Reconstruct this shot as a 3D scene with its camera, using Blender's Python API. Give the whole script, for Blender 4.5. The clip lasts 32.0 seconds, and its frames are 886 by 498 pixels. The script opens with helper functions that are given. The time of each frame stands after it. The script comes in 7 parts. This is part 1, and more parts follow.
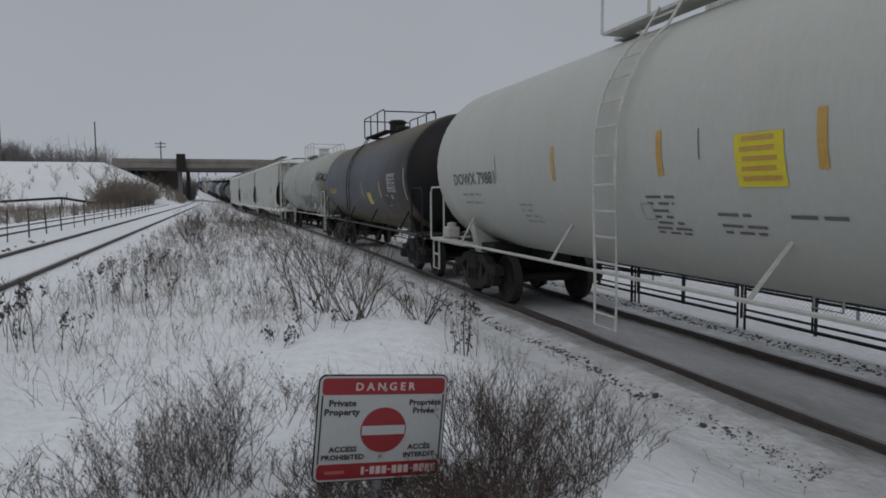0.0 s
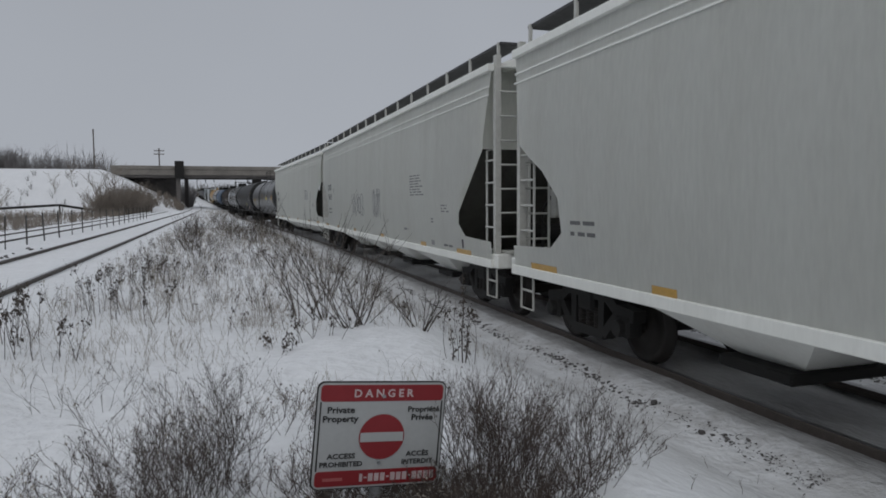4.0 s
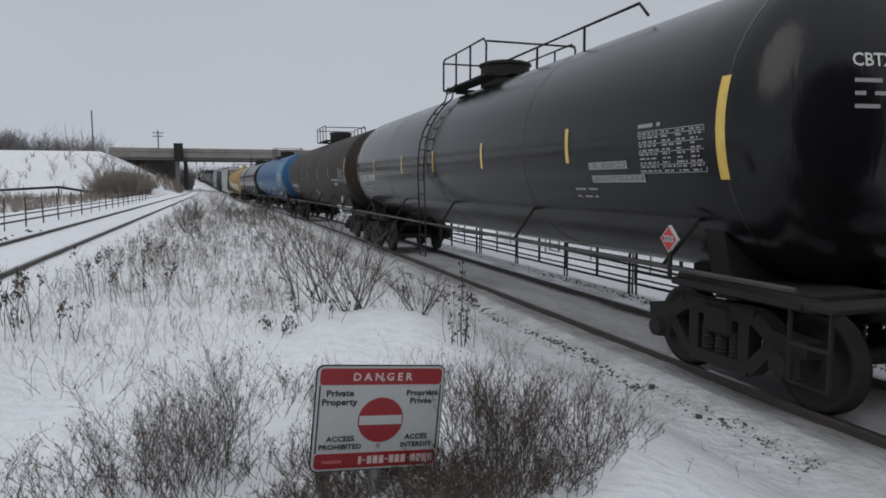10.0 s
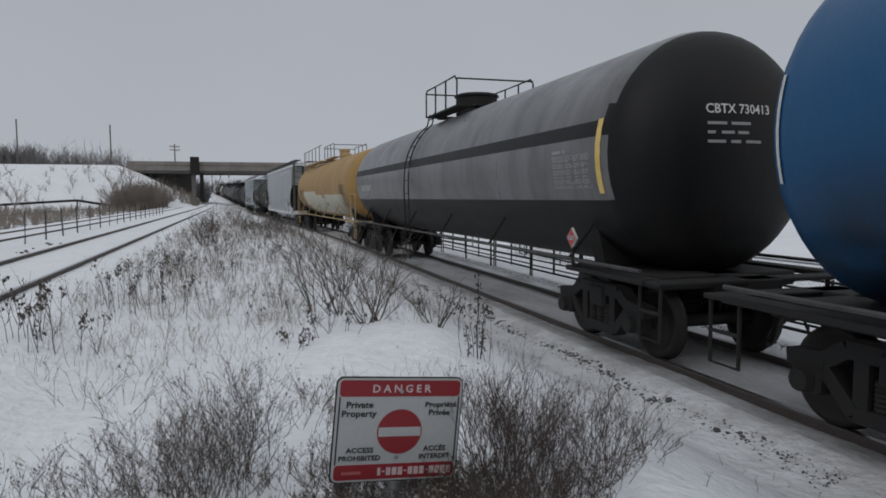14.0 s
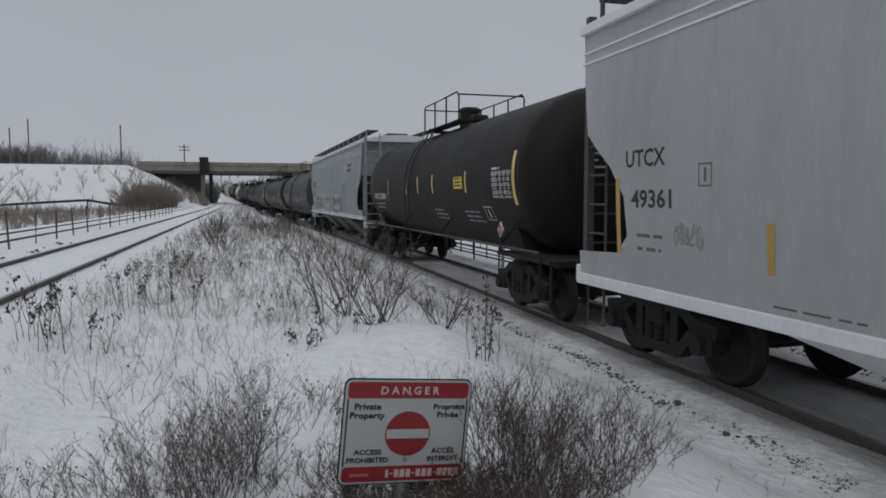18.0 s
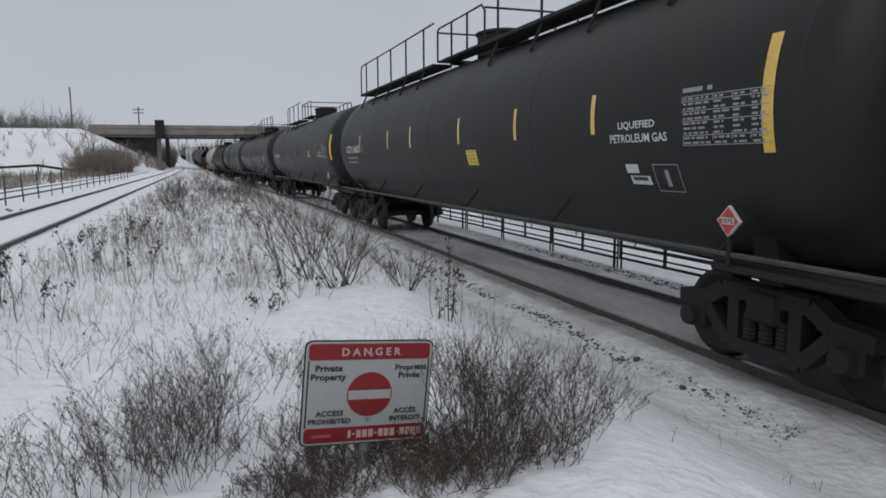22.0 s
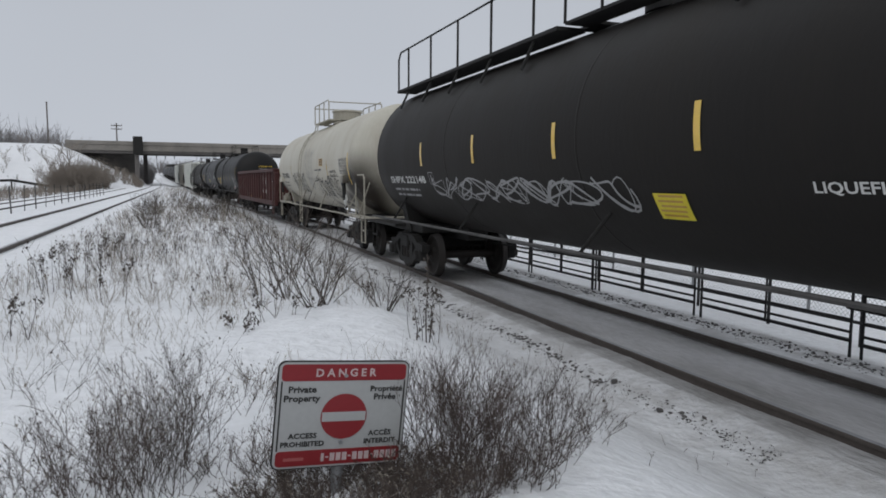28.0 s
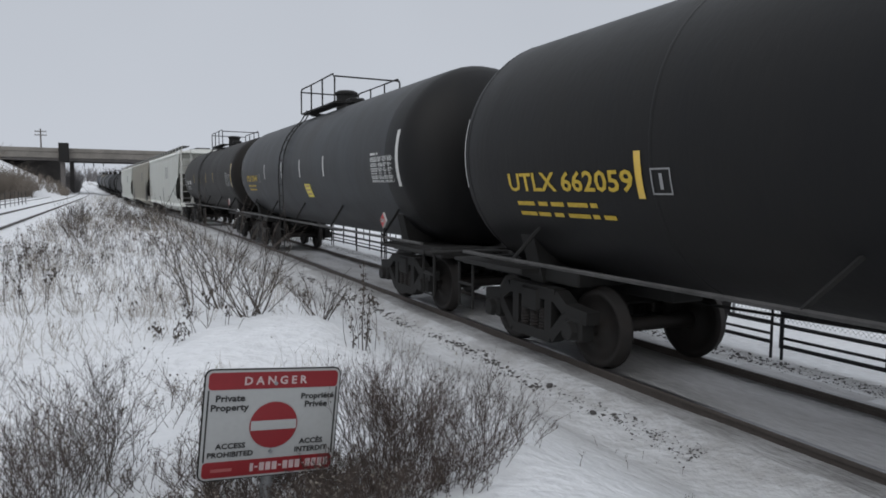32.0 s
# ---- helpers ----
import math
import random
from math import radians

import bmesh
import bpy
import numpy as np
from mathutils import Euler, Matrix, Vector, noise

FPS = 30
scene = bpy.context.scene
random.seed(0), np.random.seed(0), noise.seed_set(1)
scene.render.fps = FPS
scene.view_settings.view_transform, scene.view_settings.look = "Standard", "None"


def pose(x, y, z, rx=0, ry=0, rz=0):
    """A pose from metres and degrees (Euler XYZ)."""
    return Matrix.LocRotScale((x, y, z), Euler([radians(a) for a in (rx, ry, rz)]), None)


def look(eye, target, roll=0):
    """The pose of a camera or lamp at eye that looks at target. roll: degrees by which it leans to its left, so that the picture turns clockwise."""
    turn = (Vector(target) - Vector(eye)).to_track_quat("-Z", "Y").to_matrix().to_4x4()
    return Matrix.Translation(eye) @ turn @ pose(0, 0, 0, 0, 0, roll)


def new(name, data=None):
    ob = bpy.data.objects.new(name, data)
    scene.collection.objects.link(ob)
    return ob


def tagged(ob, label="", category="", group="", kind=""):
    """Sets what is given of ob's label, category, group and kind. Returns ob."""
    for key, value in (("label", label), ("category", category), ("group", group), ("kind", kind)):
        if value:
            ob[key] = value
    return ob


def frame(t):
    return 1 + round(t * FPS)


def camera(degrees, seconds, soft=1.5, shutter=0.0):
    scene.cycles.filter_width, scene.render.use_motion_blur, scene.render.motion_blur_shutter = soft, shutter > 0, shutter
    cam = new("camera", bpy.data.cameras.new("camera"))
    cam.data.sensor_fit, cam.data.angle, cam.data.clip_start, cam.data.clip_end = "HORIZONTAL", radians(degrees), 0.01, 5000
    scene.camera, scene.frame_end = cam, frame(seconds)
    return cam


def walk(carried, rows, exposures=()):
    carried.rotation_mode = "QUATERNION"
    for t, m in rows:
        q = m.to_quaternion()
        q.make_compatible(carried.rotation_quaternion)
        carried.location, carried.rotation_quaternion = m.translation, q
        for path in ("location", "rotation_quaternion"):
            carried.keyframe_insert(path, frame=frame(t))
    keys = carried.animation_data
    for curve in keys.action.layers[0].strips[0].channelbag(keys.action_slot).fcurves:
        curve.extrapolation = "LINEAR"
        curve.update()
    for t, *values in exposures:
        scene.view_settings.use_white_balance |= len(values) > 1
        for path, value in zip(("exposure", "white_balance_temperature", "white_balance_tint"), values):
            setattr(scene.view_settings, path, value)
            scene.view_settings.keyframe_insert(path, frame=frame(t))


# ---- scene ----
cam = camera(66.3, 32.0, soft=1.75)
# seconds, eye x, y, z, yaw, pitch, roll
ROWS = [
    (0, 0.000, 0.012, 2.052, -17.97, -4.63, -0.34),
    (0.5, 0.005, 0.006, 2.053, -18.23, -4.92, -0.30),
    (1, 0.001, 0.012, 2.052, -18.81, -4.88, 0.15),
    (1.5, -0.004, 0.011, 2.058, -18.37, -4.36, 0.05),
    (2, -0.002, 0.006, 2.059, -18.46, -4.57, -0.04),
    (2.5, -0.002, 0.013, 2.053, -18.53, -4.71, -0.06),
    (3, 0.000, 0.022, 2.059, -18.51, -4.43, -0.01),
    (3.5, -0.003, 0.013, 2.055, -18.25, -4.02, -0.29),
    (5.5, 0.004, 0.002, 2.043, -17.86, -4.39, -0.19),
    (6, 0.007, 0.011, 2.042, -18.01, -6.18, -0.16),
    (6.5, 0.005, 0.005, 2.045, -18.30, -6.04, 0.01),
    (7, 0.008, 0.003, 2.044, -18.58, -5.95, 0.10),
    (7.5, 0.010, 0.010, 2.045, -18.46, -6.94, 0.06),
    (8, 0.012, 0.011, 2.044, -18.52, -6.09, -0.10),
    (8.5, 0.006, -0.013, 2.039, -18.26, -4.81, -0.29),
    (9, 0.013, -0.004, 2.052, -18.79, -5.84, -0.21),
    (9.5, 0.005, 0.008, 2.051, -18.29, -6.02, -0.15),
    (10, -0.001, 0.008, 2.053, -18.15, -5.40, -0.07),
    (10.5, -0.006, 0.002, 2.056, -18.23, -4.56, -0.00),
    (11, -0.006, -0.017, 2.054, -17.62, -4.69, -0.30),
    (11.5, -0.009, -0.019, 2.061, -18.13, -4.85, -0.19),
    (12, -0.020, -0.017, 2.057, -17.73, -4.43, -0.06),
    (12.5, -0.019, -0.019, 2.061, -17.34, -4.27, -0.32),
    (13, -0.032, -0.023, 2.060, -17.23, -4.14, -0.27),
    (13.5, -0.034, -0.021, 2.058, -17.02, -4.36, -0.17),
    (15.5, -0.022, -0.013, 2.069, -17.02, -4.37, -0.42),
    (16, -0.030, -0.024, 2.061, -16.47, -4.35, -0.51),
    (16.5, -0.038, -0.021, 2.063, -16.18, -4.62, -0.12),
    (17, -0.036, -0.017, 2.063, -16.60, -4.21, -0.01),
    (17.5, -0.028, -0.012, 2.066, -16.89, -5.29, -0.15),
    (18, -0.034, -0.006, 2.062, -16.33, -4.28, -0.03),
    (18.5, -0.041, -0.007, 2.068, -15.91, -4.54, 0.12),
    (19, -0.038, -0.017, 2.062, -16.13, -4.12, 0.20),
    (19.5, -0.034, -0.028, 2.067, -15.64, -5.18, 0.14),
    (20, -0.032, -0.027, 2.056, -16.02, -5.58, 0.12),
    (20.5, -0.015, -0.007, 2.041, -17.30, -6.82, -0.13),
    (21, -0.013, 0.009, 2.047, -18.61, -5.77, 0.51),
    (21.5, -0.019, 0.010, 2.048, -18.76, -5.03, 0.05),
    (22, -0.007, 0.006, 2.048, -19.33, -7.42, -0.42),
    (22.5, -0.001, 0.001, 2.040, -19.38, -6.93, -0.62),
    (23, -0.005, 0.010, 2.045, -19.41, -5.03, -0.10),
    (23.5, -0.005, 0.011, 2.042, -19.85, -5.66, -0.09),
    (24, 0.002, 0.011, 2.039, -19.76, -6.37, -0.48),
    (24.5, 0.008, 0.018, 2.035, -20.26, -6.43, 0.02),
    (25, 0.005, 0.009, 2.036, -19.94, -6.32, -0.02),
    (25.5, 0.007, 0.016, 2.037, -20.30, -5.99, -0.19),
    (27.5, 0.002, 0.027, 2.034, -20.52, -5.77, 0.25),
    (28, 0.010, 0.029, 2.041, -21.08, -5.68, 0.40),
    (28.5, 0.017, 0.028, 2.030, -21.74, -5.74, 0.42),
    (29, 0.041, 0.021, 2.031, -24.25, -5.79, 0.81),
    (29.5, 0.065, 0.008, 2.027, -27.83, -5.17, 0.95),
    (30, 0.064, -0.008, 2.021, -28.17, -4.91, 0.98),
    (30.5, 0.054, -0.003, 2.027, -27.53, -4.55, 0.94),
    (31, 0.052, -0.001, 2.033, -27.22, -4.54, 0.92),
    (31.5, 0.047, 0.001, 2.031, -26.96, -5.16, 0.92),
    (32, 0.046, -0.004, 2.024, -26.07, -4.88, 0.51),
]
walk(cam, [(t, pose(x, y, z, 0, 0, yaw) @ pose(0, 0, 0, 90 + pitch) @ pose(0, 0, 0, 0, 0, roll)) for t, x, y, z, yaw, pitch, roll in ROWS],
     exposures=[(0.0, -0.34), (1.0, 0.02), (2.0, -0.16), (3.0, -0.28), (6.0, -0.12), (7.0, -0.23), (8.0, 0.03), (9.0, 0.11), (12.0, 0.04), (13.0, -0.1), (16.0, -0.14), (17.0, -0.2), (18.0, -0.2), (19.0, -0.02), (20.5, -0.16), (22.0, 0.1), (23.0, 0.11), (25.0, 0.2), (28.0, 0.2), (30.0, -0.1), (32.0, 0.28)])

# ---- world and sun: a closed grey winter overcast ----
world = bpy.data.worlds.new("overcast")
scene.world = world
world.use_nodes = True
wn, wl = world.node_tree.nodes, world.node_tree.links
wn.clear()
w_out, w_bg = wn.new("ShaderNodeOutputWorld"), wn.new("ShaderNodeBackground")
w_sky = wn.new("ShaderNodeTexSky")
w_sky.sky_type = "NISHITA"
w_sky.sun_disc = False
w_sky.sun_elevation, w_sky.sun_rotation = radians(24), radians(115)
w_sky.dust_density, w_sky.air_density = 6.0, 1.0
w_co = wn.new("ShaderNodeTexCoord")
w_sep = wn.new("ShaderNodeSeparateXYZ")
w_ramp = wn.new("ShaderNodeValToRGB")
w_ramp.color_ramp.elements[0].position, w_ramp.color_ramp.elements[0].color = 0.0, (0.46, 0.49, 0.545, 1)
w_ramp.color_ramp.elements[1].position, w_ramp.color_ramp.elements[1].color = 1.0, (0.80, 0.84, 0.90, 1)
w_low = w_ramp.color_ramp.elements.new(0.35)
w_low.color = (0.41, 0.435, 0.48, 1)
w_noise = wn.new("ShaderNodeTexNoise")
w_noise.inputs["Scale"].default_value, w_noise.inputs["Detail"].default_value = 1.6, 3.0
w_map = wn.new("ShaderNodeMapRange")
w_map.inputs["To Min"].default_value, w_map.inputs["To Max"].default_value = 0.9, 1.1
w_mul = wn.new("ShaderNodeVectorMath")
w_mul.operation = "SCALE"
w_mix = wn.new("ShaderNodeMix")
w_mix.data_type = "RGBA"
w_mix.inputs["Factor"].default_value = 0.03
w_str = wn.new("ShaderNodeVectorMath")
w_str.operation = "SCALE"
w_str.inputs["Scale"].default_value = 0.1
wl.new(w_co.outputs["Generated"], w_sep.inputs[0])
wl.new(w_sep.outputs["Z"], w_ramp.inputs[0])
wl.new(w_co.outputs["Generated"], w_noise.inputs["Vector"])
wl.new(w_noise.outputs[0], w_map.inputs["Value"])
wl.new(w_ramp.outputs[0], w_mul.inputs[0])
wl.new(w_map.outputs[0], w_mul.inputs["Scale"])
wl.new(w_sky.outputs[0], w_str.inputs[0])
wl.new(w_mul.outputs[0], w_mix.inputs["A"])
wl.new(w_str.outputs[0], w_mix.inputs["B"])
wl.new(w_mix.outputs["Result"], w_bg.inputs["Color"])
wl.new(w_bg.outputs[0], w_out.inputs["Surface"])
w_bg.inputs["Strength"].default_value = 1.0

sun = new("sun", bpy.data.lights.new("sun", "SUN"))
sun.data.energy, sun.data.angle, sun.data.color = 0.5, radians(40), (1.0, 0.97, 0.93)
sun.matrix_world = look((-20, -25, 30), (0, 10, 0))


# ---- materials ----
def socket(node, name, value):
    node.inputs[name].default_value = value


def surface(name, colour, rough=0.6, metal=0.0, other=None, scale=3.0, mix=0.35, fine=0.12, bump=0.02, stretch=(1, 1, 1), spec=0.5, per_object=0.0, coat=0.0):
    """A material with stains at one scale, grain at a finer one, and a fine relief."""
    m = bpy.data.materials.new(name)
    m.use_nodes = True
    nt, ln = m.node_tree.nodes, m.node_tree.links
    bsdf = nt["Principled BSDF"]
    socket(bsdf, "Roughness", rough), socket(bsdf, "Metallic", metal), socket(bsdf, "Specular IOR Level", spec), socket(bsdf, "Coat Weight", coat)
    co, mp = nt.new("ShaderNodeTexCoord"), nt.new("ShaderNodeMapping")
    socket(mp, "Scale", stretch)
    ln.new(co.outputs["Object"], mp.inputs["Vector"])
    big, small = nt.new("ShaderNodeTexNoise"), nt.new("ShaderNodeTexNoise")
    socket(big, "Scale", scale), socket(big, "Detail", 5.0), socket(big, "Roughness", 0.65)
    socket(small, "Scale", scale * 14), socket(small, "Detail", 3.0)
    ln.new(mp.outputs[0], big.inputs["Vector"]), ln.new(mp.outputs[0], small.inputs["Vector"])
    ramp = nt.new("ShaderNodeValToRGB")
    ramp.color_ramp.elements[0].position, ramp.color_ramp.elements[1].position = 0.42, 0.72
    ln.new(big.outputs[0], ramp.inputs[0])
    amount = nt.new("ShaderNodeMath")
    amount.operation = "MULTIPLY"
    amount.inputs[1].default_value = mix
    ln.new(ramp.outputs[0], amount.inputs[0])
    mx = nt.new("ShaderNodeMix")
    mx.data_type = "RGBA"
    socket(mx, "A", (*colour, 1)), socket(mx, "B", (*(other or [v * 0.45 for v in colour]), 1))
    ln.new(amount.outputs[0], mx.inputs["Factor"])
    grain = nt.new("ShaderNodeMapRange")
    socket(grain, "To Min", 1 - fine * 1.6), socket(grain, "To Max", 1 + fine * 1.6)
    ln.new(small.outputs[0], grain.inputs["Value"])
    tone = nt.new("ShaderNodeVectorMath")
    tone.operation = "SCALE"
    ln.new(mx.outputs["Result"], tone.inputs[0]), ln.new(grain.outputs[0], tone.inputs["Scale"])
    last = tone
    if per_object:
        info, rnd, each = nt.new("ShaderNodeObjectInfo"), nt.new("ShaderNodeMapRange"), nt.new("ShaderNodeVectorMath")
        socket(rnd, "To Min", 1 - per_object), socket(rnd, "To Max", 1 + per_object)
        each.operation = "SCALE"
        ln.new(info.outputs["Random"], rnd.inputs["Value"])
        ln.new(tone.outputs[0], each.inputs[0]), ln.new(rnd.outputs[0], each.inputs["Scale"])
        last = each
    ln.new(last.outputs[0], bsdf.inputs["Base Color"])
    rr = nt.new("ShaderNodeMapRange")
    socket(rr, "To Min", max(0.03, rough - 0.1)), socket(rr, "To Max", min(1, rough + 0.12))
    ln.new(big.outputs[0], rr.inputs["Value"]), ln.new(rr.outputs[0], bsdf.inputs["Roughness"])
    if bump:
        bp = nt.new("ShaderNodeBump")
        socket(bp, "Strength", 0.6), socket(bp, "Distance", bump)
        ln.new(small.outputs[0], bp.inputs["Height"]), ln.new(bp.outputs[0], bsdf.inputs["Normal"])
    return m


SNOW = surface("snow", (0.76, 0.77, 0.79), 0.75, scale=0.6, other=(0.66, 0.67, 0.69), mix=0.5, fine=0.09, bump=0.09, spec=0.2)
BED_SNOW = surface("trodden_snow", (0.57, 0.57, 0.58), 0.85, scale=1.3, other=(0.27, 0.265, 0.26), mix=0.7, fine=0.12, bump=0.05, spec=0.2, stretch=(1, 0.35, 1))
STEEL = surface("rail_steel", (0.10, 0.085, 0.075), 0.6, 0.4, scale=4, bump=0.004)
RAIL_TOP = surface("worn_rail_head", (0.30, 0.30, 0.31), 0.35, 0.9, scale=6, bump=0.0)
BLACK_IRON = surface("sooty_iron", (0.008, 0.0075, 0.007), 0.8, 0.0, other=(0.022, 0.019, 0.016), scale=5, bump=0.006)
GREY_IRON = surface("grey_rail_iron", (0.075, 0.072, 0.07), 0.6, 0.2, other=(0.02, 0.019, 0.018), scale=3, mix=0.7, bump=0.0)
WHEEL_STEEL = surface("wheel_steel", (0.018, 0.0155, 0.014), 0.65, 0.3, other=(0.034, 0.023, 0.018), scale=6, bump=0.003)
FENCE_GREY = surface("weathered_fence", (0.07, 0.068, 0.066), 0.8, 0.0, scale=7, bump=0.002)
FENCE_BLACK = surface("fence_black", (0.018, 0.018, 0.02), 0.55, 0.3, scale=7, bump=0.002)
CONCRETE = surface("bridge_concrete", (0.22, 0.205, 0.185), 0.9, other=(0.13, 0.122, 0.112), scale=0.5, mix=0.6, bump=0.03)
DARK_CONCRETE = surface("dark_concrete", (0.14, 0.13, 0.125), 0.9, scale=0.6, mix=0.5, bump=0.03)
TWIG = surface("dry_twig", (0.062, 0.052, 0.045), 0.9, other=(0.11, 0.088, 0.07), scale=20, bump=0.0)
TWIG_RED = surface("reddish_twig", (0.078, 0.060, 0.052), 0.9, other=(0.045, 0.036, 0.032), scale=20, bump=0.0)
STRAW = surface("dry_straw", (0.30, 0.27, 0.23), 0.95, other=(0.16, 0.135, 0.115), scale=9, bump=0.0)
# Twigs further off: paled so that the colour carries the haze of distance.
HAZY_WOOD = surface("hazy_twigs", (0.18, 0.172, 0.17), 1.0, scale=2, bump=0.0)
STONE = surface("ballast_stone", (0.095, 0.09, 0.088), 0.9, other=(0.24, 0.23, 0.225), scale=12, per_object=0.3, bump=0.01)
SIGN_WHITE = surface("sign_white", (0.36, 0.37, 0.37), 0.45, scale=3, mix=0.15, fine=0.04, bump=0.0)
SIGN_RED = surface("sign_red", (0.215, 0.011, 0.016), 0.45, scale=3, mix=0.15, fine=0.04, bump=0.0)
SIGN_PALE = surface("pale_sign_ink", (0.50, 0.40, 0.40), 0.5, bump=0.0)
LETTER_PINK = surface("faded_pink_ink", (0.36, 0.10, 0.10), 0.5, bump=0.0)
INK = surface("black_ink", (0.02, 0.02, 0.02), 0.6, bump=0.0)
GALV = surface("galvanised_steel", (0.30, 0.31, 0.32), 0.5, 0.7, scale=8, bump=0.002)
YELLOW = surface("reflective_yellow", (0.72, 0.46, 0.03), 0.35, scale=9, mix=0.3, bump=0.0, spec=0.9, coat=1.0)
AMBER = surface("faded_amber", (0.48, 0.27, 0.03), 0.4, scale=9, mix=0.3, bump=0.0, spec=0.7, coat=0.6)
CARD_YELLOW = surface("yellow_card", (0.66, 0.55, 0.03), 0.5, scale=9, mix=0.2, bump=0.0)
LETTER_WHITE = surface("white_lettering", (0.62, 0.62, 0.60), 0.6, scale=15, mix=0.4, bump=0.0)
LETTER_YELLOW = surface("yellow_lettering", (0.55, 0.38, 0.04), 0.6, scale=15, mix=0.4, bump=0.0)
LETTER_BLACK = surface("black_lettering", (0.03, 0.03, 0.035), 0.6, scale=15, mix=0.3, bump=0.0)
LETTER_GREY = surface("grey_lettering", (0.30, 0.30, 0.30), 0.6, scale=15, mix=0.3, bump=0.0)
DIAMOND_RED = surface("placard_red", (0.50, 0.05, 0.05), 0.5, bump=0.0)
WOOD_POLE = surface("weathered_pole", (0.12, 0.105, 0.095), 0.9, scale=3, bump=0.01)


def soil(m, axis_ranges, spots, colour, amount, scale, low=0.35, high=0.62):
    """Dirt on a material, along bands of the place or round given spots of the thing, broken up by noise."""
    nt, ln = m.node_tree.nodes, m.node_tree.links
    bsdf = nt["Principled BSDF"]
    before = bsdf.inputs["Base Color"].links[0].from_socket
    co = nt.new("ShaderNodeTexCoord")
    total = None

    def join(a, b, op):
        if a is None:
            return b
        n = nt.new("ShaderNodeMath")
        n.operation = op
        ln.new(a, n.inputs[0]), ln.new(b, n.inputs[1])
        return n.outputs[0]

    def ramp(value, a, b, c, d):
        n = nt.new("ShaderNodeMapRange")
        n.interpolation_type = "SMOOTHSTEP"
        socket(n, "From Min", a), socket(n, "From Max", b), socket(n, "To Min", c), socket(n, "To Max", d)
        ln.new(value, n.inputs["Value"])
        return n.outputs[0]

    sep = nt.new("ShaderNodeSeparateXYZ")
    ln.new(co.outputs["Object"], sep.inputs[0])
    for x0, x1, x2, x3, f in axis_ranges:
        total = join(total, join(ramp(sep.outputs["X"], x0, x1, 0.0, f), ramp(sep.outputs["X"], x2, x3, 1.0, 0.0), "MULTIPLY"), "MAXIMUM")
    for x, y, z, r0, r1 in spots:
        n = nt.new("ShaderNodeVectorMath")
        n.operation = "DISTANCE"
        n.inputs[1].default_value = (x, y, z)
        ln.new(co.outputs["Object"], n.inputs[0])
        total = join(total, ramp(n.outputs["Value"], r0, r1, 1.0, 0.0), "MAXIMUM")
    noise_n = nt.new("ShaderNodeTexNoise")
    socket(noise_n, "Scale", scale), socket(noise_n, "Detail", 6.0), socket(noise_n, "Roughness", 0.7)
    ln.new(co.outputs["Object"], noise_n.inputs["Vector"])
    total = join(total, ramp(noise_n.outputs[0], low, high, 0.25, 1.0), "MULTIPLY")
    mul = nt.new("ShaderNodeMath")
    mul.operation = "MULTIPLY"
    mul.inputs[1].default_value = amount
    ln.new(total, mul.inputs[0])
    mx = nt.new("ShaderNodeMix")
    mx.data_type = "RGBA"
    socket(mx, "B", (*colour, 1))
    ln.new(mul.outputs[0], mx.inputs["Factor"]), ln.new(before, mx.inputs["A"]), ln.new(mx.outputs["Result"], bsdf.inputs["Base Color"])


soil(SNOW, ((2.6, 3.7, 5.0, 5.4, 0.6), (4.2, 4.5, 5.0, 5.3, 1.0), (6.9, 7.3, 7.9, 8.4, 1.0)), (), (0.34, 0.33, 0.32), 0.62, 1.7)
soil(BED_SNOW, ((4.6, 4.9, 5.1, 5.35, 1.0), (6.3, 6.5, 6.7, 7.0, 1.0)), (), (0.20, 0.19, 0.18), 0.55, 3.0)


# ---- mesh helpers ----
def part(name, bm, material, parent=None, label="", smooth=False):
    me = bpy.data.meshes.new(name)
    bm.to_mesh(me)
    bm.free()
    for mt in material if isinstance(material, (list, tuple)) else (material,):
        me.materials.append(mt)
    if smooth:
        me.polygons.foreach_set("use_smooth", [True] * len(me.polygons))
    ob = new(name, me)
    ob.parent = parent
    if label:
        ob["label"] = label
    return ob


def share(name, mesh, parent, m=None, label=""):
    ob = new(name, mesh)
    ob.parent = parent
    if m is not None:
        ob.matrix_basis = m
    if label:
        ob["label"] = label
    return ob


def from_lists(name, verts, faces, material, parent=None, label="", smooth=False):
    me = bpy.data.meshes.new(name)
    me.from_pydata(verts, [], faces)
    for mt in material if isinstance(material, (list, tuple)) else (material,):
        me.materials.append(mt)
    if smooth:
        me.polygons.foreach_set("use_smooth", [True] * len(me.polygons))
    ob = new(name, me)
    ob.parent = parent
    if label:
        ob["label"] = label
    return ob


def box(bm, x0, x1, y0, y1, z0, z1, bevel=0.0, mi=0):
    v = [bm.verts.new(p) for p in ((x0, y0, z0), (x1, y0, z0), (x1, y1, z0), (x0, y1, z0), (x0, y0, z1), (x1, y0, z1), (x1, y1, z1), (x0, y1, z1))]
    fs = [bm.faces.new([v[i] for i in q]) for q in ((3, 2, 1, 0), (4, 5, 6, 7), (0, 1, 5, 4), (1, 2, 6, 5), (2, 3, 7, 6), (3, 0, 4, 7))]
    for fc in fs:
        fc.material_index = mi
    if bevel:
        bmesh.ops.bevel(bm, geom=list({e for fc in fs for e in fc.edges}), offset=bevel, segments=1, affect="EDGES")
    return bm


def boxed(*a, **k):
    return box(bmesh.new(), *a, **k)


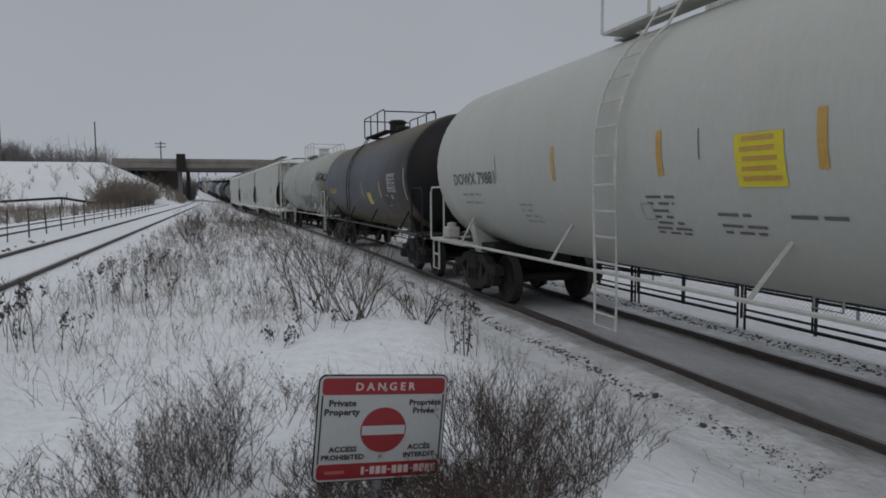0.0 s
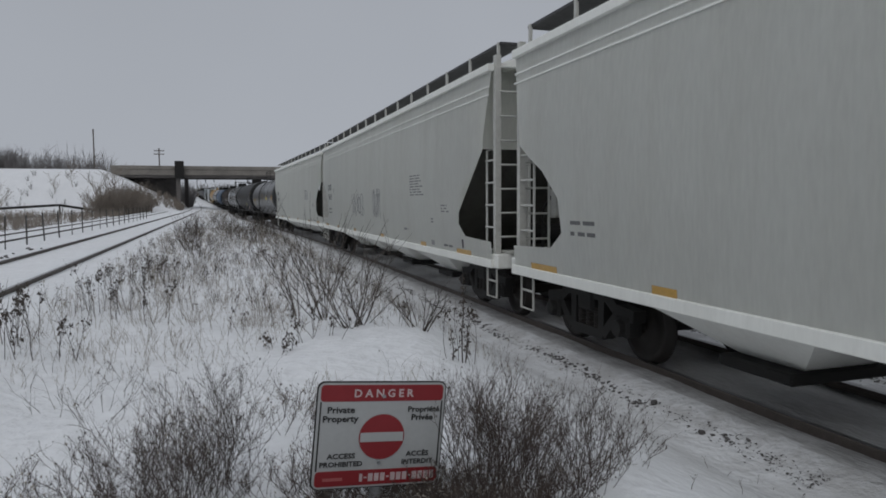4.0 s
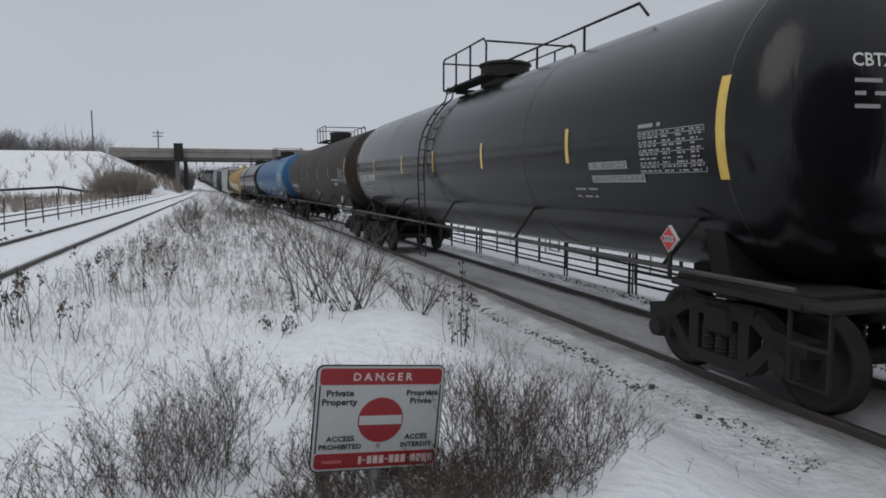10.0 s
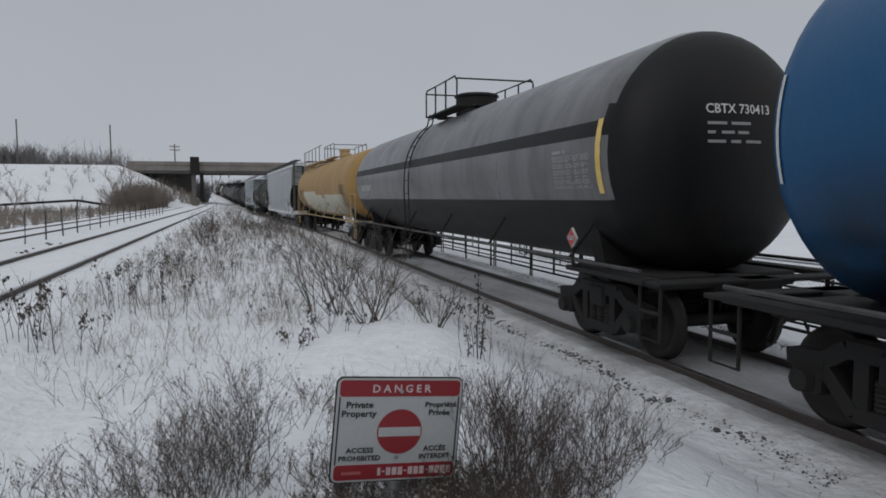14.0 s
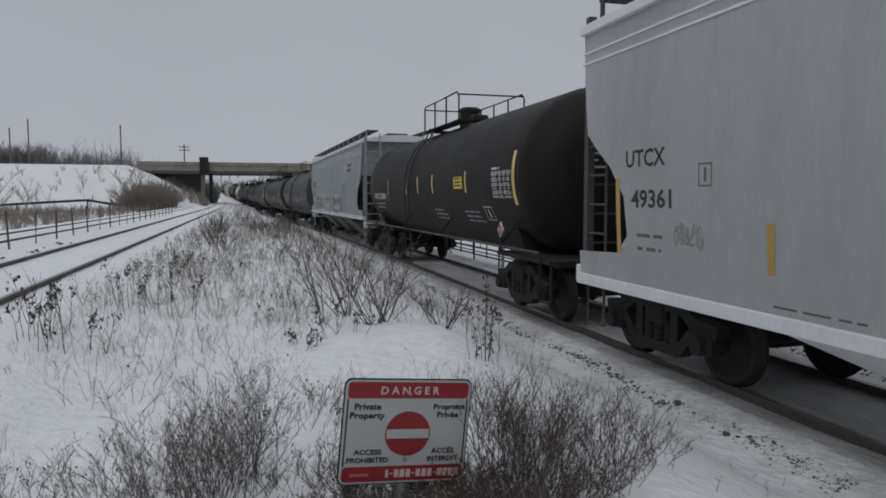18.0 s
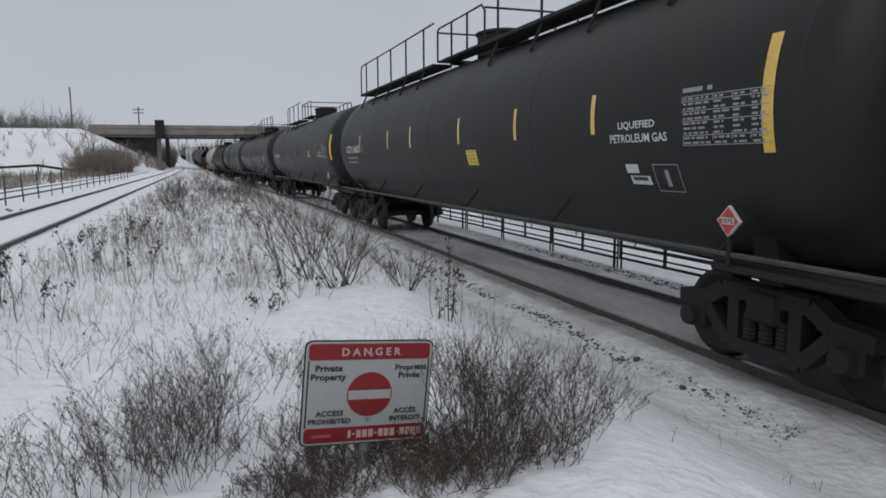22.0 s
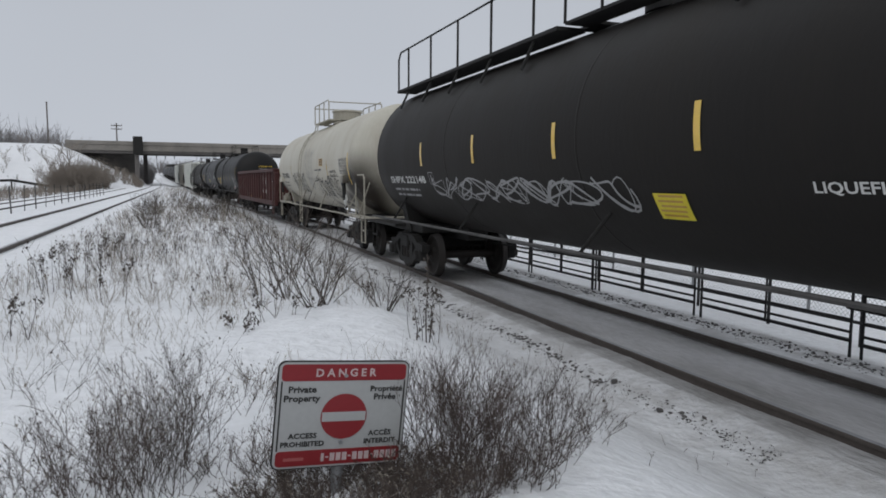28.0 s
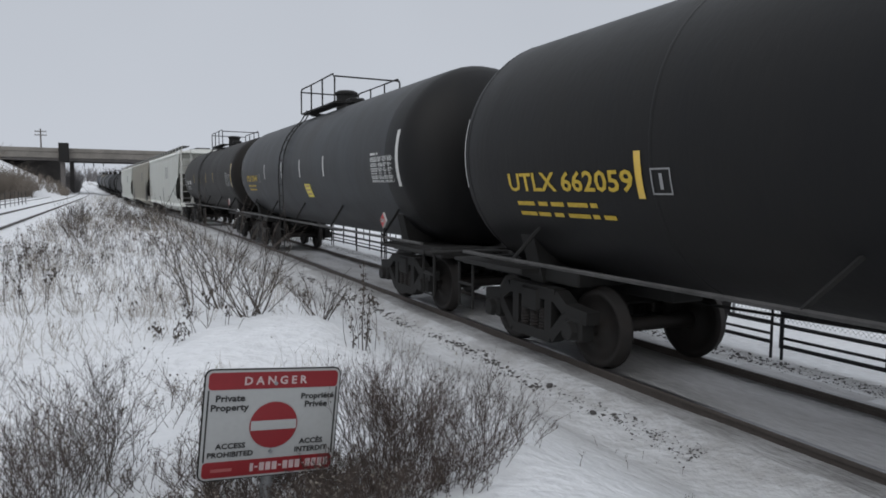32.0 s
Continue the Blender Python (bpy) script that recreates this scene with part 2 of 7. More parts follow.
def tube(bm, points, r, n=6, r2=None):
    """A round bar through the points, with capped ends."""
    rings = []
    pts = [Vector(p) for p in points]
    for i, p in enumerate(pts):
        d = (pts[min(i + 1, len(pts) - 1)] - pts[max(i - 1, 0)]).normalized()
        a = d.orthogonal().normalized() if abs(d.z) < 0.99 else Vector((1, 0, 0))
        b = d.cross(a)
        rr = r if r2 is None else r + (r2 - r) * i / max(1, len(pts) - 1)
        rings.append([bm.verts.new(p + rr * (math.cos(2 * math.pi * k / n) * a + math.sin(2 * math.pi * k / n) * b)) for k in range(n)])
    for u, v in zip(rings, rings[1:]):
        # match the nearest start so that a bar does not twist
        off = min(range(n), key=lambda k: (u[0].co - v[k].co).length)
        for k in range(n):
            bm.faces.new((u[k], u[(k + 1) % n], v[(k + 1 + off) % n], v[(k + off) % n]))
    bm.faces.new(rings[0][::-1])
    bm.faces.new(rings[-1])
    return bm


def tubes(lines, r, n=6):
    bm = bmesh.new()
    for ln in lines:
        tube(bm, ln, r, n)
    return bm


def lathe(bm, profile, axis="y", n=32, centre=(0, 0, 0), cap=True):
    """profile: (along, radius) pairs turned about an axis through the centre."""
    rings = []
    for a, r in profile:
        ring = []
        for k in range(n):
            c, s = math.cos(2 * math.pi * k / n), math.sin(2 * math.pi * k / n)
            p = {"y": (r * c, a, r * s), "z": (r * c, r * s, a), "x": (a, r * c, r * s)}[axis]
            ring.append(bm.verts.new(Vector(p) + Vector(centre)))
        rings.append(ring)
    for u, v in zip(rings, rings[1:]):
        for k in range(n):
            bm.faces.new((u[k], u[(k + 1) % n], v[(k + 1) % n], v[k]))
    if cap:
        bm.faces.new(rings[0][::-1])
        bm.faces.new(rings[-1])
    bmesh.ops.recalc_face_normals(bm, faces=bm.faces[:])
    return bm


def thing(name, label, category, group="", kind="", m=None):
    ob = new(name)
    tagged(ob, label, category, group, kind)
    if m is not None:
        ob.matrix_basis = m
    return ob


def text_mesh(body, size, depth=0.003, align="CENTER", bold=0.0):
    cu = bpy.data.curves.new("lettering", "FONT")
    cu.body, cu.size, cu.align_x, cu.extrude, cu.resolution_u = body, size, align, depth, 2
    cu.offset = bold * size
    ob = new("lettering", cu)
    bpy.context.view_layer.update()
    me = bpy.data.meshes.new_from_object(ob)
    bpy.data.objects.remove(ob)
    bpy.data.curves.remove(cu)
    return me


# ---- plan: z = 0 is the head of the rails that carry the train ----
TRACK, GAUGE = 5.85, 1.505
LEFT_TRACK, LEFT_Z = -3.635, 0.86
SIDING, SIDING_Z = -7.85, 0.78
FAR_Y = 125.0


def bend(y):
    """How far the train's track swings to the left with distance."""
    return -0.001125 * max(0.0, min(y, 46.0) - 26.0) ** 2 - 0.045 * max(0.0, y - 46.0)


def left_bend(y):
    """The same for the track on the left, which runs straight as far as the bridge."""
    return -0.00075 * max(0.0, min(y, 140.0) - 110.0) ** 2 - 0.045 * max(0.0, y - 140.0)


def across(x, y):
    """The place across the line, as if both tracks ran straight."""
    a, b = -1.2 + left_bend(y), 4.75 + bend(y)
    if x <= a:
        return x - left_bend(y)
    return x - bend(y) if x >= b else -1.2 + 5.95 * (x - a) / (b - a)


def place(u, y):
    """The other way round: x for a place across the line."""
    a, b = -1.2 + left_bend(y), 4.75 + bend(y)
    if u <= -1.2:
        return u + left_bend(y)
    return u + bend(y) if u >= 4.75 else a + (b - a) * (u + 1.2) / 5.95


def rise(y):
    """How far the line climbs with distance."""
    return 1.1e-4 * max(0.0, min(y, 160.0) - 80.0) ** 2 + 0.0176 * max(0.0, min(y, 900.0) - 160.0)


def road_bank(u):
    """Height of the road's bank before the bridge, left of the line."""
    for (a, za), (b, zb) in zip(BANK, BANK[1:]):
        if u <= b:
            return za + (zb - za) * max(0.0, u - a) / (b - a)
    return BANK[-1][1]


BANK = ((-17.6, 7.45), (-13.4, 5.3), (-10.0, 3.45), (-7.2, 2.15), (-5.9, 0.9), (-5.4, 0.5))


def smooth(a, b, v):
    v = min(1.0, max(0.0, (v - a) / (b - a)))
    return v * v * (3 - 2 * v)


def ground_z(x, y):
    u = across(x, y)
    near = 1 - smooth(30, 75, y)
    # main bed, the rough strip between the tracks, the raised left bed, and the flats
    z = -0.10 - 0.05 * smooth(7.2, 7.6, u) + (0.022 * noise.noise((x * 2.2, y * 1.1, 9.3)) if 4.9 < u < 6.8 else 0.0)
    z += smooth(4.1, 1.8, u) * 0.60 - 0.10 * smooth(4.75, 4.3, u) * smooth(3.4, 3.9, u)
    hump = smooth(-2.6, -1.0, u) * smooth(3.4, 1.5, u)
    z += hump * (0.10 + 0.10 * noise.noise((x * 0.5, y * 0.35, 3.1))) * (0.5 + 0.5 * near)
    z += smooth(-1.2, -2.3, u) * 0.28
    z -= smooth(-5.0, -6.0, u) * 0.06
    z -= smooth(-9.6, -12, u) * 0.4
    z -= smooth(7.6, 8.6, u) * 0.08
    rough = smooth(3.6, 3.0, u) * smooth(-2.5, -1.6, u) + smooth(-9, -12, u) + smooth(8.2, 9.0, u)
    z += rough * (0.05 * noise.noise((x * 1.3, y * 1.3, 0.5)) + 0.025 * noise.noise((x * 4, y * 4, 1.5)))
    z += 0.008 * noise.noise((x * 6, y * 6, 7.7)) * near
    # the road's bank, left of the line
    bank = smooth(101, 121, y) * smooth(330, 250, y)
    z += bank * max(0.0, road_bank(x + 9 * smooth(138, 165, y)) - z)
    bank2 = smooth(104, 123, y) * smooth(330, 250, y) * smooth(20, 28, u)
    z += bank2 * (7.4 - z)
    # the land climbs with the line
    return z + rise(y) * (1 - 0.9 * max(bank * smooth(-6.0, -10.0, x), bank2)) + smooth(250, 900, y) * 1.5 * noise.noise((x * 0.006, y * 0.004, 0))


def build_ground():
    def steps(parts):
        out = []
        for a, b, d in parts:
            out += list(np.arange(a, b, d))
        return out
    xs = steps([(-1500, -300, 150), (-300, -60, 20), (-60, -12, 3), (-12, -6, 0.6), (-6, -2.4, 0.4), (-2.4, 4.8, 0.14), (4.8, 8.4, 0.2), (8.4, 9.6, 0.4), (9.6, 30, 2), (30, 120, 10), (120, 300, 30), (300, 1501, 150)])
    ys = steps([(-60, -6, 6), (-6, 1.5, 0.5), (1.5, 14, 0.16), (14, 30, 0.4), (30, 60, 1.2), (60, 100, 3), (100, 162, 2.0), (162, 330, 12), (330, 1000, 60), (1000, 3001, 250)])
    verts = [(place(x, y), y, ground_z(place(x, y), y)) for y in ys for x in xs]
    n = len(xs)
    faces = [(j * n + i, j * n + i + 1, (j + 1) * n + i + 1, (j + 1) * n + i) for j in range(len(ys) - 1) for i in range(n - 1)]
    ob = from_lists("ground", verts, faces, (SNOW, BED_SNOW), smooth=True)
    me = ob.data
    idx = []
    for fc in me.polygons:
        c = fc.center
        u = across(c.x, c.y)
        idx.append(1 if (4.75 + 0.2 * noise.noise((c.x, c.y * 0.7, 2)) < u < 7.1 + 0.2 * noise.noise((c.x, c.y * 0.7, 5)) and c.y < 400) else 0)
    me.polygons.foreach_set("material_index", idx)
    tagged(ob, "open winter ground under trodden and drifted snow", "ground", kind="structure")
    return ob


def build_rail(name, x, z, label, swing):
    """One rail: foot, web and head in section, swept along the line."""
    sec = [(-0.07, -0.17), (0.07, -0.17), (0.07, -0.15), (0.012, -0.13), (0.012, -0.045), (0.036, -0.035), (0.036, -0.006), (0.03, 0.0), (-0.03, 0.0), (-0.036, -0.006), (-0.036, -0.035), (-0.012, -0.045), (-0.012, -0.13), (-0.07, -0.15)]
    ys = list(range(-40, 60, 10)) + list(range(60, 700, 10))
    verts = [(x + swing(y) + a, y, z + rise(y) + b) for y in ys for a, b in sec]
    k = len(sec)
    faces, mats = [], []
    for j in range(len(ys) - 1):
        for i in range(k):
            faces.append((j * k + i, j * k + (i + 1) % k, (j + 1) * k + (i + 1) % k, (j + 1) * k + i))
            mats.append(1 if i == 7 else 0)
    ob = from_lists(name, verts, faces, (STEEL, RAIL_TOP))
    ob.data.polygons.foreach_set("material_index", mats)
    tagged(ob, label, "rail", "rails of the line", "structure")
    return ob


build_ground()
for off in (-GAUGE / 2, GAUGE / 2):
    build_rail("rail", TRACK + off, 0.0, "rusty steel rail with a worn shiny head in the snow", bend)
    build_rail("rail", LEFT_TRACK + off, LEFT_Z, "rusty steel rail half sunk in clean snow", left_bend)
    build_rail("rail", SIDING + off, SIDING_Z, "rusty steel rail of a snowed-in side track", left_bend)


# ---- the road bridge ----
def build_bridge():
    br = thing("road_bridge", "low concrete road bridge across the tracks, snow on its banks", "bridge", kind="structure")
    y0, y1 = FAR_Y, FAR_Y + 11
    part("deck", boxed(-17, 30, y0 + 0.6, y1 - 0.6, 6.75, 7.5), DARK_CONCRETE, br)
    part("girder", boxed(-16.5, 29.5, y0 + 0.5, y0 + 1.1, 6.35, 6.75), DARK_CONCRETE, br)
    part("girder", boxed(-16.5, 29.5, y0 + 5, y0 + 5.6, 6.35, 6.75), DARK_CONCRETE, br)
    part("girder", boxed(-16.5, 29.5, y1 - 1.1, y1 - 0.5, 6.35, 6.75), DARK_CONCRETE, br)
    part("fascia", boxed(-17.2, 30.2, y0 + 0.2, y0 + 0.6, 6.75, 7.7, bevel=0.05), CONCRETE, br)
    part("fascia", boxed(-17.2, 30.2, y1 - 0.6, y1 - 0.2, 6.75, 7.7, bevel=0.05), CONCRETE, br)
    part("parapet", boxed(-17.2, 30.2, y0 + 0.1, y0 + 0.55, 7.7, 8.35, bevel=0.06), CONCRETE, br)
    part("parapet", boxed(-17.2, 30.2, y1 - 0.55, y1 - 0.1, 7.7, 8.35, bevel=0.06), CONCRETE, br)
    part("abutment", boxed(-19, -16.2, y0 + 0.6, y1 - 0.6, 0.5, 6.9), DARK_CONCRETE, br)
    part("abutment", boxed(29, 31, y0 + 0.6, y1 - 0.6, 0.5, 6.9), DARK_CONCRETE, br)
    for px, py in ((-6.75, y0 + 0.4), (-5.85, y1 - 1.6), (14.5, y0 + 0.4), (14.5, y1 - 1.6)):
        part("pier", boxed(px - 0.34, px + 0.34, py, py + 1.1, 0.2, 6.36, bevel=0.06), DARK_CONCRETE, br)
    # dark slab added, set back under the deck above its bank, for shade there
    part("abutment_wall", boxed(-16.3, -7.3, y0 + 5.8, y0 + 6.6, 0.6, 6.34), DARK_CONCRETE, br, "dark slab added under the deck for the shade there")
    part("ledge", boxed(-12.6, -8.6, y0 + 5.2, y0 + 5.75, 2.2, 3.1, bevel=0.08), CONCRETE, br)
    # dark cabinet above the pier, as high as the parapet's rail
    part("cabinet", boxed(-7.2, -5.75, y0 - 0.75, y0 + 0.1, 6.2, 9.15, bevel=0.06), BLACK_IRON, br, "dark box fixed to the outside of the parapet")


build_bridge()


# ---- the warning sign ----
def build_sign():
    W, H = 0.604, 0.497
    sg = thing("warning_sign", "red and white metal warning sign on a steel post", "sign",
               m=pose(0.670, 3.0, 0.981, 0, 0, 3.3) @ pose(0, 0, 0, -0.5, 5.8, 0) @ Matrix.Diagonal((1.003, 1, 0.965, 1)))

    def plate(w, h, y0, y1, r, name, material, cx=0, cz=0, label=""):
        bm = bmesh.new()
        ring = []
        for sx, sz, a0 in ((1, 1, 0), (-1, 1, 90), (-1, -1, 180), (1, -1, 270)):
            for k in range(5):
                a = radians(a0 + 22.5 * k)
                ring.append((cx + sx * (w / 2 - r) + r * math.cos(a), cz + sz * (h / 2 - r) + r * math.sin(a)))
        f0 = [bm.verts.new((x, y0, z)) for x, z in ring]
        f1 = [bm.verts.new((x, y1, z)) for x, z in ring]
        bm.faces.new(f0), bm.faces.new(f1[::-1])
        for k in range(len(ring)):
            bm.faces.new((f0[k], f1[k], f1[(k + 1) % len(ring)], f0[(k + 1) % len(ring)]))
        bmesh.ops.recalc_face_normals(bm, faces=bm.faces[:])
        return part(name, bm, material, sg, label)

    plate(W + 0.012, H + 0.012, 0.0045, 0.012, 0.034, "rim", BLACK_IRON)
    plate(W, H, 0.0, 0.004, 0.03, "panel", SIGN_WHITE, label="aluminium panel with a pale rim")
    plate(W - 0.022, 0.078, -0.002, 0.0, 0.018, "red_band", SIGN_RED, cz=0.2)
    plate(W - 0.022, 0.072, -0.002, 0.0, 0.018, "red_band", SIGN_RED, cz=-0.203)
    for sx in (-1, 1):
        part("dark_line", boxed(sx * 0.288 - 0.0035, sx * 0.288 + 0.0035, -0.0015, -0.0002, -0.165, 0.16), INK, sg)
    bm = bmesh.new()
    lathe(bm, [(-0.004, 0.108), (-0.0021, 0.108)], "y", 40, (0.005, 0, -0.01))
    part("red_disc", bm, SIGN_RED, sg)
    part("white_bar", boxed(-0.097, 0.107, -0.0062, -0.0042, -0.032, 0.012), SIGN_WHITE, sg)

    def word(body, x, z, size, material, bold=1.0):
        me = text_mesh(body, size, 0.0008, bold=0.022)
        me.materials.append(material)
        share("lettering", me, sg, pose(x, -0.0035, z, 90) @ Matrix.Diagonal((bold, 1, 1, 1)))

    word("D A N G E R", 0.0, 0.182, 0.052, SIGN_PALE, 1.0)
    for body, x, z, size in (("Private", -0.195, 0.108, 0.042), ("Property", -0.195, 0.066, 0.042), ("Propriété", 0.199, 0.108, 0.038), ("Privée", 0.194, 0.068, 0.040),
                             ("ACCESS", -0.178, -0.108, 0.034), ("PROHIBITED", -0.176, -0.146, 0.033), ("ACCÈS", 0.185, -0.108, 0.034), ("INTERDIT", 0.186, -0.146, 0.033)):
        word(body, x, z, size, INK, 1.08)
    # the number in the lower band is drawn as plain bars, one a digit
    x = -0.086
    for wd in (0.014, 0, 0.022, 0.022, 0.022, 0, 0.022, 0.022, 0.022, 0, 0.022, 0.022, 0.022, 0.022):
        h, w = (0.019, wd) if wd else (0.0035, 0.014)
        part("number_bar", boxed(x, x + w, -0.0032, -0.0022, -0.203 - h, -0.203 + h), SIGN_PALE, sg)
        x += w + 0.0065
    part("name_bar", boxed(-0.255, -0.165, -0.0032, -0.0022, -0.213, -0.199), LETTER_PINK, sg)
    # steel pipe post behind, and the turned-back rim
    bm = tubes([[(0.02, 0.034, -1.15), (0.0, 0.034, 0.24)]], 0.029, 14)
    part("post", bm, GALV, sg)
    for z in (0.15, -0.17):
        bm = bmesh.new()
        lathe(bm, [(-0.008, 0.009), (-0.0005, 0.009)], "y", 8, (0.0, 0, z + 0.035))
        part("bolt", bm, GALV, sg)


build_sign()


# ---- the train: shared running gear ----
WHEEL_R = 0.457
CACHE = {}


def cached(key, make, material, smooth=False):
    if key not in CACHE:
        me = bpy.data.meshes.new(key)
        bm = make()
        bm.to_mesh(me)
        bm.free()
        for mt in material if isinstance(material, (list, tuple)) else (material,):
            me.materials.append(mt)
        if smooth:
            me.polygons.foreach_set("use_smooth", [True] * len(me.polygons))
        CACHE[key] = me
    return CACHE[key]


def make_wheel():
    bm = bmesh.new()
    prof = [(-0.09, 0.10), (-0.07, 0.14), (-0.02, 0.18), (0.0, 0.34), (-0.045, 0.38), (-0.05, WHEEL_R - 0.012), (0.055, WHEEL_R), (0.06, WHEEL_R + 0.025), (0.085, WHEEL_R + 0.025), (0.09, 0.39), (0.045, 0.35), (0.05, 0.17), (0.08, 0.14), (0.09, 0.10)]
    return lathe(bm, prof, "x", 28)


def make_axle():
    return lathe(bmesh.new(), [(-1.02, 0.075), (-0.93, 0.085), (-0.8, 0.1), (-0.3, 0.085), (0.3, 0.085), (0.8, 0.1), (0.93, 0.085), (1.02, 0.075)], "x", 14)


def bar(bm, pts, h, x0, x1):
    """A cast bar of height h along points (y, z), between x0 and x1."""
    for (ya, za), (yb, zb) in zip(pts, pts[1:]):
        d = Vector((yb - ya, zb - za)).normalized() * (h / 2)
        q = [(ya - d.y, za + d.x), (yb - d.y, zb + d.x), (yb + d.y, zb - d.x), (ya + d.y, za - d.x)]
        v0, v1 = [bm.verts.new((x0, a, b)) for a, b in q], [bm.verts.new((x1, a, b)) for a, b in q]
        bm.faces.new(v0), bm.faces.new(v1[::-1])
        for k in range(4):
            bm.faces.new((v0[k], v1[k], v1[(k + 1) % 4], v0[(k + 1) % 4]))


def make_side_frame():
    bm = bmesh.new()
    bar(bm, [(-1.12, 0.62), (-0.72, 0.66), (-0.5, 0.80), (0.5, 0.80), (0.72, 0.66), (1.12, 0.62)], 0.15, -0.09, 0.09)
    bar(bm, [(-0.74, 0.60), (-0.42, 0.28), (0.42, 0.28), (0.74, 0.60)], 0.13, -0.085, 0.085)
    bar(bm, [(-0.36, 0.30), (-0.36, 0.78)], 0.14, -0.08, 0.08)
    bar(bm, [(0.36, 0.30), (0.36, 0.78)], 0.14, -0.08, 0.08)
    for y in (-0.89, 0.89):
        box(bm, -0.12, 0.10, y - 0.16, y + 0.16, 0.34, 0.60, bevel=0.03)
        lathe(bm, [(-0.19, 0.10), (-0.12, 0.12)], "x", 12, (0, y, WHEEL_R))
    bmesh.ops.recalc_face_normals(bm, faces=bm.faces[:])
    return bm


def make_springs():
    bm = bmesh.new()
    for y in (-0.2, 0.0, 0.2):
        lathe(bm, [(0.33 + 0.02 * k, 0.07 if k % 2 else 0.085) for k in range(15)], "z", 10, (0, y, 0))
    return bm


def make_coupler():
    bm = bmesh.new()
    box(bm, -0.07, 0.07, -0.75, -0.2, 0.74, 0.94, bevel=0.02)
    box(bm, -0.15, 0.13, -0.2, 0.0, 0.70, 0.98, bevel=0.04)
    box(bm, 0.04, 0.16, -0.04, 0.10, 0.72, 0.96, bevel=0.03)
    return bm


def make_hose():
    return tubes([[(-0.35, -0.25, 0.8), (-0.36, -0.1, 0.55), (-0.3, 0.02, 0.42), (-0.22, 0.08, 0.40)]], 0.025, 6)


def make_brake_beam():
    bm = bmesh.new()
    box(bm, -0.75, 0.75, -0.05, 0.05, 0.36, 0.44)
    for x in (-0.75, 0.75):
        box(bm, x - 0.05, x + 0.05, -0.12, 0.06, 0.28, 0.52)
    return bm


WHEELSETS = []


def running_gear(car, length, truck=2.25):
    """Two trucks, couplers and hoses under a car of that length over its couplers."""
    tc = length / 2 - truck
    for s in (-1, 1):
        yc = s * tc
        for x in (-1.03, 1.03):
            share("side_frame", cached("side_frame", make_side_frame, BLACK_IRON), car, pose(x, yc, 0, 0, 0, 0 if x < 0 else 180), "cast truck side frame")
            share("spring_nest", cached("springs", make_springs, WHEEL_STEEL), car, pose(x, yc, 0))
        part("bolster", boxed(-1.15, 1.15, yc - 0.2, yc + 0.2, 0.55, 0.86, bevel=0.04), BLACK_IRON, car)
        for dy in (-0.89, 0.89):
            ws = share("wheelset", cached("axle", make_axle, WHEEL_STEEL, True), car, pose(0, yc + dy, WHEEL_R), "steel axle with two wheels")
            for x in (-0.75, 0.75):
                share("wheel", cached("wheel", make_wheel, WHEEL_STEEL, True), ws, pose(x, 0, 0, 0, 0, 0 if x < 0 else 180))
            WHEELSETS.append((ws, yc + dy, car))
            share("brake_beam", cached("brake_beam", make_brake_beam, BLACK_IRON), car, pose(0, yc + dy * 0.38, 0, 0, 0, 0 if dy < 0 else 180))
        flip = pose(0, s * length / 2, 0, 0, 0, 0 if s > 0 else 180)
        share("coupler", cached("coupler", make_coupler, WHEEL_STEEL), car, flip)
        share("air_hose", cached("hose", make_hose, BLACK_IRON), car, flip)


# ---- lettering, strips and spray paint laid on a car's side ----
def tank_map(R, zc, half):
    """The tank's side: u along it from the middle, v round it; past the cylinder it runs on over the head."""
    cyl = half - 0.62

    def mp(u, v, d):
        th, y, r = (v - 0.42) / R, u, R + d
        if abs(u) > cyl:
            phi = min(1.5, (abs(u) - cyl) / 0.95)
            r = (R + d) * math.cos(phi)
            y = math.copysign(cyl + (0.62 + d) * math.sin(phi), u)
        return (-r * math.cos(th), -y, zc + r * math.sin(th))
    return mp


def flat_map(face):
    return lambda u, v, d: (-(face(v) + d), -u, v)


def laid(name, verts, faces, mp, material, car, d=0.004, label=""):
    """A thin layer drawn in the plane of the side (u towards the front, v up) and laid on it."""
    return from_lists(name, [mp(u, v, d) for u, v in verts], faces, material, car, label)


def stuff(ob):
    tagged(ob, kind="stuff")
    return ob


def rect(u0, u1, v0, v1, n=4):
    vs, fs = [], []
    for k in range(n + 1):
        v = v0 + (v1 - v0) * k / n
        vs += [(u0, v), (u1, v)]
    for k in range(n):
        fs.append((2 * k, 2 * k + 1, 2 * k + 3, 2 * k + 2))
    return vs, fs


def words(car, mp, body, u, v, size, material, wide=1.0, name="lettering"):
    """Lettering with its middle at u and its foot at v."""
    me = text_mesh(body, size, 0.0, bold=0.015)
    for p in me.vertices:
        p.co = mp(u + p.co.x * wide, v + p.co.y, 0.006)
    me.materials.append(material)
    return share(name, me, car)


def fit_words(car, mp, body, u0, u1, v0, v1, material, name="lettering"):
    """One line of lettering that fills a box."""
    me = text_mesh(body, 1.0, 0.0, bold=0.02)
    xs, ys = [p.co.x for p in me.vertices], [p.co.y for p in me.vertices]
    x0, x1, y0, y1 = min(xs), max(xs), min(ys), max(ys)
    for p in me.vertices:
        p.co = mp(u0 + (u1 - u0) * (p.co.x - x0) / (x1 - x0), v0 + (v1 - v0) * (p.co.y - y0) / (y1 - y0), 0.006)
    me.materials.append(material)
    return share(name, me, car)


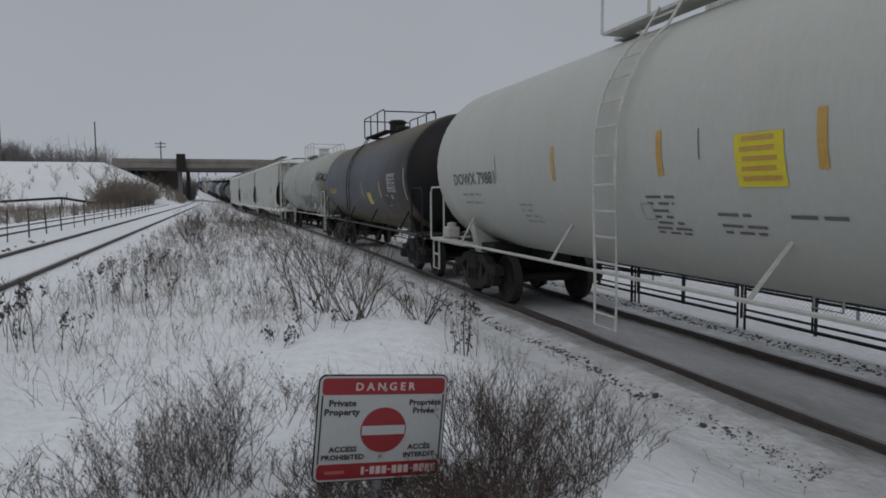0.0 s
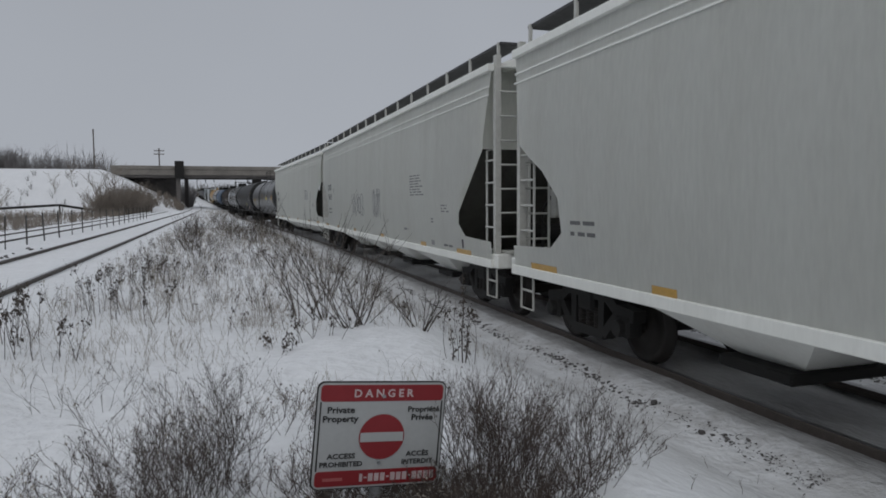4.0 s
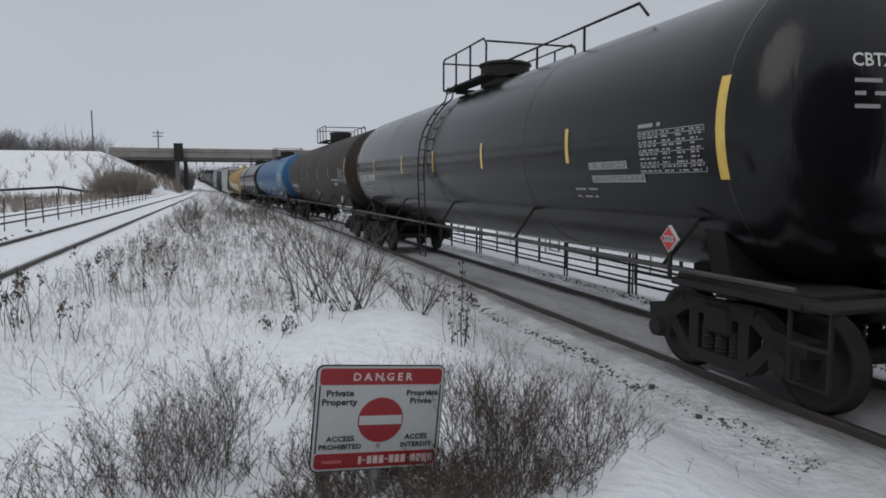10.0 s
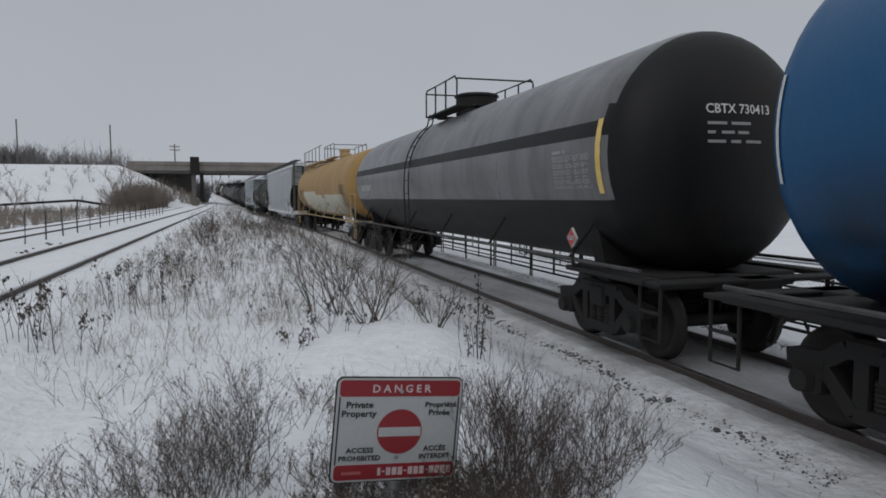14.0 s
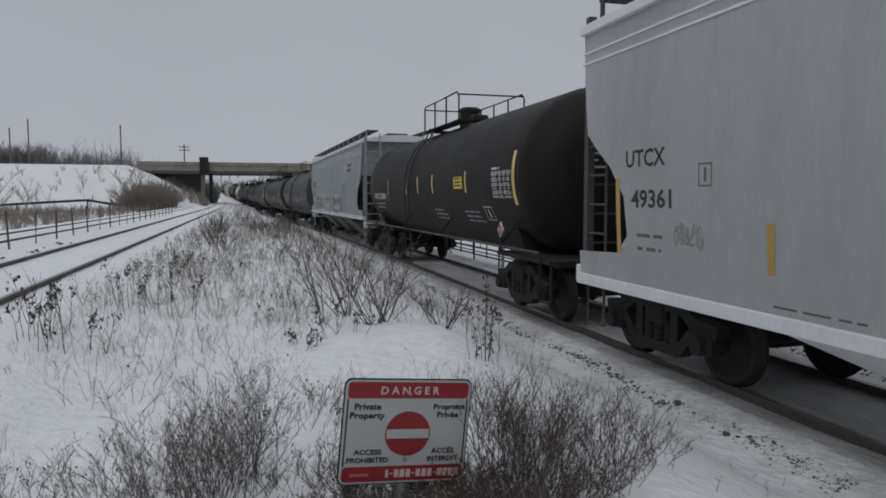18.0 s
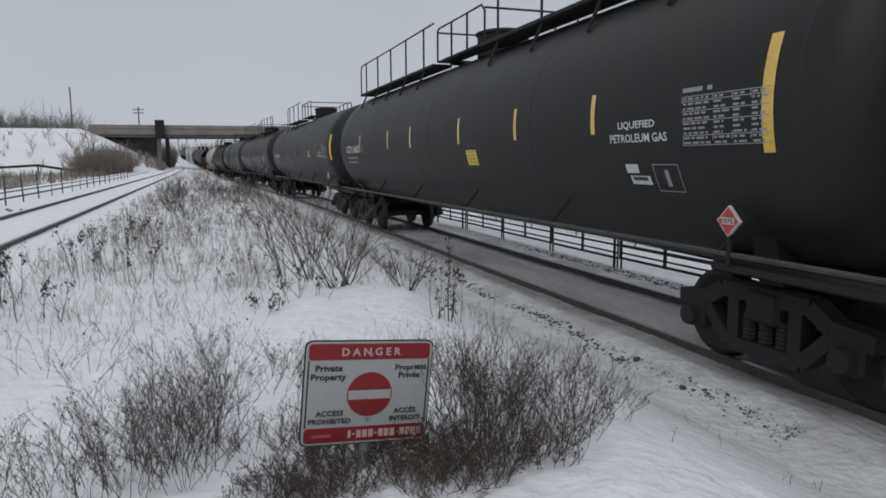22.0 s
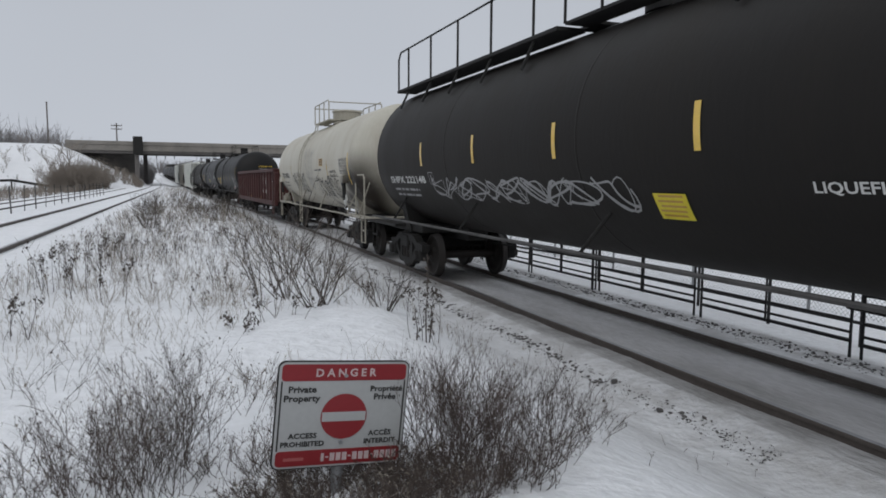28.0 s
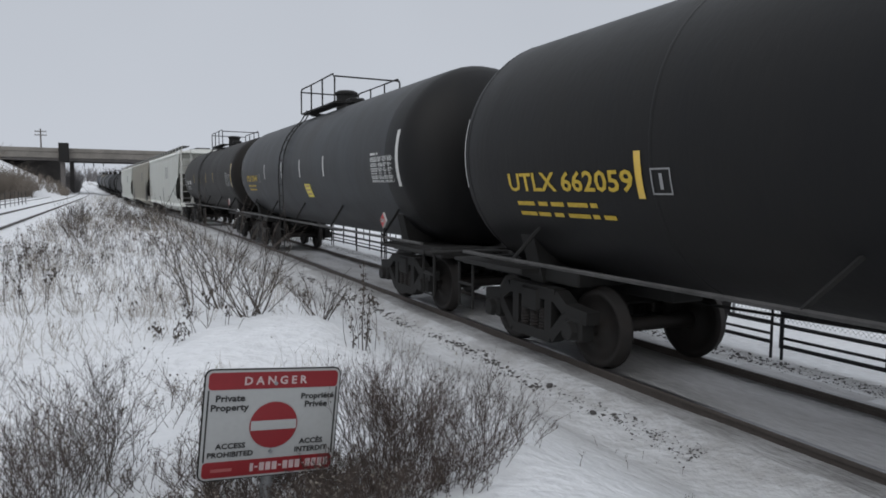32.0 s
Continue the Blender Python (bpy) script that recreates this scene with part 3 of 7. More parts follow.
def table(car, mp, u0, u1, v0, v1, material, rows=10, seed=5):
    """A stencilled data table: ruled lines and short entries too small to read."""
    rng = random.Random(seed)
    vs, fs = [], []

    def add(a0, a1, b0, b1):
        a, b = rect(a0, a1, b0, b1, 1)
        fs.extend(tuple(i + len(vs) for i in f) for f in b)
        vs.extend(a)
    h = (v1 - v0) / rows
    for r in range(rows + 1):
        if r in (0, 2, 5, 7, rows - 1, rows):
            add(u0, u1, v0 + r * h - 0.004, v0 + r * h + 0.004)
    cols = [u0, u0 + (u1 - u0) * 0.38, u0 + (u1 - u0) * 0.6, u0 + (u1 - u0) * 0.8, u1]
    for c in cols:
        add(c - 0.005, c + 0.005, v0 + h if c not in (u0, u1) else v0, v1)
    for r in range(rows):
        for c0, c1 in zip(cols, cols[1:]):
            x = c0 + 0.02
            end = c1 - rng.uniform(0.02, 0.12)
            while x < end:
                w = min(rng.uniform(0.03, 0.1), end - x)
                add(x, x + w, v0 + (r + 0.28) * h, v0 + (r + 0.72) * h)
                x += w + 0.022
    return stuff(laid("data_table", vs, fs, mp, material, car, 0.005, "fine stencilled data table"))


def strip(car, mp, u, v0, v1, wide=0.1, material=None):
    vs, fs = rect(u - wide / 2, u + wide / 2, v0, v1, 6)
    return laid("reflector_strip", vs, fs, mp, material or YELLOW, car, 0.005)


def bars(car, mp, u0, v0, rows, wide, material, pitch=0.12, height=0.06, rng=None):
    """Lines of small print that cannot be read, as bars."""
    rng = rng or random.Random(3)
    vs, fs = [], []
    for r in range(rows):
        u = u0
        end = u0 + wide * rng.uniform(0.7, 1.0)
        while u < end:
            w = min(rng.uniform(0.1, 0.4), end - u)
            a, b = rect(u, u + w, v0 - r * pitch, v0 - r * pitch + height, 1)
            fs += [tuple(i + len(vs) for i in f) for f in b]
            vs += a
            u += w + rng.uniform(0.04, 0.09)
    return stuff(laid("small_print", vs, fs, mp, material, car))


def card(car, mp, u, v, w, h, material, print_material=None, rows=4, name="placard"):
    vs, fs = rect(u - w / 2, u + w / 2, v - h / 2, v + h / 2, 4)
    ob = laid(name, vs, fs, mp, material, car, 0.006)
    if print_material:
        rng = random.Random(int(u * 10) + 7)
        a, b = [], []
        for r in range(rows):
            vv = v + h / 2 - (r + 0.75) * h / (rows + 0.4)
            p, q = rect(u - w * rng.uniform(0.32, 0.44), u + w * rng.uniform(0.3, 0.44), vv, vv + h * 0.42 / rows, 1)
            b += [tuple(i + len(a) for i in f) for f in q]
            a += p
        stuff(laid("small_print", a, b, mp, print_material, ob, 0.009))
    return ob


def data_panel(car, mp, u, v, w, h, material, rows=9, name="data_panel"):
    """A stencilled table: lines of bars inside a rectangle."""
    rng = random.Random(int(u * 100))
    vs, fs = [], []
    for r in range(rows):
        x = u - w / 2
        while x < u + w / 2 - 0.02:
            ww = min(rng.uniform(0.05, 0.22), u + w / 2 - x)
            vv = v + h / 2 - (r + 0.7) * h / rows
            a, b = rect(x, x + ww, vv, vv + h / rows * 0.5, 1)
            fs += [tuple(i + len(vs) for i in f) for f in b]
            vs += a
            x += ww + 0.03
    return stuff(laid(name, vs, fs, mp, material, car, 0.005))


def frame_box(car, mp, u, v, w, h, t, material, name="stencil_box", bars_in=True):
    vs, fs = [], []
    for a0, a1, b0, b1 in ((u - w / 2, u + w / 2, v - h / 2, v - h / 2 + t), (u - w / 2, u + w / 2, v + h / 2 - t, v + h / 2), (u - w / 2, u - w / 2 + t, v - h / 2 + t, v + h / 2 - t), (u + w / 2 - t, u + w / 2, v - h / 2 + t, v + h / 2 - t)):
        a, b = rect(a0, a1, b0, b1, 2)
        fs += [tuple(i + len(vs) for i in f) for f in b]
        vs += a
    if bars_in:
        a, b = rect(u - w * 0.08, u + w * 0.08, v - h * 0.3, v + h * 0.3, 1)
        fs += [tuple(i + len(vs) for i in f) for f in b]
        vs += a
    return laid(name, vs, fs, mp, material, car, 0.005)


def diamond(car, mp, u, v, s, material=None, number=""):
    # a placard in its steel holder, hung upright at the side
    ob = from_lists("placard_holder", [(-1.50, -u + a, 1.5 + b) for a, b in ((-1.12 * s, 0), (0, -1.12 * s), (1.12 * s, 0), (0, 1.12 * s))] + [(-1.47, -u + a, 1.5 + b) for a, b in ((-1.12 * s, 0), (0, -1.12 * s), (1.12 * s, 0), (0, 1.12 * s))],
                    [(0, 1, 2, 3), (7, 6, 5, 4), (0, 4, 5, 1), (1, 5, 6, 2), (2, 6, 7, 3), (3, 7, 4, 0)], LETTER_WHITE, car)
    from_lists("hazard_diamond", [(-1.505, -u - s, 1.5), (-1.505, -u, 1.5 - s), (-1.505, -u + s, 1.5), (-1.505, -u, 1.5 + s)], [(0, 1, 2, 3)], material or DIAMOND_RED, ob)
    from_lists("number_bar", [(-1.508, -u + a, 1.5 + b) for a, b in ((-0.64 * s, -0.24 * s), (0.64 * s, -0.24 * s), (0.64 * s, 0.24 * s), (-0.64 * s, 0.24 * s))], [(0, 1, 2, 3)], LETTER_WHITE, ob)
    if number:
        fit_words(ob, lambda a, b, d: (-1.508 - d, -u - a, 1.5 + b), number, -0.56 * s, 0.56 * s, -0.18 * s, 0.18 * s, INK)
    part("bracket", boxed(-1.49, -1.46, -u - 0.02, -u + 0.02, 1.1, 1.5 - s), BLACK_IRON, ob)
    return ob


def graffiti(car, mp, u0, u1, v0, v1, seed, material, width=0.05, letters=6, loops=1):
    """Looping spray-paint strokes that spell nothing."""
    rng = random.Random(seed)
    vs, fs = [], []
    step = (u1 - u0) / letters
    for k in range(letters):
        for _ in range(loops + 1):
            cx, cy = u0 + (k + 0.5) * step + rng.uniform(-0.2, 0.2) * step, (v0 + v1) / 2
            n = 26
            p = [rng.uniform(0, 6.28) for _ in range(4)]
            fq = [rng.choice((1, 2)), rng.choice((1, 2, 3)), 3]
            span = rng.uniform(0.6, 1.0)
            path = []
            for i in range(n + 1):
                a = i / n * 6.283 * span
                path.append((cx + step * 0.55 * math.sin(fq[0] * a + p[0]) + step * 0.12 * math.sin(fq[2] * a + p[2]),
                             cy + (v1 - v0) * (0.42 * math.sin(fq[1] * a + p[1]) + 0.1 * math.cos(fq[2] * a + p[3]))))
            base = len(vs)
            for i, (a, b) in enumerate(path):
                q0, q1 = path[max(0, i - 1)], path[min(n, i + 1)]
                d = math.hypot(q1[0] - q0[0], q1[1] - q0[1]) or 1
                w = width * (0.5 + 0.5 * math.sin(math.pi * min(1, 0.15 + i / n)))
                nx, ny = -(q1[1] - q0[1]) / d * w / 2, (q1[0] - q0[0]) / d * w / 2
                vs += [(a + nx, b + ny), (a - nx, b - ny)]
                if i:
                    j = base + 2 * i
                    fs.append((j - 2, j - 1, j + 1, j))
    return stuff(laid("spray_paint", vs, fs, mp, material, car, 0.006, "looping spray-painted strokes"))


def stroke(car, mp, pts, w, material, name="emblem_bar"):
    """One painted stroke of even width along points of the side."""
    vs, n = [], len(pts)
    for i, (a, b) in enumerate(pts):
        q0, q1 = pts[max(0, i - 1)], pts[min(n - 1, i + 1)]
        d = math.hypot(q1[0] - q0[0], q1[1] - q0[1])
        nx, ny = -(q1[1] - q0[1]) / d * w / 2, (q1[0] - q0[0]) / d * w / 2
        vs += [(a + nx, b + ny), (a - nx, b - ny)]
    return laid(name, vs, [(2 * i, 2 * i + 1, 2 * i + 3, 2 * i + 2) for i in range(n - 1)], mp, material, car)


def block_letters(car, mp, u0, u1, v0, v1, seed, fill, edge, letters):
    """Swollen spray-painted letters that spell nothing: dark fill with a pale outline and strokes inside."""
    rng = random.Random(seed)
    step = (u1 - u0) / letters
    vs, fs, es, ef = [], [], [], []
    for k in range(letters):
        cx = u0 + (k + 0.5) * step
        n, top, bot = 20, v1 - rng.uniform(0, 0.18) * (v1 - v0), v0 + rng.uniform(0, 0.1) * (v1 - v0)
        ph = rng.uniform(0, 6.28)
        ring = []
        for i in range(n):
            a = 6.2832 * i / n
            sx = math.copysign(abs(math.cos(a)) ** 0.55, math.cos(a)) * step * (0.53 + 0.05 * math.sin(3 * a + ph))
            sy = math.copysign(abs(math.sin(a)) ** 0.5, math.sin(a)) * (top - bot) / 2 * (1 + 0.06 * math.sin(2 * a + ph))
            ring.append((cx + sx, (top + bot) / 2 + sy))
        b = len(vs)
        vs += ring
        fs.append(tuple(range(b, b + n)))
        b = len(es)
        for x, y in ring:
            es += [(x, y), (cx + (x - cx) * (1 - 0.09 / step), (top + bot) / 2 + (y - (top + bot) / 2) * (1 - 0.1 / (top - bot)))]
        ef += [(b + 2 * i, b + 2 * ((i + 1) % n), b + 2 * ((i + 1) % n) + 1, b + 2 * i + 1) for i in range(n)]
        for _ in range(2):
            x, y, w = cx + rng.uniform(-0.2, 0.2) * step, bot + rng.uniform(0.2, 0.5) * (top - bot), 0.03
            dx, dy = rng.uniform(-0.2, 0.2) * step, rng.uniform(0.2, 0.4) * (top - bot)
            b = len(es)
            es += [(x - w, y), (x + w, y), (x + dx + w, y + dy), (x + dx - w, y + dy)]
            ef.append((b, b + 1, b + 2, b + 3))
    stuff(laid("spray_paint", vs, fs, mp, fill, car, 0.005, "dark fill of swollen spray-painted letters"))
    stuff(laid("spray_outline", es, ef, mp, edge, car, 0.009, "pale outline of swollen spray-painted letters"))


# ---- tank cars ----
def tank_car(label, length, paint, R=1.56, zc=2.61, trim=None, rails=None, dome="pressure", ladder=True, ladder_y=0.75, truck=2.25, walk_side=0.0, walk_front=0.0, zones=None, hoops=True, over=0.85, saddle=None, rail_z=1.09, grab=0.0, head_mark="", head_ink=None, head_at=0.0):
    """A tank car over its couplers; the front is at -y and the side that is seen at -x."""
    trim = trim or BLACK_IRON
    rails = rails or trim
    car = thing("tank_car", label, "tank car", "cars of the freight train")
    half = length / 2 - over
    bm = bmesh.new()
    cyl = half - 0.62
    prof = [(-half + 0.62 * (1 - math.sin(a)), R * math.cos(a)) for a in [math.pi / 2 * k / 8 for k in range(8, 0, -1)]]
    prof = [(a, max(r, 0.02)) for a, r in prof]
    body, n = [], 24
    for k in range(n + 1):
        y = -cyl + 2 * cyl * k / n
        body.append((y, R))
    prof = prof + body + [(-a, r) for a, r in reversed(prof)]
    lathe(bm, prof, "y", 48, (0, 0, zc))
    if zones:
        for fc in bm.faces:
            c = fc.calc_center_median()
            fc.material_index = zones(c.y, c.z - zc, c.x)
    tank = part("tank", bm, paint, car, smooth=True)
    # weld seams round the shell
    first = paint[0] if isinstance(paint, tuple) else paint
    for k in () if zones else (-2, -1, 0, 1, 2):
        y = (cyl - 0.02) * k / 2
        part("weld_seam", lathe(bmesh.new(), [(y - 0.03, R - 0.004), (y - 0.018, R + 0.003), (y + 0.018, R + 0.003), (y + 0.03, R - 0.004)], "y", 48, (0, 0, zc)), first, tank, smooth=True)
    running_gear(car, length, truck)
    tc = length / 2 - truck
    for s in (-1, 1):
        bm = bmesh.new()
        box(bm, -0.24, 0.24, min(s * (half + 0.5), s * (tc - 1.5)), max(s * (half + 0.5), s * (tc - 1.5)), 0.80, 1.10, bevel=0.02)
        part("stub_sill", bm, BLACK_IRON, car)
        part("underframe", boxed(-1.0, 1.0, min(s * (tc - 0.8), s * (half - 0.1)), max(s * (tc - 0.8), s * (half - 0.1)), 0.92, 1.10, bevel=0.02), BLACK_IRON, car)
        for x in (-1, 1):
            bm = bmesh.new()
            v = [bm.verts.new((x * a, s * tc + b, c)) for b in (-0.14, 0.14) for a, c in ((0.3, 0.86), (1.02, 0.9), (1.20, zc - 0.98), (0.3, zc - R + 0.02))]
            bm.faces.new(v[:4]), bm.faces.new(v[4:][::-1])
            for k in range(4):
                bm.faces.new((v[k], v[4 + k], v[4 + (k + 1) % 4], v[(k + 1) % 4]))
            bmesh.ops.recalc_face_normals(bm, faces=bm.faces[:])
            part("saddle", bm, saddle or BLACK_IRON, car)
        # curved reinforcing pad under the shell, over the truck
        bm = bmesh.new()
        rows = []
        for k in range(15):
            a = radians(208 + 8.86 * k)
            cut = 1.25 - 0.35 * abs(k - 7) / 7
            rows.append([bm.verts.new((math.cos(a) * (R + 0.014), s * tc + dy * cut, zc + math.sin(a) * (R + 0.014))) for dy in (-1, 0, 1)])
        for a, b in zip(rows, rows[1:]):
            for k in (0, 1):
                bm.faces.new((a[k], a[k + 1], b[k + 1], b[k]))
        if half - 0.62 > tc + 1.25:
            part("bolster_pad", bm, saddle or BLACK_IRON, car, smooth=True)
        else:
            bm.free()
        # end platform, its hoop and the steps
        ye, ya, yb = s * (length / 2 - 0.62), s * (length / 2 - 1.28), s * (length / 2 - 0.36)
        yc2 = s * (length / 2 - 0.66)
        part("crosswalk", boxed(-1.44, 1.44, min(yc2, yb), max(yc2, yb), 1.05, 1.10, bevel=0.012), trim, car)
        for x in (-1, 1):
            part("side_ledge", boxed(min(x * 1.2, x * 1.46), max(x * 1.2, x * 1.46), min(s * (tc - 0.3), yc2), max(s * (tc - 0.3), yc2), 1.04, 1.11, bevel=0.012), trim, car)
        if saddle and s > 0:
            part("brake_valve", boxed(-1.34, -1.04, min(yc2 - 0.3, yc2 - 0.62), max(yc2 - 0.3, yc2 - 0.62), 1.11, 1.36, bevel=0.04), trim, car, "boxy brake valve on the end ledge")
            part("valve_cap", lathe(bmesh.new(), [(1.36, 0.1), (1.43, 0.1), (1.45, 0.05)], "z", 12, (-1.19, yc2 - 0.46, 0)), trim, car)
            part("valve_pipe", tubes([[(-1.1, yc2 - 0.3, 1.2), (-0.7, yc2 - 0.15, 1.24), (-0.5, yc2 + 0.1, 0.95)]], 0.02, 6), trim, car)
        if hoops:
            for x in (-1.42, 1.42):
                part("end_handrail", tubes([[(x, ya, 1.1), (x, ya, 2.1), (x, ya + s * 0.1, 2.2), (x, yb - s * 0.1, 2.2), (x, yb, 2.1), (x, yb, 1.1)]], 0.022, 6), trim, car)
                if saddle and s < 0:
                    part("brace", tubes([[(x, ya + s * 0.3, 1.12), (x * 0.9, yb, 2.0)]], 0.02, 5), trim, car)
        for x in (-1.38, 1.38):
            part("sill_step", tubes([[(x, ye - 0.2, 1.08), (x, ye - 0.2, 0.42), (x, ye + 0.2, 0.42), (x, ye + 0.2, 1.08)], [(x, ye - 0.2, 0.74), (x, ye + 0.2, 0.74)]], 0.022, 5), trim, car)
        part("brake_rod", tubes([[(0.45, s * (tc - 1.2), 0.72), (0.45, s * 2.0, 0.8)]], 0.02, 5), BLACK_IRON, car)
    # side handrail with its diagonal struts
    for x in (-1.46, 1.46):
        # on dark cars the light this rail catches is put into its grey
        part("side_handrail", tubes([[(x, -length / 2 + 0.7, rail_z), (x, length / 2 - 0.7, rail_z)]], 0.026, 6), GREY_IRON if trim is BLACK_IRON else trim, car)
        k = max(4, int(length / 3.4))
        for i in range(k):
            y = -half + 1.6 + (2 * half - 3.2) * i / (k - 1)
            part("strut", tubes([[(x, y, rail_z), (x * 0.83, y - 0.38, zc - 0.80)]], 0.024, 5), trim, car)
    # fittings on top
    top = zc + R
    if dome == "pressure":
        bm = lathe(bmesh.new(), [(top - 0.06, 0.52), (top + 0.36, 0.52), (top + 0.38, 0.56), (top + 0.42, 0.56), (top + 0.46, 0.46), (top + 0.47, 0.05)], "z", 24)
        part("valve_housing", bm, trim, car, "round steel valve housing")
        pl, hw = 1.3, 0.95
    else:
        bm = lathe(bmesh.new(), [(top - 0.08, 0.27), (top + 0.40, 0.27), (top + 0.41, 0.31), (top + 0.47, 0.31), (top + 0.52, 0.22), (top + 0.53, 0.04)], "z", 20, (0, 0.1, 0))
        part("manway", bm, trim, car, "bolted manway cover")
        part("valve_box", boxed(-0.2, 0.2, -0.85, -0.4, top - 0.08, top + 0.24, bevel=0.04), trim, car)
        pl, hw = 1.6, 0.85
    bm = bmesh.new()
    for x in (-hw, hw):
        box(bm, min(x, x * 0.6), max(x, x * 0.6), -pl, pl, top - 0.02, top + 0.02)
    for y in (-pl, pl):
        box(bm, -hw * 0.6, hw * 0.6, y - 0.25, y + 0.25, top - 0.02, top + 0.02)
    part("top_platform", bm, trim, car)
    zr = top + 0.68
    for x in (-hw, hw):
        part("guard_rail", tubes([[(x, -pl, top), (x, -pl, zr - 0.12), (x, -pl + 0.14, zr), (x, pl - 0.08, zr), (x, pl, zr - 0.06), (x, pl, top)], [(x, -pl / 3, top), (x, -pl / 3, zr)], [(x, pl / 3, top), (x, pl / 3, zr)]], 0.022, 5), rails, car)
    for y in (-pl, pl):
        part("guard_rail", tubes([[(-hw, y, zr - 0.07), (hw, y, zr - 0.07)]], 0.02, 5), rails, car)
    if grab:
        lines = [[(-0.55, -pl, top + 0.25), (-0.55, -pl - grab + 0.2, top + 0.25), (-0.55, -pl - grab, top + 0.05)]]
        lines += [[(-0.55, -pl - grab * k, top - 0.12), (-0.55, -pl - grab * k, top + 0.25)] for k in (0.3, 0.65)]
        part("grab_rail", tubes(lines, 0.022, 5), trim, car)
    # long walkway on brackets beside the top, with its railing
    for y0, y1 in ((pl, pl + walk_side), (-pl - walk_front, -pl)):
        if y1 - y0 < 0.3:
            continue
        zb = top - 0.1
        part("walkway", boxed(-1.08, -0.62, y0, y1, zb, zb + 0.06, bevel=0.008), trim, car)
        ya, yb = (y0, y1) if y0 > 0 else (y1, y0)
        q = math.copysign(0.15, yb - ya)
        part("guard_rail", tubes([[(-1.04, ya, zb + 0.9), (-1.04, yb - q, zb + 0.9), (-1.04, yb, zb + 0.75), (-1.04, yb, zb)]], 0.022, 5), rails, car)
        k = max(1, int((y1 - y0) / 1.35))
        for i in range(k):
            y = ya + (yb - ya) * (i + 0.5) / k
            part("rail_post", tubes([[(-1.04, y, zb), (-1.04, y, zb + 0.9)]], 0.022, 5), rails, car)
            part("bracket", tubes([[(-1.02, y, zb), (-1.22, y, zb - 0.42)]], 0.025, 5), trim, car)
    if ladder:
        for sx in (-1, 1):
            path = [(sx * hw, top + 0.04)] + [(sx * (R + 0.09) * math.cos(a), zc + (R + 0.09) * math.sin(a)) for a in [radians(x) for x in (52, 42, 32, 22, 12, 2)]] + [(sx * (R + 0.1), zc - 0.3), (sx * (R + 0.06), 1.1), (sx * (R + 0.06), 0.5)]
            loop = [(x, ladder_y - 0.23, z) for x, z in path] + [(x, ladder_y + 0.23, z) for x, z in reversed(path)]
            lad = part("ladder", tubes([loop], 0.018, 5), trim, car)
            for (xa, za), (xb, zb) in zip(path, path[1:]):
                m = max(1, round(math.hypot(xb - xa, zb - za) / 0.3))
                for i in range(m):
                    f = (i + 0.5) / m
                    part("rung", tubes([[(xa + (xb - xa) * f, ladder_y - 0.23, za + (zb - za) * f), (xa + (xb - xa) * f, ladder_y + 0.23, za + (zb - za) * f)]], 0.016, 4), trim, lad)
    if head_mark:
        def on_head(u, v, d):
            return (u, -(half - 0.62 + 0.62 * math.sqrt(max(0.0, 1 - (u * u + v * v) / (R * R)))) - d, zc + v)
        words(car, on_head, head_mark, head_at, 0.45, 0.16, head_ink or LETTER_WHITE)
        bars(car, on_head, head_at - 0.45, 0.31, 3, 0.8, LETTER_GREY, 0.11, 0.035)
    return car, tank_map(R, zc, half), half


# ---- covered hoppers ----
# slope sheets: grime, with the shade of the recess put into the colour
END_DARK = surface("grimy_shaded_end_paint", (0.10, 0.098, 0.085), 0.8, other=(0.045, 0.04, 0.033), scale=1.5, mix=0.6, bump=0.004)


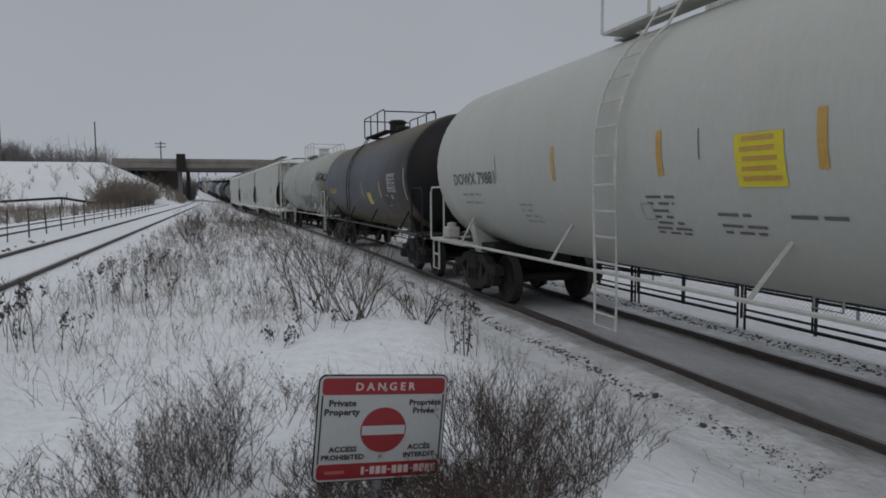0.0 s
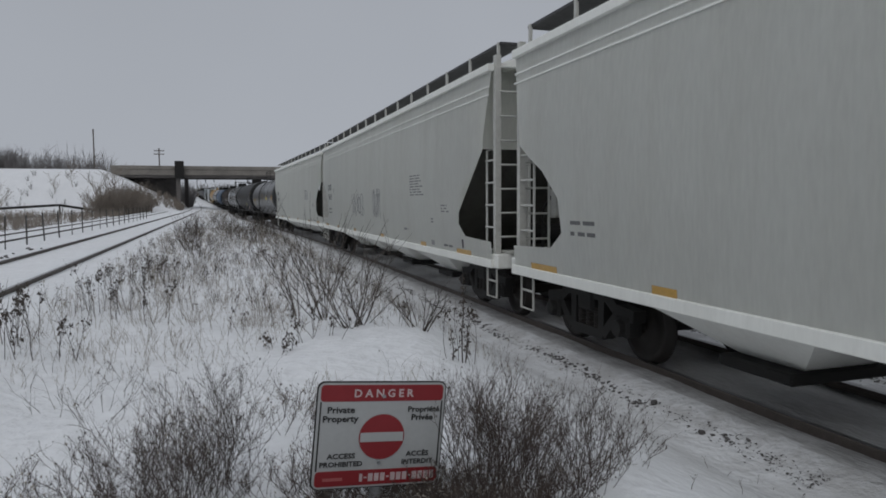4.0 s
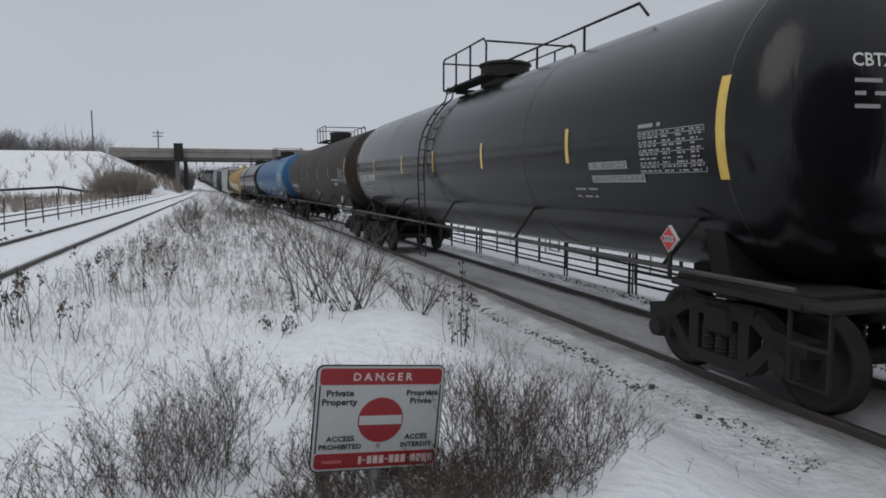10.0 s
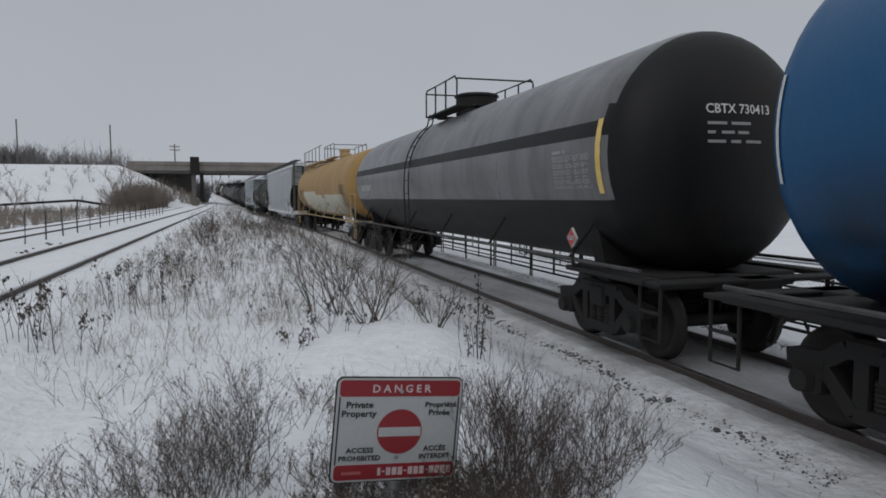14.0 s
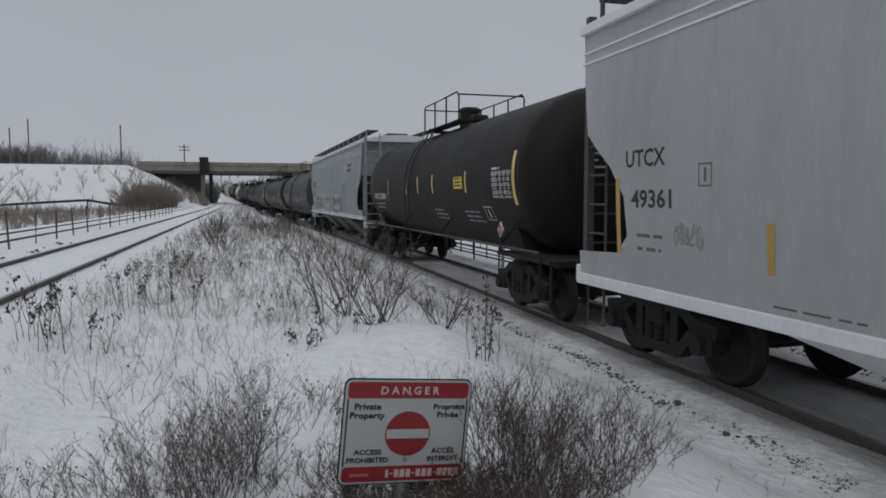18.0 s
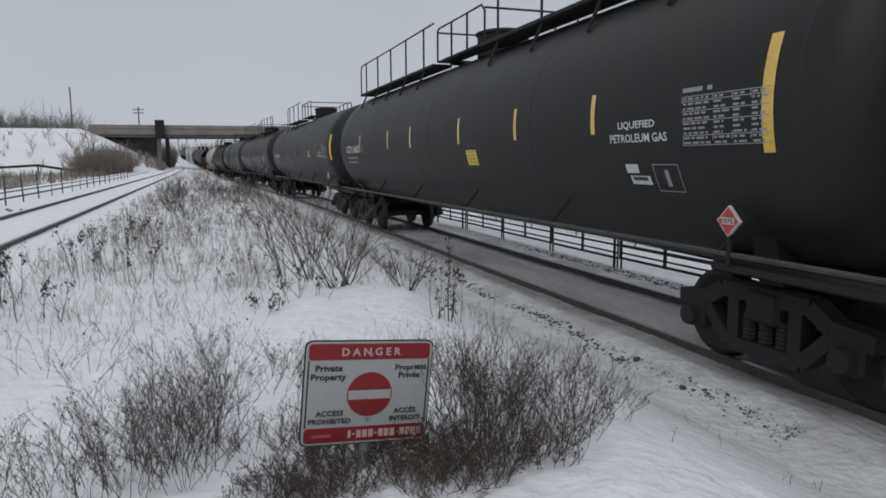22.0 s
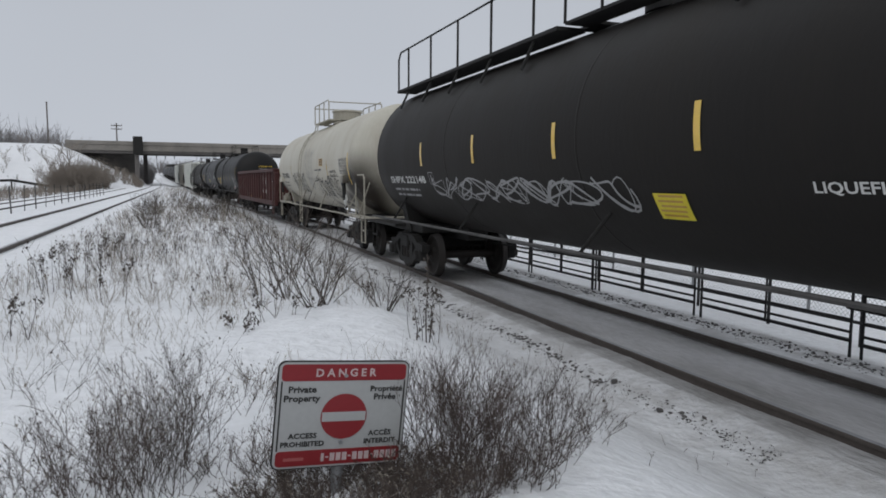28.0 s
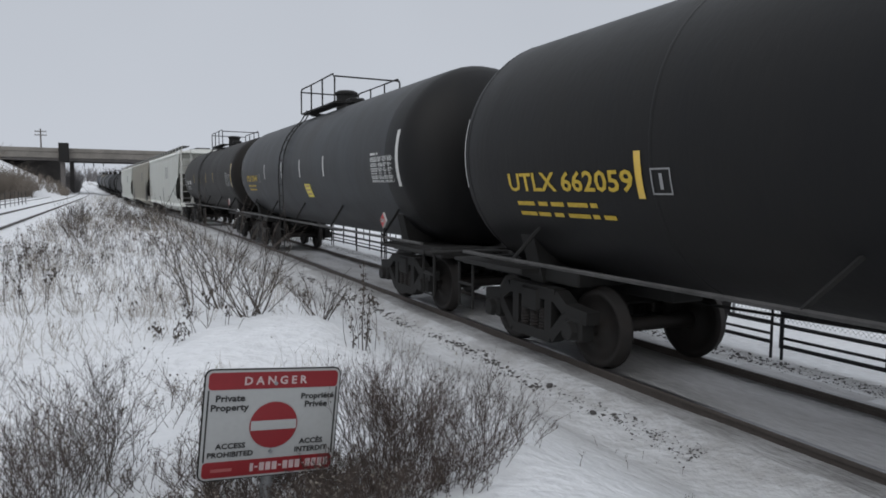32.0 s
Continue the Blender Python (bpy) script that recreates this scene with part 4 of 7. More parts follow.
def hopper_car(label, length, paint, trim, board, height=4.58, bays=3, base=1.0, bay_paint=None, cut_k=0.95, over=0.42, truck=1.95):
    car = thing("covered_hopper", label, "hopper car", "cars of the freight train")
    E, mark = length / 2 - over, length / 2 - 0.62
    eave = height - 0.34

    def face(z):
        t = (z - 1.0) / (eave - 1.0)
        return 1.50 + 0.09 * math.sin(math.pi * min(1, max(0, t * 0.9 + 0.05)))

    # side sheets: outline cut away at the ends over the slope sheets
    lift = base - 1.0
    cut = [(a * cut_k + 0.2 if a > 0.1 else a, z + lift * max(0, (2.4 - z) / 1.4)) for a, z in ((0.05, 1.0), (0.05, 1.36), (1.15, 1.40), (1.50, 1.62), (1.42, 2.08), (0.95, 2.46), (0.5, 2.68), (0.16, 2.88))] + [(0.06, eave)]
    zs = [z for _, z in cut[:4]] + [1.75 + lift * 0.4, 1.92 + lift * 0.3] + [z for _, z in cut[4:8]] + [3.2, 3.6, eave - 0.2, eave]

    def inset(z):
        for (a, za), (b, zb) in zip(cut, cut[1:]):
            if za <= z <= zb:
                return a + (b - a) * (z - za) / (zb - za) if zb > za else b
        return cut[-1][0]

    nseg = 14
    for sx in (-1, 1):
        bm = bmesh.new()
        rows = []
        for z in zs:
            y1 = E - inset(z)
            rows.append([bm.verts.new((sx * face(z), -y1 + 2 * y1 * k / nseg, z)) for k in range(nseg + 1)])
        for a, b in zip(rows, rows[1:]):
            for k in range(nseg):
                bm.faces.new((a[k], a[k + 1], b[k + 1], b[k]))
        bmesh.ops.solidify(bm, geom=bm.faces[:], thickness=0.02)
        bmesh.ops.recalc_face_normals(bm, faces=bm.faces[:])
        part("side_sheet", bm, paint, car, smooth=False)
        part("side_sill", boxed(sx * 1.50 - 0.06, sx * 1.50 + 0.06, -E, E, base - 0.08, base + 0.06, bevel=0.01), paint, car)
        for zz in (eave - 0.30, eave - 0.44):
            part("seam", boxed(sx * (face(zz) + 0.004) - 0.012, sx * (face(zz) + 0.004) + 0.012, -E + 0.1, E - 0.1, zz - 0.012, zz + 0.012), paint, car)
        part("top_chord", boxed(sx * 1.53 - 0.06, sx * 1.53 + 0.06, -E + 0.06, E - 0.06, eave - 0.06, eave + 0.06, bevel=0.01), paint, car)
    # roof, arched
    bm = bmesh.new()
    prof = [(-1.52, eave), (-1.2, eave + 0.14), (-0.7, eave + 0.24), (0, eave + 0.28), (0.7, eave + 0.24), (1.2, eave + 0.14), (1.52, eave)]
    r0 = [bm.verts.new((x, -E + 0.08, z)) for x, z in prof]
    r1 = [bm.verts.new((x, E - 0.08, z)) for x, z in prof]
    for k in range(len(prof) - 1):
        bm.faces.new((r0[k], r0[k + 1], r1[k + 1], r1[k]))
    bm.faces.new(r0[::-1]), bm.faces.new(r1)
    part("roof", bm, paint, car)
    # running boards along the roof on their brackets, and the long hatches between them
    zb = height + 0.10
    for x in (-1.12, 1.12):
        part("running_board", boxed(x - 0.22, x + 0.22, -E + 0.1, E - 0.1, zb - 0.05, zb, bevel=0.008), board, car)
        k = int(length / 1.45)
        for i in range(k + 1):
            y = -E + 0.2 + (2 * E - 0.4) * i / k
            part("bracket", boxed(x - 0.24 if x < 0 else x + 0.20, x - 0.20 if x < 0 else x + 0.24, y - 0.03, y + 0.03, eave + 0.05, zb + 0.0), trim, car)
    for y in np.linspace(-E + 2.2, E - 2.2, 4):
        part("hatch", boxed(-0.42, 0.42, y - 1.6, y + 1.6, eave + 0.24, eave + 0.38, bevel=0.03), board, car)
    # end sheets and slopes
    for s in (-1, 1):
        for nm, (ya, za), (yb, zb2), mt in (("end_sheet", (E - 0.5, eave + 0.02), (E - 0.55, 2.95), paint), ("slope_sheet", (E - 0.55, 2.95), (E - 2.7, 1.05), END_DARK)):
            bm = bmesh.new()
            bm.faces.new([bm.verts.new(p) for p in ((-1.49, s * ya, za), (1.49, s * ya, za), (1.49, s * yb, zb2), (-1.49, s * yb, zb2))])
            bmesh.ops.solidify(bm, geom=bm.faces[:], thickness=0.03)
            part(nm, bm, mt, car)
        # stiffeners, brake box and pipes on the end
        for x in (-0.75, 0.75):
            part("end_post", boxed(x - 0.06, x + 0.06, min(s * (E - 0.44), s * (E - 0.30)), max(s * (E - 0.44), s * (E - 0.30)), 1.16, eave, bevel=0.01), trim, car)
        part("brake_box", boxed(-0.35, 0.25, min(s * (E - 0.32), s * (E - 0.08)), max(s * (E - 0.32), s * (E - 0.08)), 1.75, 2.25, bevel=0.04), trim, car)
        part("pipe", tubes([[(-0.5, s * (E - 0.2), 1.2), (-0.5, s * (E - 0.2), 1.9), (-0.2, s * (E - 0.2), 2.3)]], 0.025, 6), BLACK_IRON, car)
        part("end_sill", boxed(-1.5, 1.5, s * E - 0.14, s * E + 0.14, 0.92, 1.16, bevel=0.02), paint, car)
        part("draft_sill", boxed(-0.22, 0.22, min(s * (E + 0.4), s * (E - 3.2)), max(s * (E + 0.4), s * (E - 3.2)), 0.78, 1.08, bevel=0.02), BLACK_IRON, car)
        part("crossover_platform", boxed(-1.3, 1.3, s * E + s * 0.02 - 0.2, s * E + s * 0.02 + 0.2, 1.17, 1.21), trim, car)
        for x in (-1.42, 1.42):
            part("corner_post", boxed(x - 0.05, x + 0.05, s * (E - 0.06) - 0.05, s * (E - 0.06) + 0.05, 1.16, eave + 0.2), trim, car)
            # short ladder on the side, tall one on the end, steps below
            ya, yb = s * (E - 0.06), s * (E - 0.52)
            lad = part("ladder", tubes([[(x, ya, 1.1), (x, ya, 2.92), (x, yb, 2.92), (x, yb, 1.1)]], 0.02, 5), trim, car)
            for i in range(5):
                share("rung", cached("hopper_rung" + trim.name, lambda: tubes([[(0, -0.24, 0), (0, 0.24, 0)]], 0.018, 5), trim), lad, pose(x * 1.01, s * (E - 0.29), 1.22 + 0.38 * i))
            xi = x * 0.62
            lad = part("end_ladder", tubes([[(xi, s * (E + 0.06), 1.1), (xi, s * (E + 0.06), eave + 0.3)]], 0.022, 5), trim, car)
            for i in range(8):
                share("rung", cached("end_rung" + trim.name, lambda: tubes([[(-0.27, 0, 0), (0.27, 0, 0)]], 0.018, 5), trim), lad, pose((x + xi) / 2, s * (E + 0.06), 1.45 + 0.4 * i))
            part("sill_step", tubes([[(x, s * (E - 0.08), 0.95), (x, s * (E - 0.08), 0.4), (x, s * (E - 0.5), 0.4), (x, s * (E - 0.5), 0.95)]], 0.02, 5), trim, car)
            part("step_tread", tubes([[(x, s * (E - 0.08), 0.68), (x, s * (E - 0.5), 0.68)]], 0.018, 5), trim, car)
        # brake gear on the end
        if s > 0:
            part("hand_brake", lathe(bmesh.new(), [(E + 0.02, 0.28), (E + 0.05, 0.28)], "y", 18, (-0.1, 0, 2.55)), BLACK_IRON, car)
        part("air_tank", lathe(bmesh.new(), [(-0.5, 0.02), (-0.48, 0.15), (-0.4, 0.19), (0.4, 0.19), (0.48, 0.15), (0.5, 0.02)], "x", 14, (0.1, s * (E - 1.25), 1.42)), BLACK_IRON, car)
    # discharge hoppers under the body
    part("centre_sill", boxed(-0.2, 0.2, -E + 3, E - 3, 0.82, 1.1), BLACK_IRON, car)
    span = 2 * (E - 2.9)
    for i in range(bays):
        y = -span / 2 + span * (i + 0.5) / bays
        w = span / bays / 2
        bm = bmesh.new()
        v0 = [bm.verts.new(p) for p in ((-1.47, y - w + 0.05, base), (1.47, y - w + 0.05, base), (1.47, y + w - 0.05, base), (-1.47, y + w - 0.05, base))]
        v1 = [bm.verts.new(p) for p in ((-0.62, y - 0.42, 0.42), (0.62, y - 0.42, 0.42), (0.62, y + 0.42, 0.42), (-0.62, y + 0.42, 0.42))]
        for k in range(4):
            bm.faces.new((v0[k], v0[(k + 1) % 4], v1[(k + 1) % 4], v1[k]))
        bm.faces.new(v1[::-1])
        bmesh.ops.recalc_face_normals(bm, faces=bm.faces[:])
        part("hopper", bm, bay_paint or paint, car)
        part("outlet_gate", boxed(-0.85, 0.85, y - 0.5, y + 0.5, 0.30, 0.42, bevel=0.02), BLACK_IRON, car)
    running_gear(car, length, truck)
    return car, flat_map(face), mark


# ---- the gondola ----
def gondola_car(label, length, paint, trim):
    car = thing("gondola_car", label, "gondola car", "cars of the freight train")
    E, top = length / 2 - 0.6, 2.62
    for x in (-1, 1):
        part("side_wall", boxed(min(x * 1.47, x * 1.42), max(x * 1.47, x * 1.42), -E, E, 0.98, top - 0.08), paint, car)
        part("top_chord", boxed(min(x * 1.36, x * 1.60), max(x * 1.36, x * 1.60), -E, E, top - 0.16, top, bevel=0.02), paint, car)
        part("side_sill", boxed(min(x * 1.40, x * 1.58), max(x * 1.40, x * 1.58), -E, E, 0.80, 1.02, bevel=0.02), paint, car)
        for y in [-E + 0.08, E - 0.08] + [6.756 - 0.978 * i for i in range(15)]:
            bm = bmesh.new()
            v = [bm.verts.new((x * a, y + b, z)) for z in (1.0, top - 0.15) for a, b in ((1.465, -0.09), (1.57, -0.06), (1.57, 0.06), (1.465, 0.09))]
            for k in range(4):
                bm.faces.new((v[k], v[(k + 1) % 4], v[4 + (k + 1) % 4], v[4 + k]))
            bmesh.ops.recalc_face_normals(bm, faces=bm.faces[:])
            part("rib", bm, paint, car)
    for s in (-1, 1):
        part("end_wall", boxed(-1.42, 1.42, s * E - 0.05, s * E + 0.05, 0.98, top - 0.02), paint, car)
        for z in (1.4, 1.9, 2.4):
            part("end_rib", boxed(-1.45, 1.45, min(s * E, s * (E + 0.1)), max(s * E, s * (E + 0.1)), z - 0.07, z + 0.07, bevel=0.02), paint, car)
        part("draft_sill", boxed(-0.2, 0.2, min(s * (E + 0.3), s * (E - 3)), max(s * (E + 0.3), s * (E - 3)), 0.74, 1.0), BLACK_IRON, car)
        for x in (-1.62, 1.62):
            lines = [[(x, s * (E - 0.05), 0.4), (x, s * (E - 0.05), top)], [(x, s * (E - 0.5), 0.4), (x, s * (E - 0.5), 1.0)]]
            lines += [[(x, s * (E - 0.05), z), (x, s * (E - 0.5), z)] for z in (0.45, 0.9, 1.3, 1.7, 2.1)]
            part("ladder", tubes(lines, 0.018, 5), paint, car)
    part("floor", boxed(-1.42, 1.42, -E + 0.05, E - 0.05, 0.94, 1.04), trim, car)
    part("centre_sill", boxed(-0.25, 0.25, -E + 2.5, E - 2.5, 0.6, 0.95), BLACK_IRON, car)
    for y in (-2.8, 2.8):
        part("cross_bearer", boxed(-1.4, 1.4, y - 0.12, y + 0.12, 0.62, 0.95), BLACK_IRON, car)
    running_gear(car, length)

    def face(z):
        return 1.47
    return car, flat_map(face), E


# ---- the cars, front to rear, each with its rear coupler's place at the clip's start ----
def car_paint(name, colour, rough=0.5, stain=None, mix=0.35, scale=0.9, coat=0.0, gloss=0.35):
    return surface(name, colour, rough, other=stain, scale=scale, mix=mix, fine=0.05, bump=0.004, stretch=(1.6, 1.6, 0.35), coat=coat, spec=gloss)


P_WHITE = car_paint("white_tank_paint", (0.45, 0.45, 0.415), 0.5, (0.34, 0.40, 0.35))
P_WHITE_B = car_paint("dirty_white_paint", (0.35, 0.355, 0.325), 0.55, (0.22, 0.29, 0.25), 0.5)
soil(P_WHITE_B, (), ((-1.2, -6.6, 1.3, 0.5, 1.5), (-1.0, -7.2, 2.2, 0.3, 1.3), (-1.0, 6.4, 1.3, 0.4, 1.3)), (0.10, 0.115, 0.09), 0.8, 1.2, 0.3, 0.6)
P_SLATE = car_paint("slate_blue_paint", (0.072, 0.086, 0.108), 0.5, (0.085, 0.075, 0.055), 0.6)
P_HOP = car_paint("pale_grey_paint", (0.80, 0.81, 0.77), 0.6, (0.64, 0.63, 0.58))
P_HOP_B = car_paint("cool_grey_paint", (0.70, 0.72, 0.73), 0.6, (0.42, 0.43, 0.44))
P_HOP_C = car_paint("blue_grey_paint", (0.56, 0.60, 0.62), 0.6, (0.32, 0.34, 0.35))
P_BLACK = car_paint("black_gloss_paint", (0.005, 0.005, 0.0056), 0.28, (0.012, 0.012, 0.011), 0.65, 0.7, gloss=0.55)
P_BLACK_B = car_paint("black_worn_paint", (0.0065, 0.0065, 0.007), 0.5, (0.015, 0.014, 0.0125), 0.65, 0.7, gloss=0.25)
P_GLOSS = car_paint("black_wet_paint", (0.007, 0.007, 0.008), 0.17, (0.015, 0.015, 0.015))
P_BROWN = car_paint("brown_black_paint", (0.026, 0.0185, 0.0135), 0.55, (0.0085, 0.007, 0.006), 0.65, 0.7, gloss=0.22)
P_UMBER = car_paint("umber_black_paint", (0.0095, 0.008, 0.0068), 0.55, (0.017, 0.014, 0.011), 0.65, 0.7, gloss=0.22)
P_BLUE = car_paint("bright_blue_paint", (0.005, 0.074, 0.185), 0.42, (0.004, 0.055, 0.135))
P_TEAL = car_paint("faded_teal_paint", (0.06, 0.21, 0.30), 0.45, (0.05, 0.15, 0.22))
P_SILVER = car_paint("streaked_silver_paint", (0.15, 0.15, 0.155), 0.3, (0.05, 0.05, 0.05), 0.8)
P_TAN = car_paint("tan_paint", (0.36, 0.22, 0.075), 0.55, (0.24, 0.14, 0.05), 0.5)
P_CREAM = car_paint("cream_paint", (0.47, 0.45, 0.385), 0.5, (0.34, 0.29, 0.21), 0.45)
soil(P_CREAM, (), ((-1.3, -6.8, 1.55, 0.6, 1.4), (-1.2, -7.0, 2.2, 0.1, 0.9), (-1.0, -5.6, 1.2, 0.35, 0.9), (-0.9, -4.2, 1.05, 0.25, 0.7), (-1.3, 7.2, 1.4, 0.3, 1.1), (-0.9, 5.9, 1.1, 0.2, 0.8), (-0.8, -2.5, 1.0, 0.15, 0.6)), (0.016, 0.011, 0.007), 1.0, 1.3, 0.1, 0.4)
soil(P_SLATE, (), ((-1.3, -6.5, 1.5, 1.2, 3.6), (-1.2, -7.0, 2.6, 0.5, 1.9), (-1.0, 6.3, 1.4, 0.4, 1.3)), (0.016, 0.014, 0.012), 1.0, 1.1, 0.2, 0.5)
soil(P_SLATE, ((-1.5, -1.0, 1.0, 1.5, 1.0),), (), (0.085, 0.066, 0.036), 1.0, 0.9, 0.2, 0.5)
P_DUST = car_paint("dusty_grey_paint", (0.12, 0.115, 0.10), 0.7, (0.06, 0.05, 0.04), 0.6)
P_PATCH = car_paint("pale_primer", (0.52, 0.50, 0.42), 0.6, (0.42, 0.38, 0.28))
for grimy, col in ((P_BLUE, (0.010, 0.012, 0.014)), (P_TEAL, (0.010, 0.012, 0.014)), (P_TAN, (0.10, 0.06, 0.025)), (P_PATCH, (0.22, 0.19, 0.12)), (P_WHITE, (0.16, 0.16, 0.13))):
    soil(grimy, (), ((-1.1, -7.4, 1.2, 0.6, 1.9), (-1.0, -5.6, 1.0, 0.3, 1.3), (-1.0, -3.6, 0.95, 0.2, 0.9), (-1.1, 7.4, 1.2, 0.5, 1.6), (-1.0, 5.4, 1.0, 0.2, 1.0)), col, 0.85, 1.2, 0.25, 0.6)
P_CHAR = car_paint("charcoal_paint", (0.0165, 0.017, 0.0175), 0.48, (0.028, 0.026, 0.022), 0.65, 0.7, gloss=0.25)
P_GREYT = car_paint("grey_tank_paint", (0.027, 0.03, 0.034), 0.5, (0.036, 0.033, 0.029), 0.65, 0.7, gloss=0.3)
P_OXIDE = car_paint("oxide_red_paint", (0.055, 0.016, 0.0145), 0.65, (0.028, 0.011, 0.010), 0.6)
T_WHITE = surface("white_trim", (0.50, 0.50, 0.47), 0.6, scale=8, bump=0.0)
T_TAN = surface("tan_trim", (0.42, 0.30, 0.14), 0.6, scale=8, bump=0.0)
T_CREAM = surface("cream_trim", (0.34, 0.32, 0.265), 0.6, scale=8, bump=0.0)
GRATING = surface("dark_grating", (0.05, 0.05, 0.052), 0.7, scale=9, bump=0.0)

TRAIN = []


def put(made, rear, length):
    car = made[0]
    TRAIN.append((car, rear - length / 2))
    return made


LETTER_BROWN = surface("brown_print", (0.09, 0.055, 0.02), 0.6, scale=15, mix=0.3, bump=0.0)
LETTER_DARK = surface("dark_grey_print", (0.13, 0.13, 0.13), 0.6, scale=15, mix=0.3, bump=0.0)


def lpg(label, rear, length, paint, mark, letter=None, strips=(), strip_paint=None, num=(1.6, 3.4, 0.09, 0.29), data=(1.95, 0.9, -0.02, 0.42), front=0.68, hung=True, seed=1, panel=None, un="1075", lift=0.0, strip_v=0.14, **k):
    """A dark tank car with its number, reflectors and stencils."""
    letter = letter or LETTER_WHITE
    k.setdefault("rail_z", 1.2)
    k.setdefault("hoops", False)
    car, on_shell, half = put(tank_car(label, length, paint, head_mark=mark, head_ink=letter, **k), rear, length)

    def mp(u, v, d):
        return on_shell(u, v + lift, d)
    u0, u1, v0, v1 = num
    fit_words(car, mp, mark, -half + u0, -half + u1, v0, v1, letter)
    small = letter if letter is LETTER_YELLOW else LETTER_GREY
    bars(car, mp, -half + u0 + 0.08, v0 - 0.17, 2, u1 - u0 - 0.1, small, 0.13, 0.05, random.Random(seed))
    frame_box(car, mp, -half + u1 + 0.35, v0 + 0.1, 0.24, 0.24, 0.015, LETTER_GREY)
    for u in strips:
        strip(car, mp, u, strip_v, strip_v + 0.44, 0.085, strip_paint)
    strip(car, mp, -half + 0.5, -0.04, 0.88, 0.07, LETTER_WHITE)
    if front:
        strip(car, mp, half - front, -0.1, 0.84, 0.12, strip_paint)
    table(car, mp, half - data[0], half - data[1], data[2], data[3], panel or LETTER_GREY, seed=seed)
    bars(car, mp, half - data[0], data[3] + 0.04, 1, 0.5, panel or LETTER_GREY, 0.1, 0.04)
    if hung:
        diamond(car, mp, half - 1.45, -0.6, 0.125, None, un)
    return car, mp, half


def build_train():
    # white tank
    L = 16.3
    car, mp, half = put(tank_car("white tank car with tan strips and a yellow card", L, P_WHITE, trim=T_WHITE, saddle=T_WHITE, dome="manway", ladder_y=0.1, zc=2.60, R=1.61), 14.88, L)
    fit_words(car, mp, "DOWX 79881", -5.70, -3.66, 0.03, 0.25, LETTER_DARK)
    bars(car, mp, -5.4, -0.17, 2, 1.2, LETTER_GREY, 0.16, 0.04)
    bars(car, mp, -2.98, -0.34, 4, 0.6, LETTER_GREY, 0.1, 0.035)
    for u in (-1.58, 0.77, 2.76):
        strip(car, mp, u, 0.04, 0.5, 0.09, AMBER)
    strip(car, mp, 1.38, 0.18, 0.47, 0.015, LETTER_DARK)
    strip(car, mp, -3.6, 0.1, 0.5, 0.015, LETTER_DARK)
    card(car, mp, 2.12, 0.14, 0.55, 0.46, CARD_YELLOW, AMBER, 5)
    bars(car, mp, 0.41, -0.2, 2, 0.62, LETTER_DARK, 0.075, 0.032)
    bars(car, mp, 0.46, -0.36, 3, 0.42, LETTER_DARK, 0.075, 0.032)
    bars(car, mp, 0.38, -0.58, 2, 0.75, LETTER_DARK, 0.06, 0.03)
    bars(car, mp, 1.45, -0.38, 1, 0.55, LETTER_DARK, 0.06, 0.032)
    bars(car, mp, 1.45, -0.5, 2, 0.72, LETTER_DARK, 0.075, 0.032)
    bars(car, mp, 2.32, -0.38, 1, 0.7, LETTER_DARK, 0.06, 0.035)
    frame_box(car, mp, 0.36, -0.36, 0.2, 0.2, 0.012, LETTER_GREY, bars_in=False)
    # slate tank
    L = 16.14
    car, mp, half = put(tank_car("slate blue tank car with rust along its top", L, (P_SLATE, P_BLACK_B), dome="manway", zc=2.52, R=1.56, zones=lambda y, dz, x: 1 if y < -6.7 else 0), 31.02, L)
    fit_words(car, mp, "UTLX 666571", -half + 1.6, -half + 3.3, 0.0, 0.2, LETTER_YELLOW)
    strip(car, mp, -1.6, -0.08, 0.31, 0.05, LETTER_WHITE)
    for u in (1.1, 3.7):
        strip(car, mp, u, -0.14, 0.32, 0.085, YELLOW)
    card(car, mp, 2.05, -0.18, 0.5, 0.38, CARD_YELLOW, AMBER, 4)
    table(car, mp, 4.67, 5.6, 0.02, 0.5, LETTER_WHITE)
    card(car, mp, 4.44, -0.24, 0.28, 0.3, LETTER_BLACK)
    frame_box(car, mp, 4.44, -0.24, 0.3, 0.32, 0.015, LETTER_WHITE)
    card(car, mp, 5.02, -0.13, 0.2, 0.12, LETTER_GREY)
    strip(car, mp, half - 0.7, -0.2, 0.6, 0.05, LETTER_WHITE)
    # white tank, sprayed
    L = 16.7
    car, mp, half = put(tank_car("dirty white tank car with black spray paint", L, P_WHITE_B, trim=T_WHITE, saddle=T_WHITE, dome="manway", ladder_y=0.45, zc=2.60, R=1.61), 47.72, L)
    fit_words(car, mp, "DOWX 72674", -half + 1.35, -half + 3.3, 0.05, 0.25, LETTER_GREY)
    bars(car, mp, -half + 1.8, -0.16, 2, 1.3, LETTER_GREY, 0.12, 0.05)
    graffiti(car, mp, 6.7, 7.75, 0.52, 0.98, 5, LETTER_BLACK, 0.035, 6)
    graffiti(car, mp, 0.9, 5.7, -0.95, -0.12, 9, LETTER_DARK, 0.035, 9)
    graffiti(car, mp, -2.2, -0.2, -0.2, 0.3, 12, LETTER_GREY, 0.03, 3)
    table(car, mp, 5.1, 6.1, -0.04, 0.4, LETTER_GREY)
    card(car, mp, 5.88, 0.63, 0.36, 0.19, T_WHITE)
    strip(car, mp, 6.26, -0.12, 0.76, 0.10, AMBER)
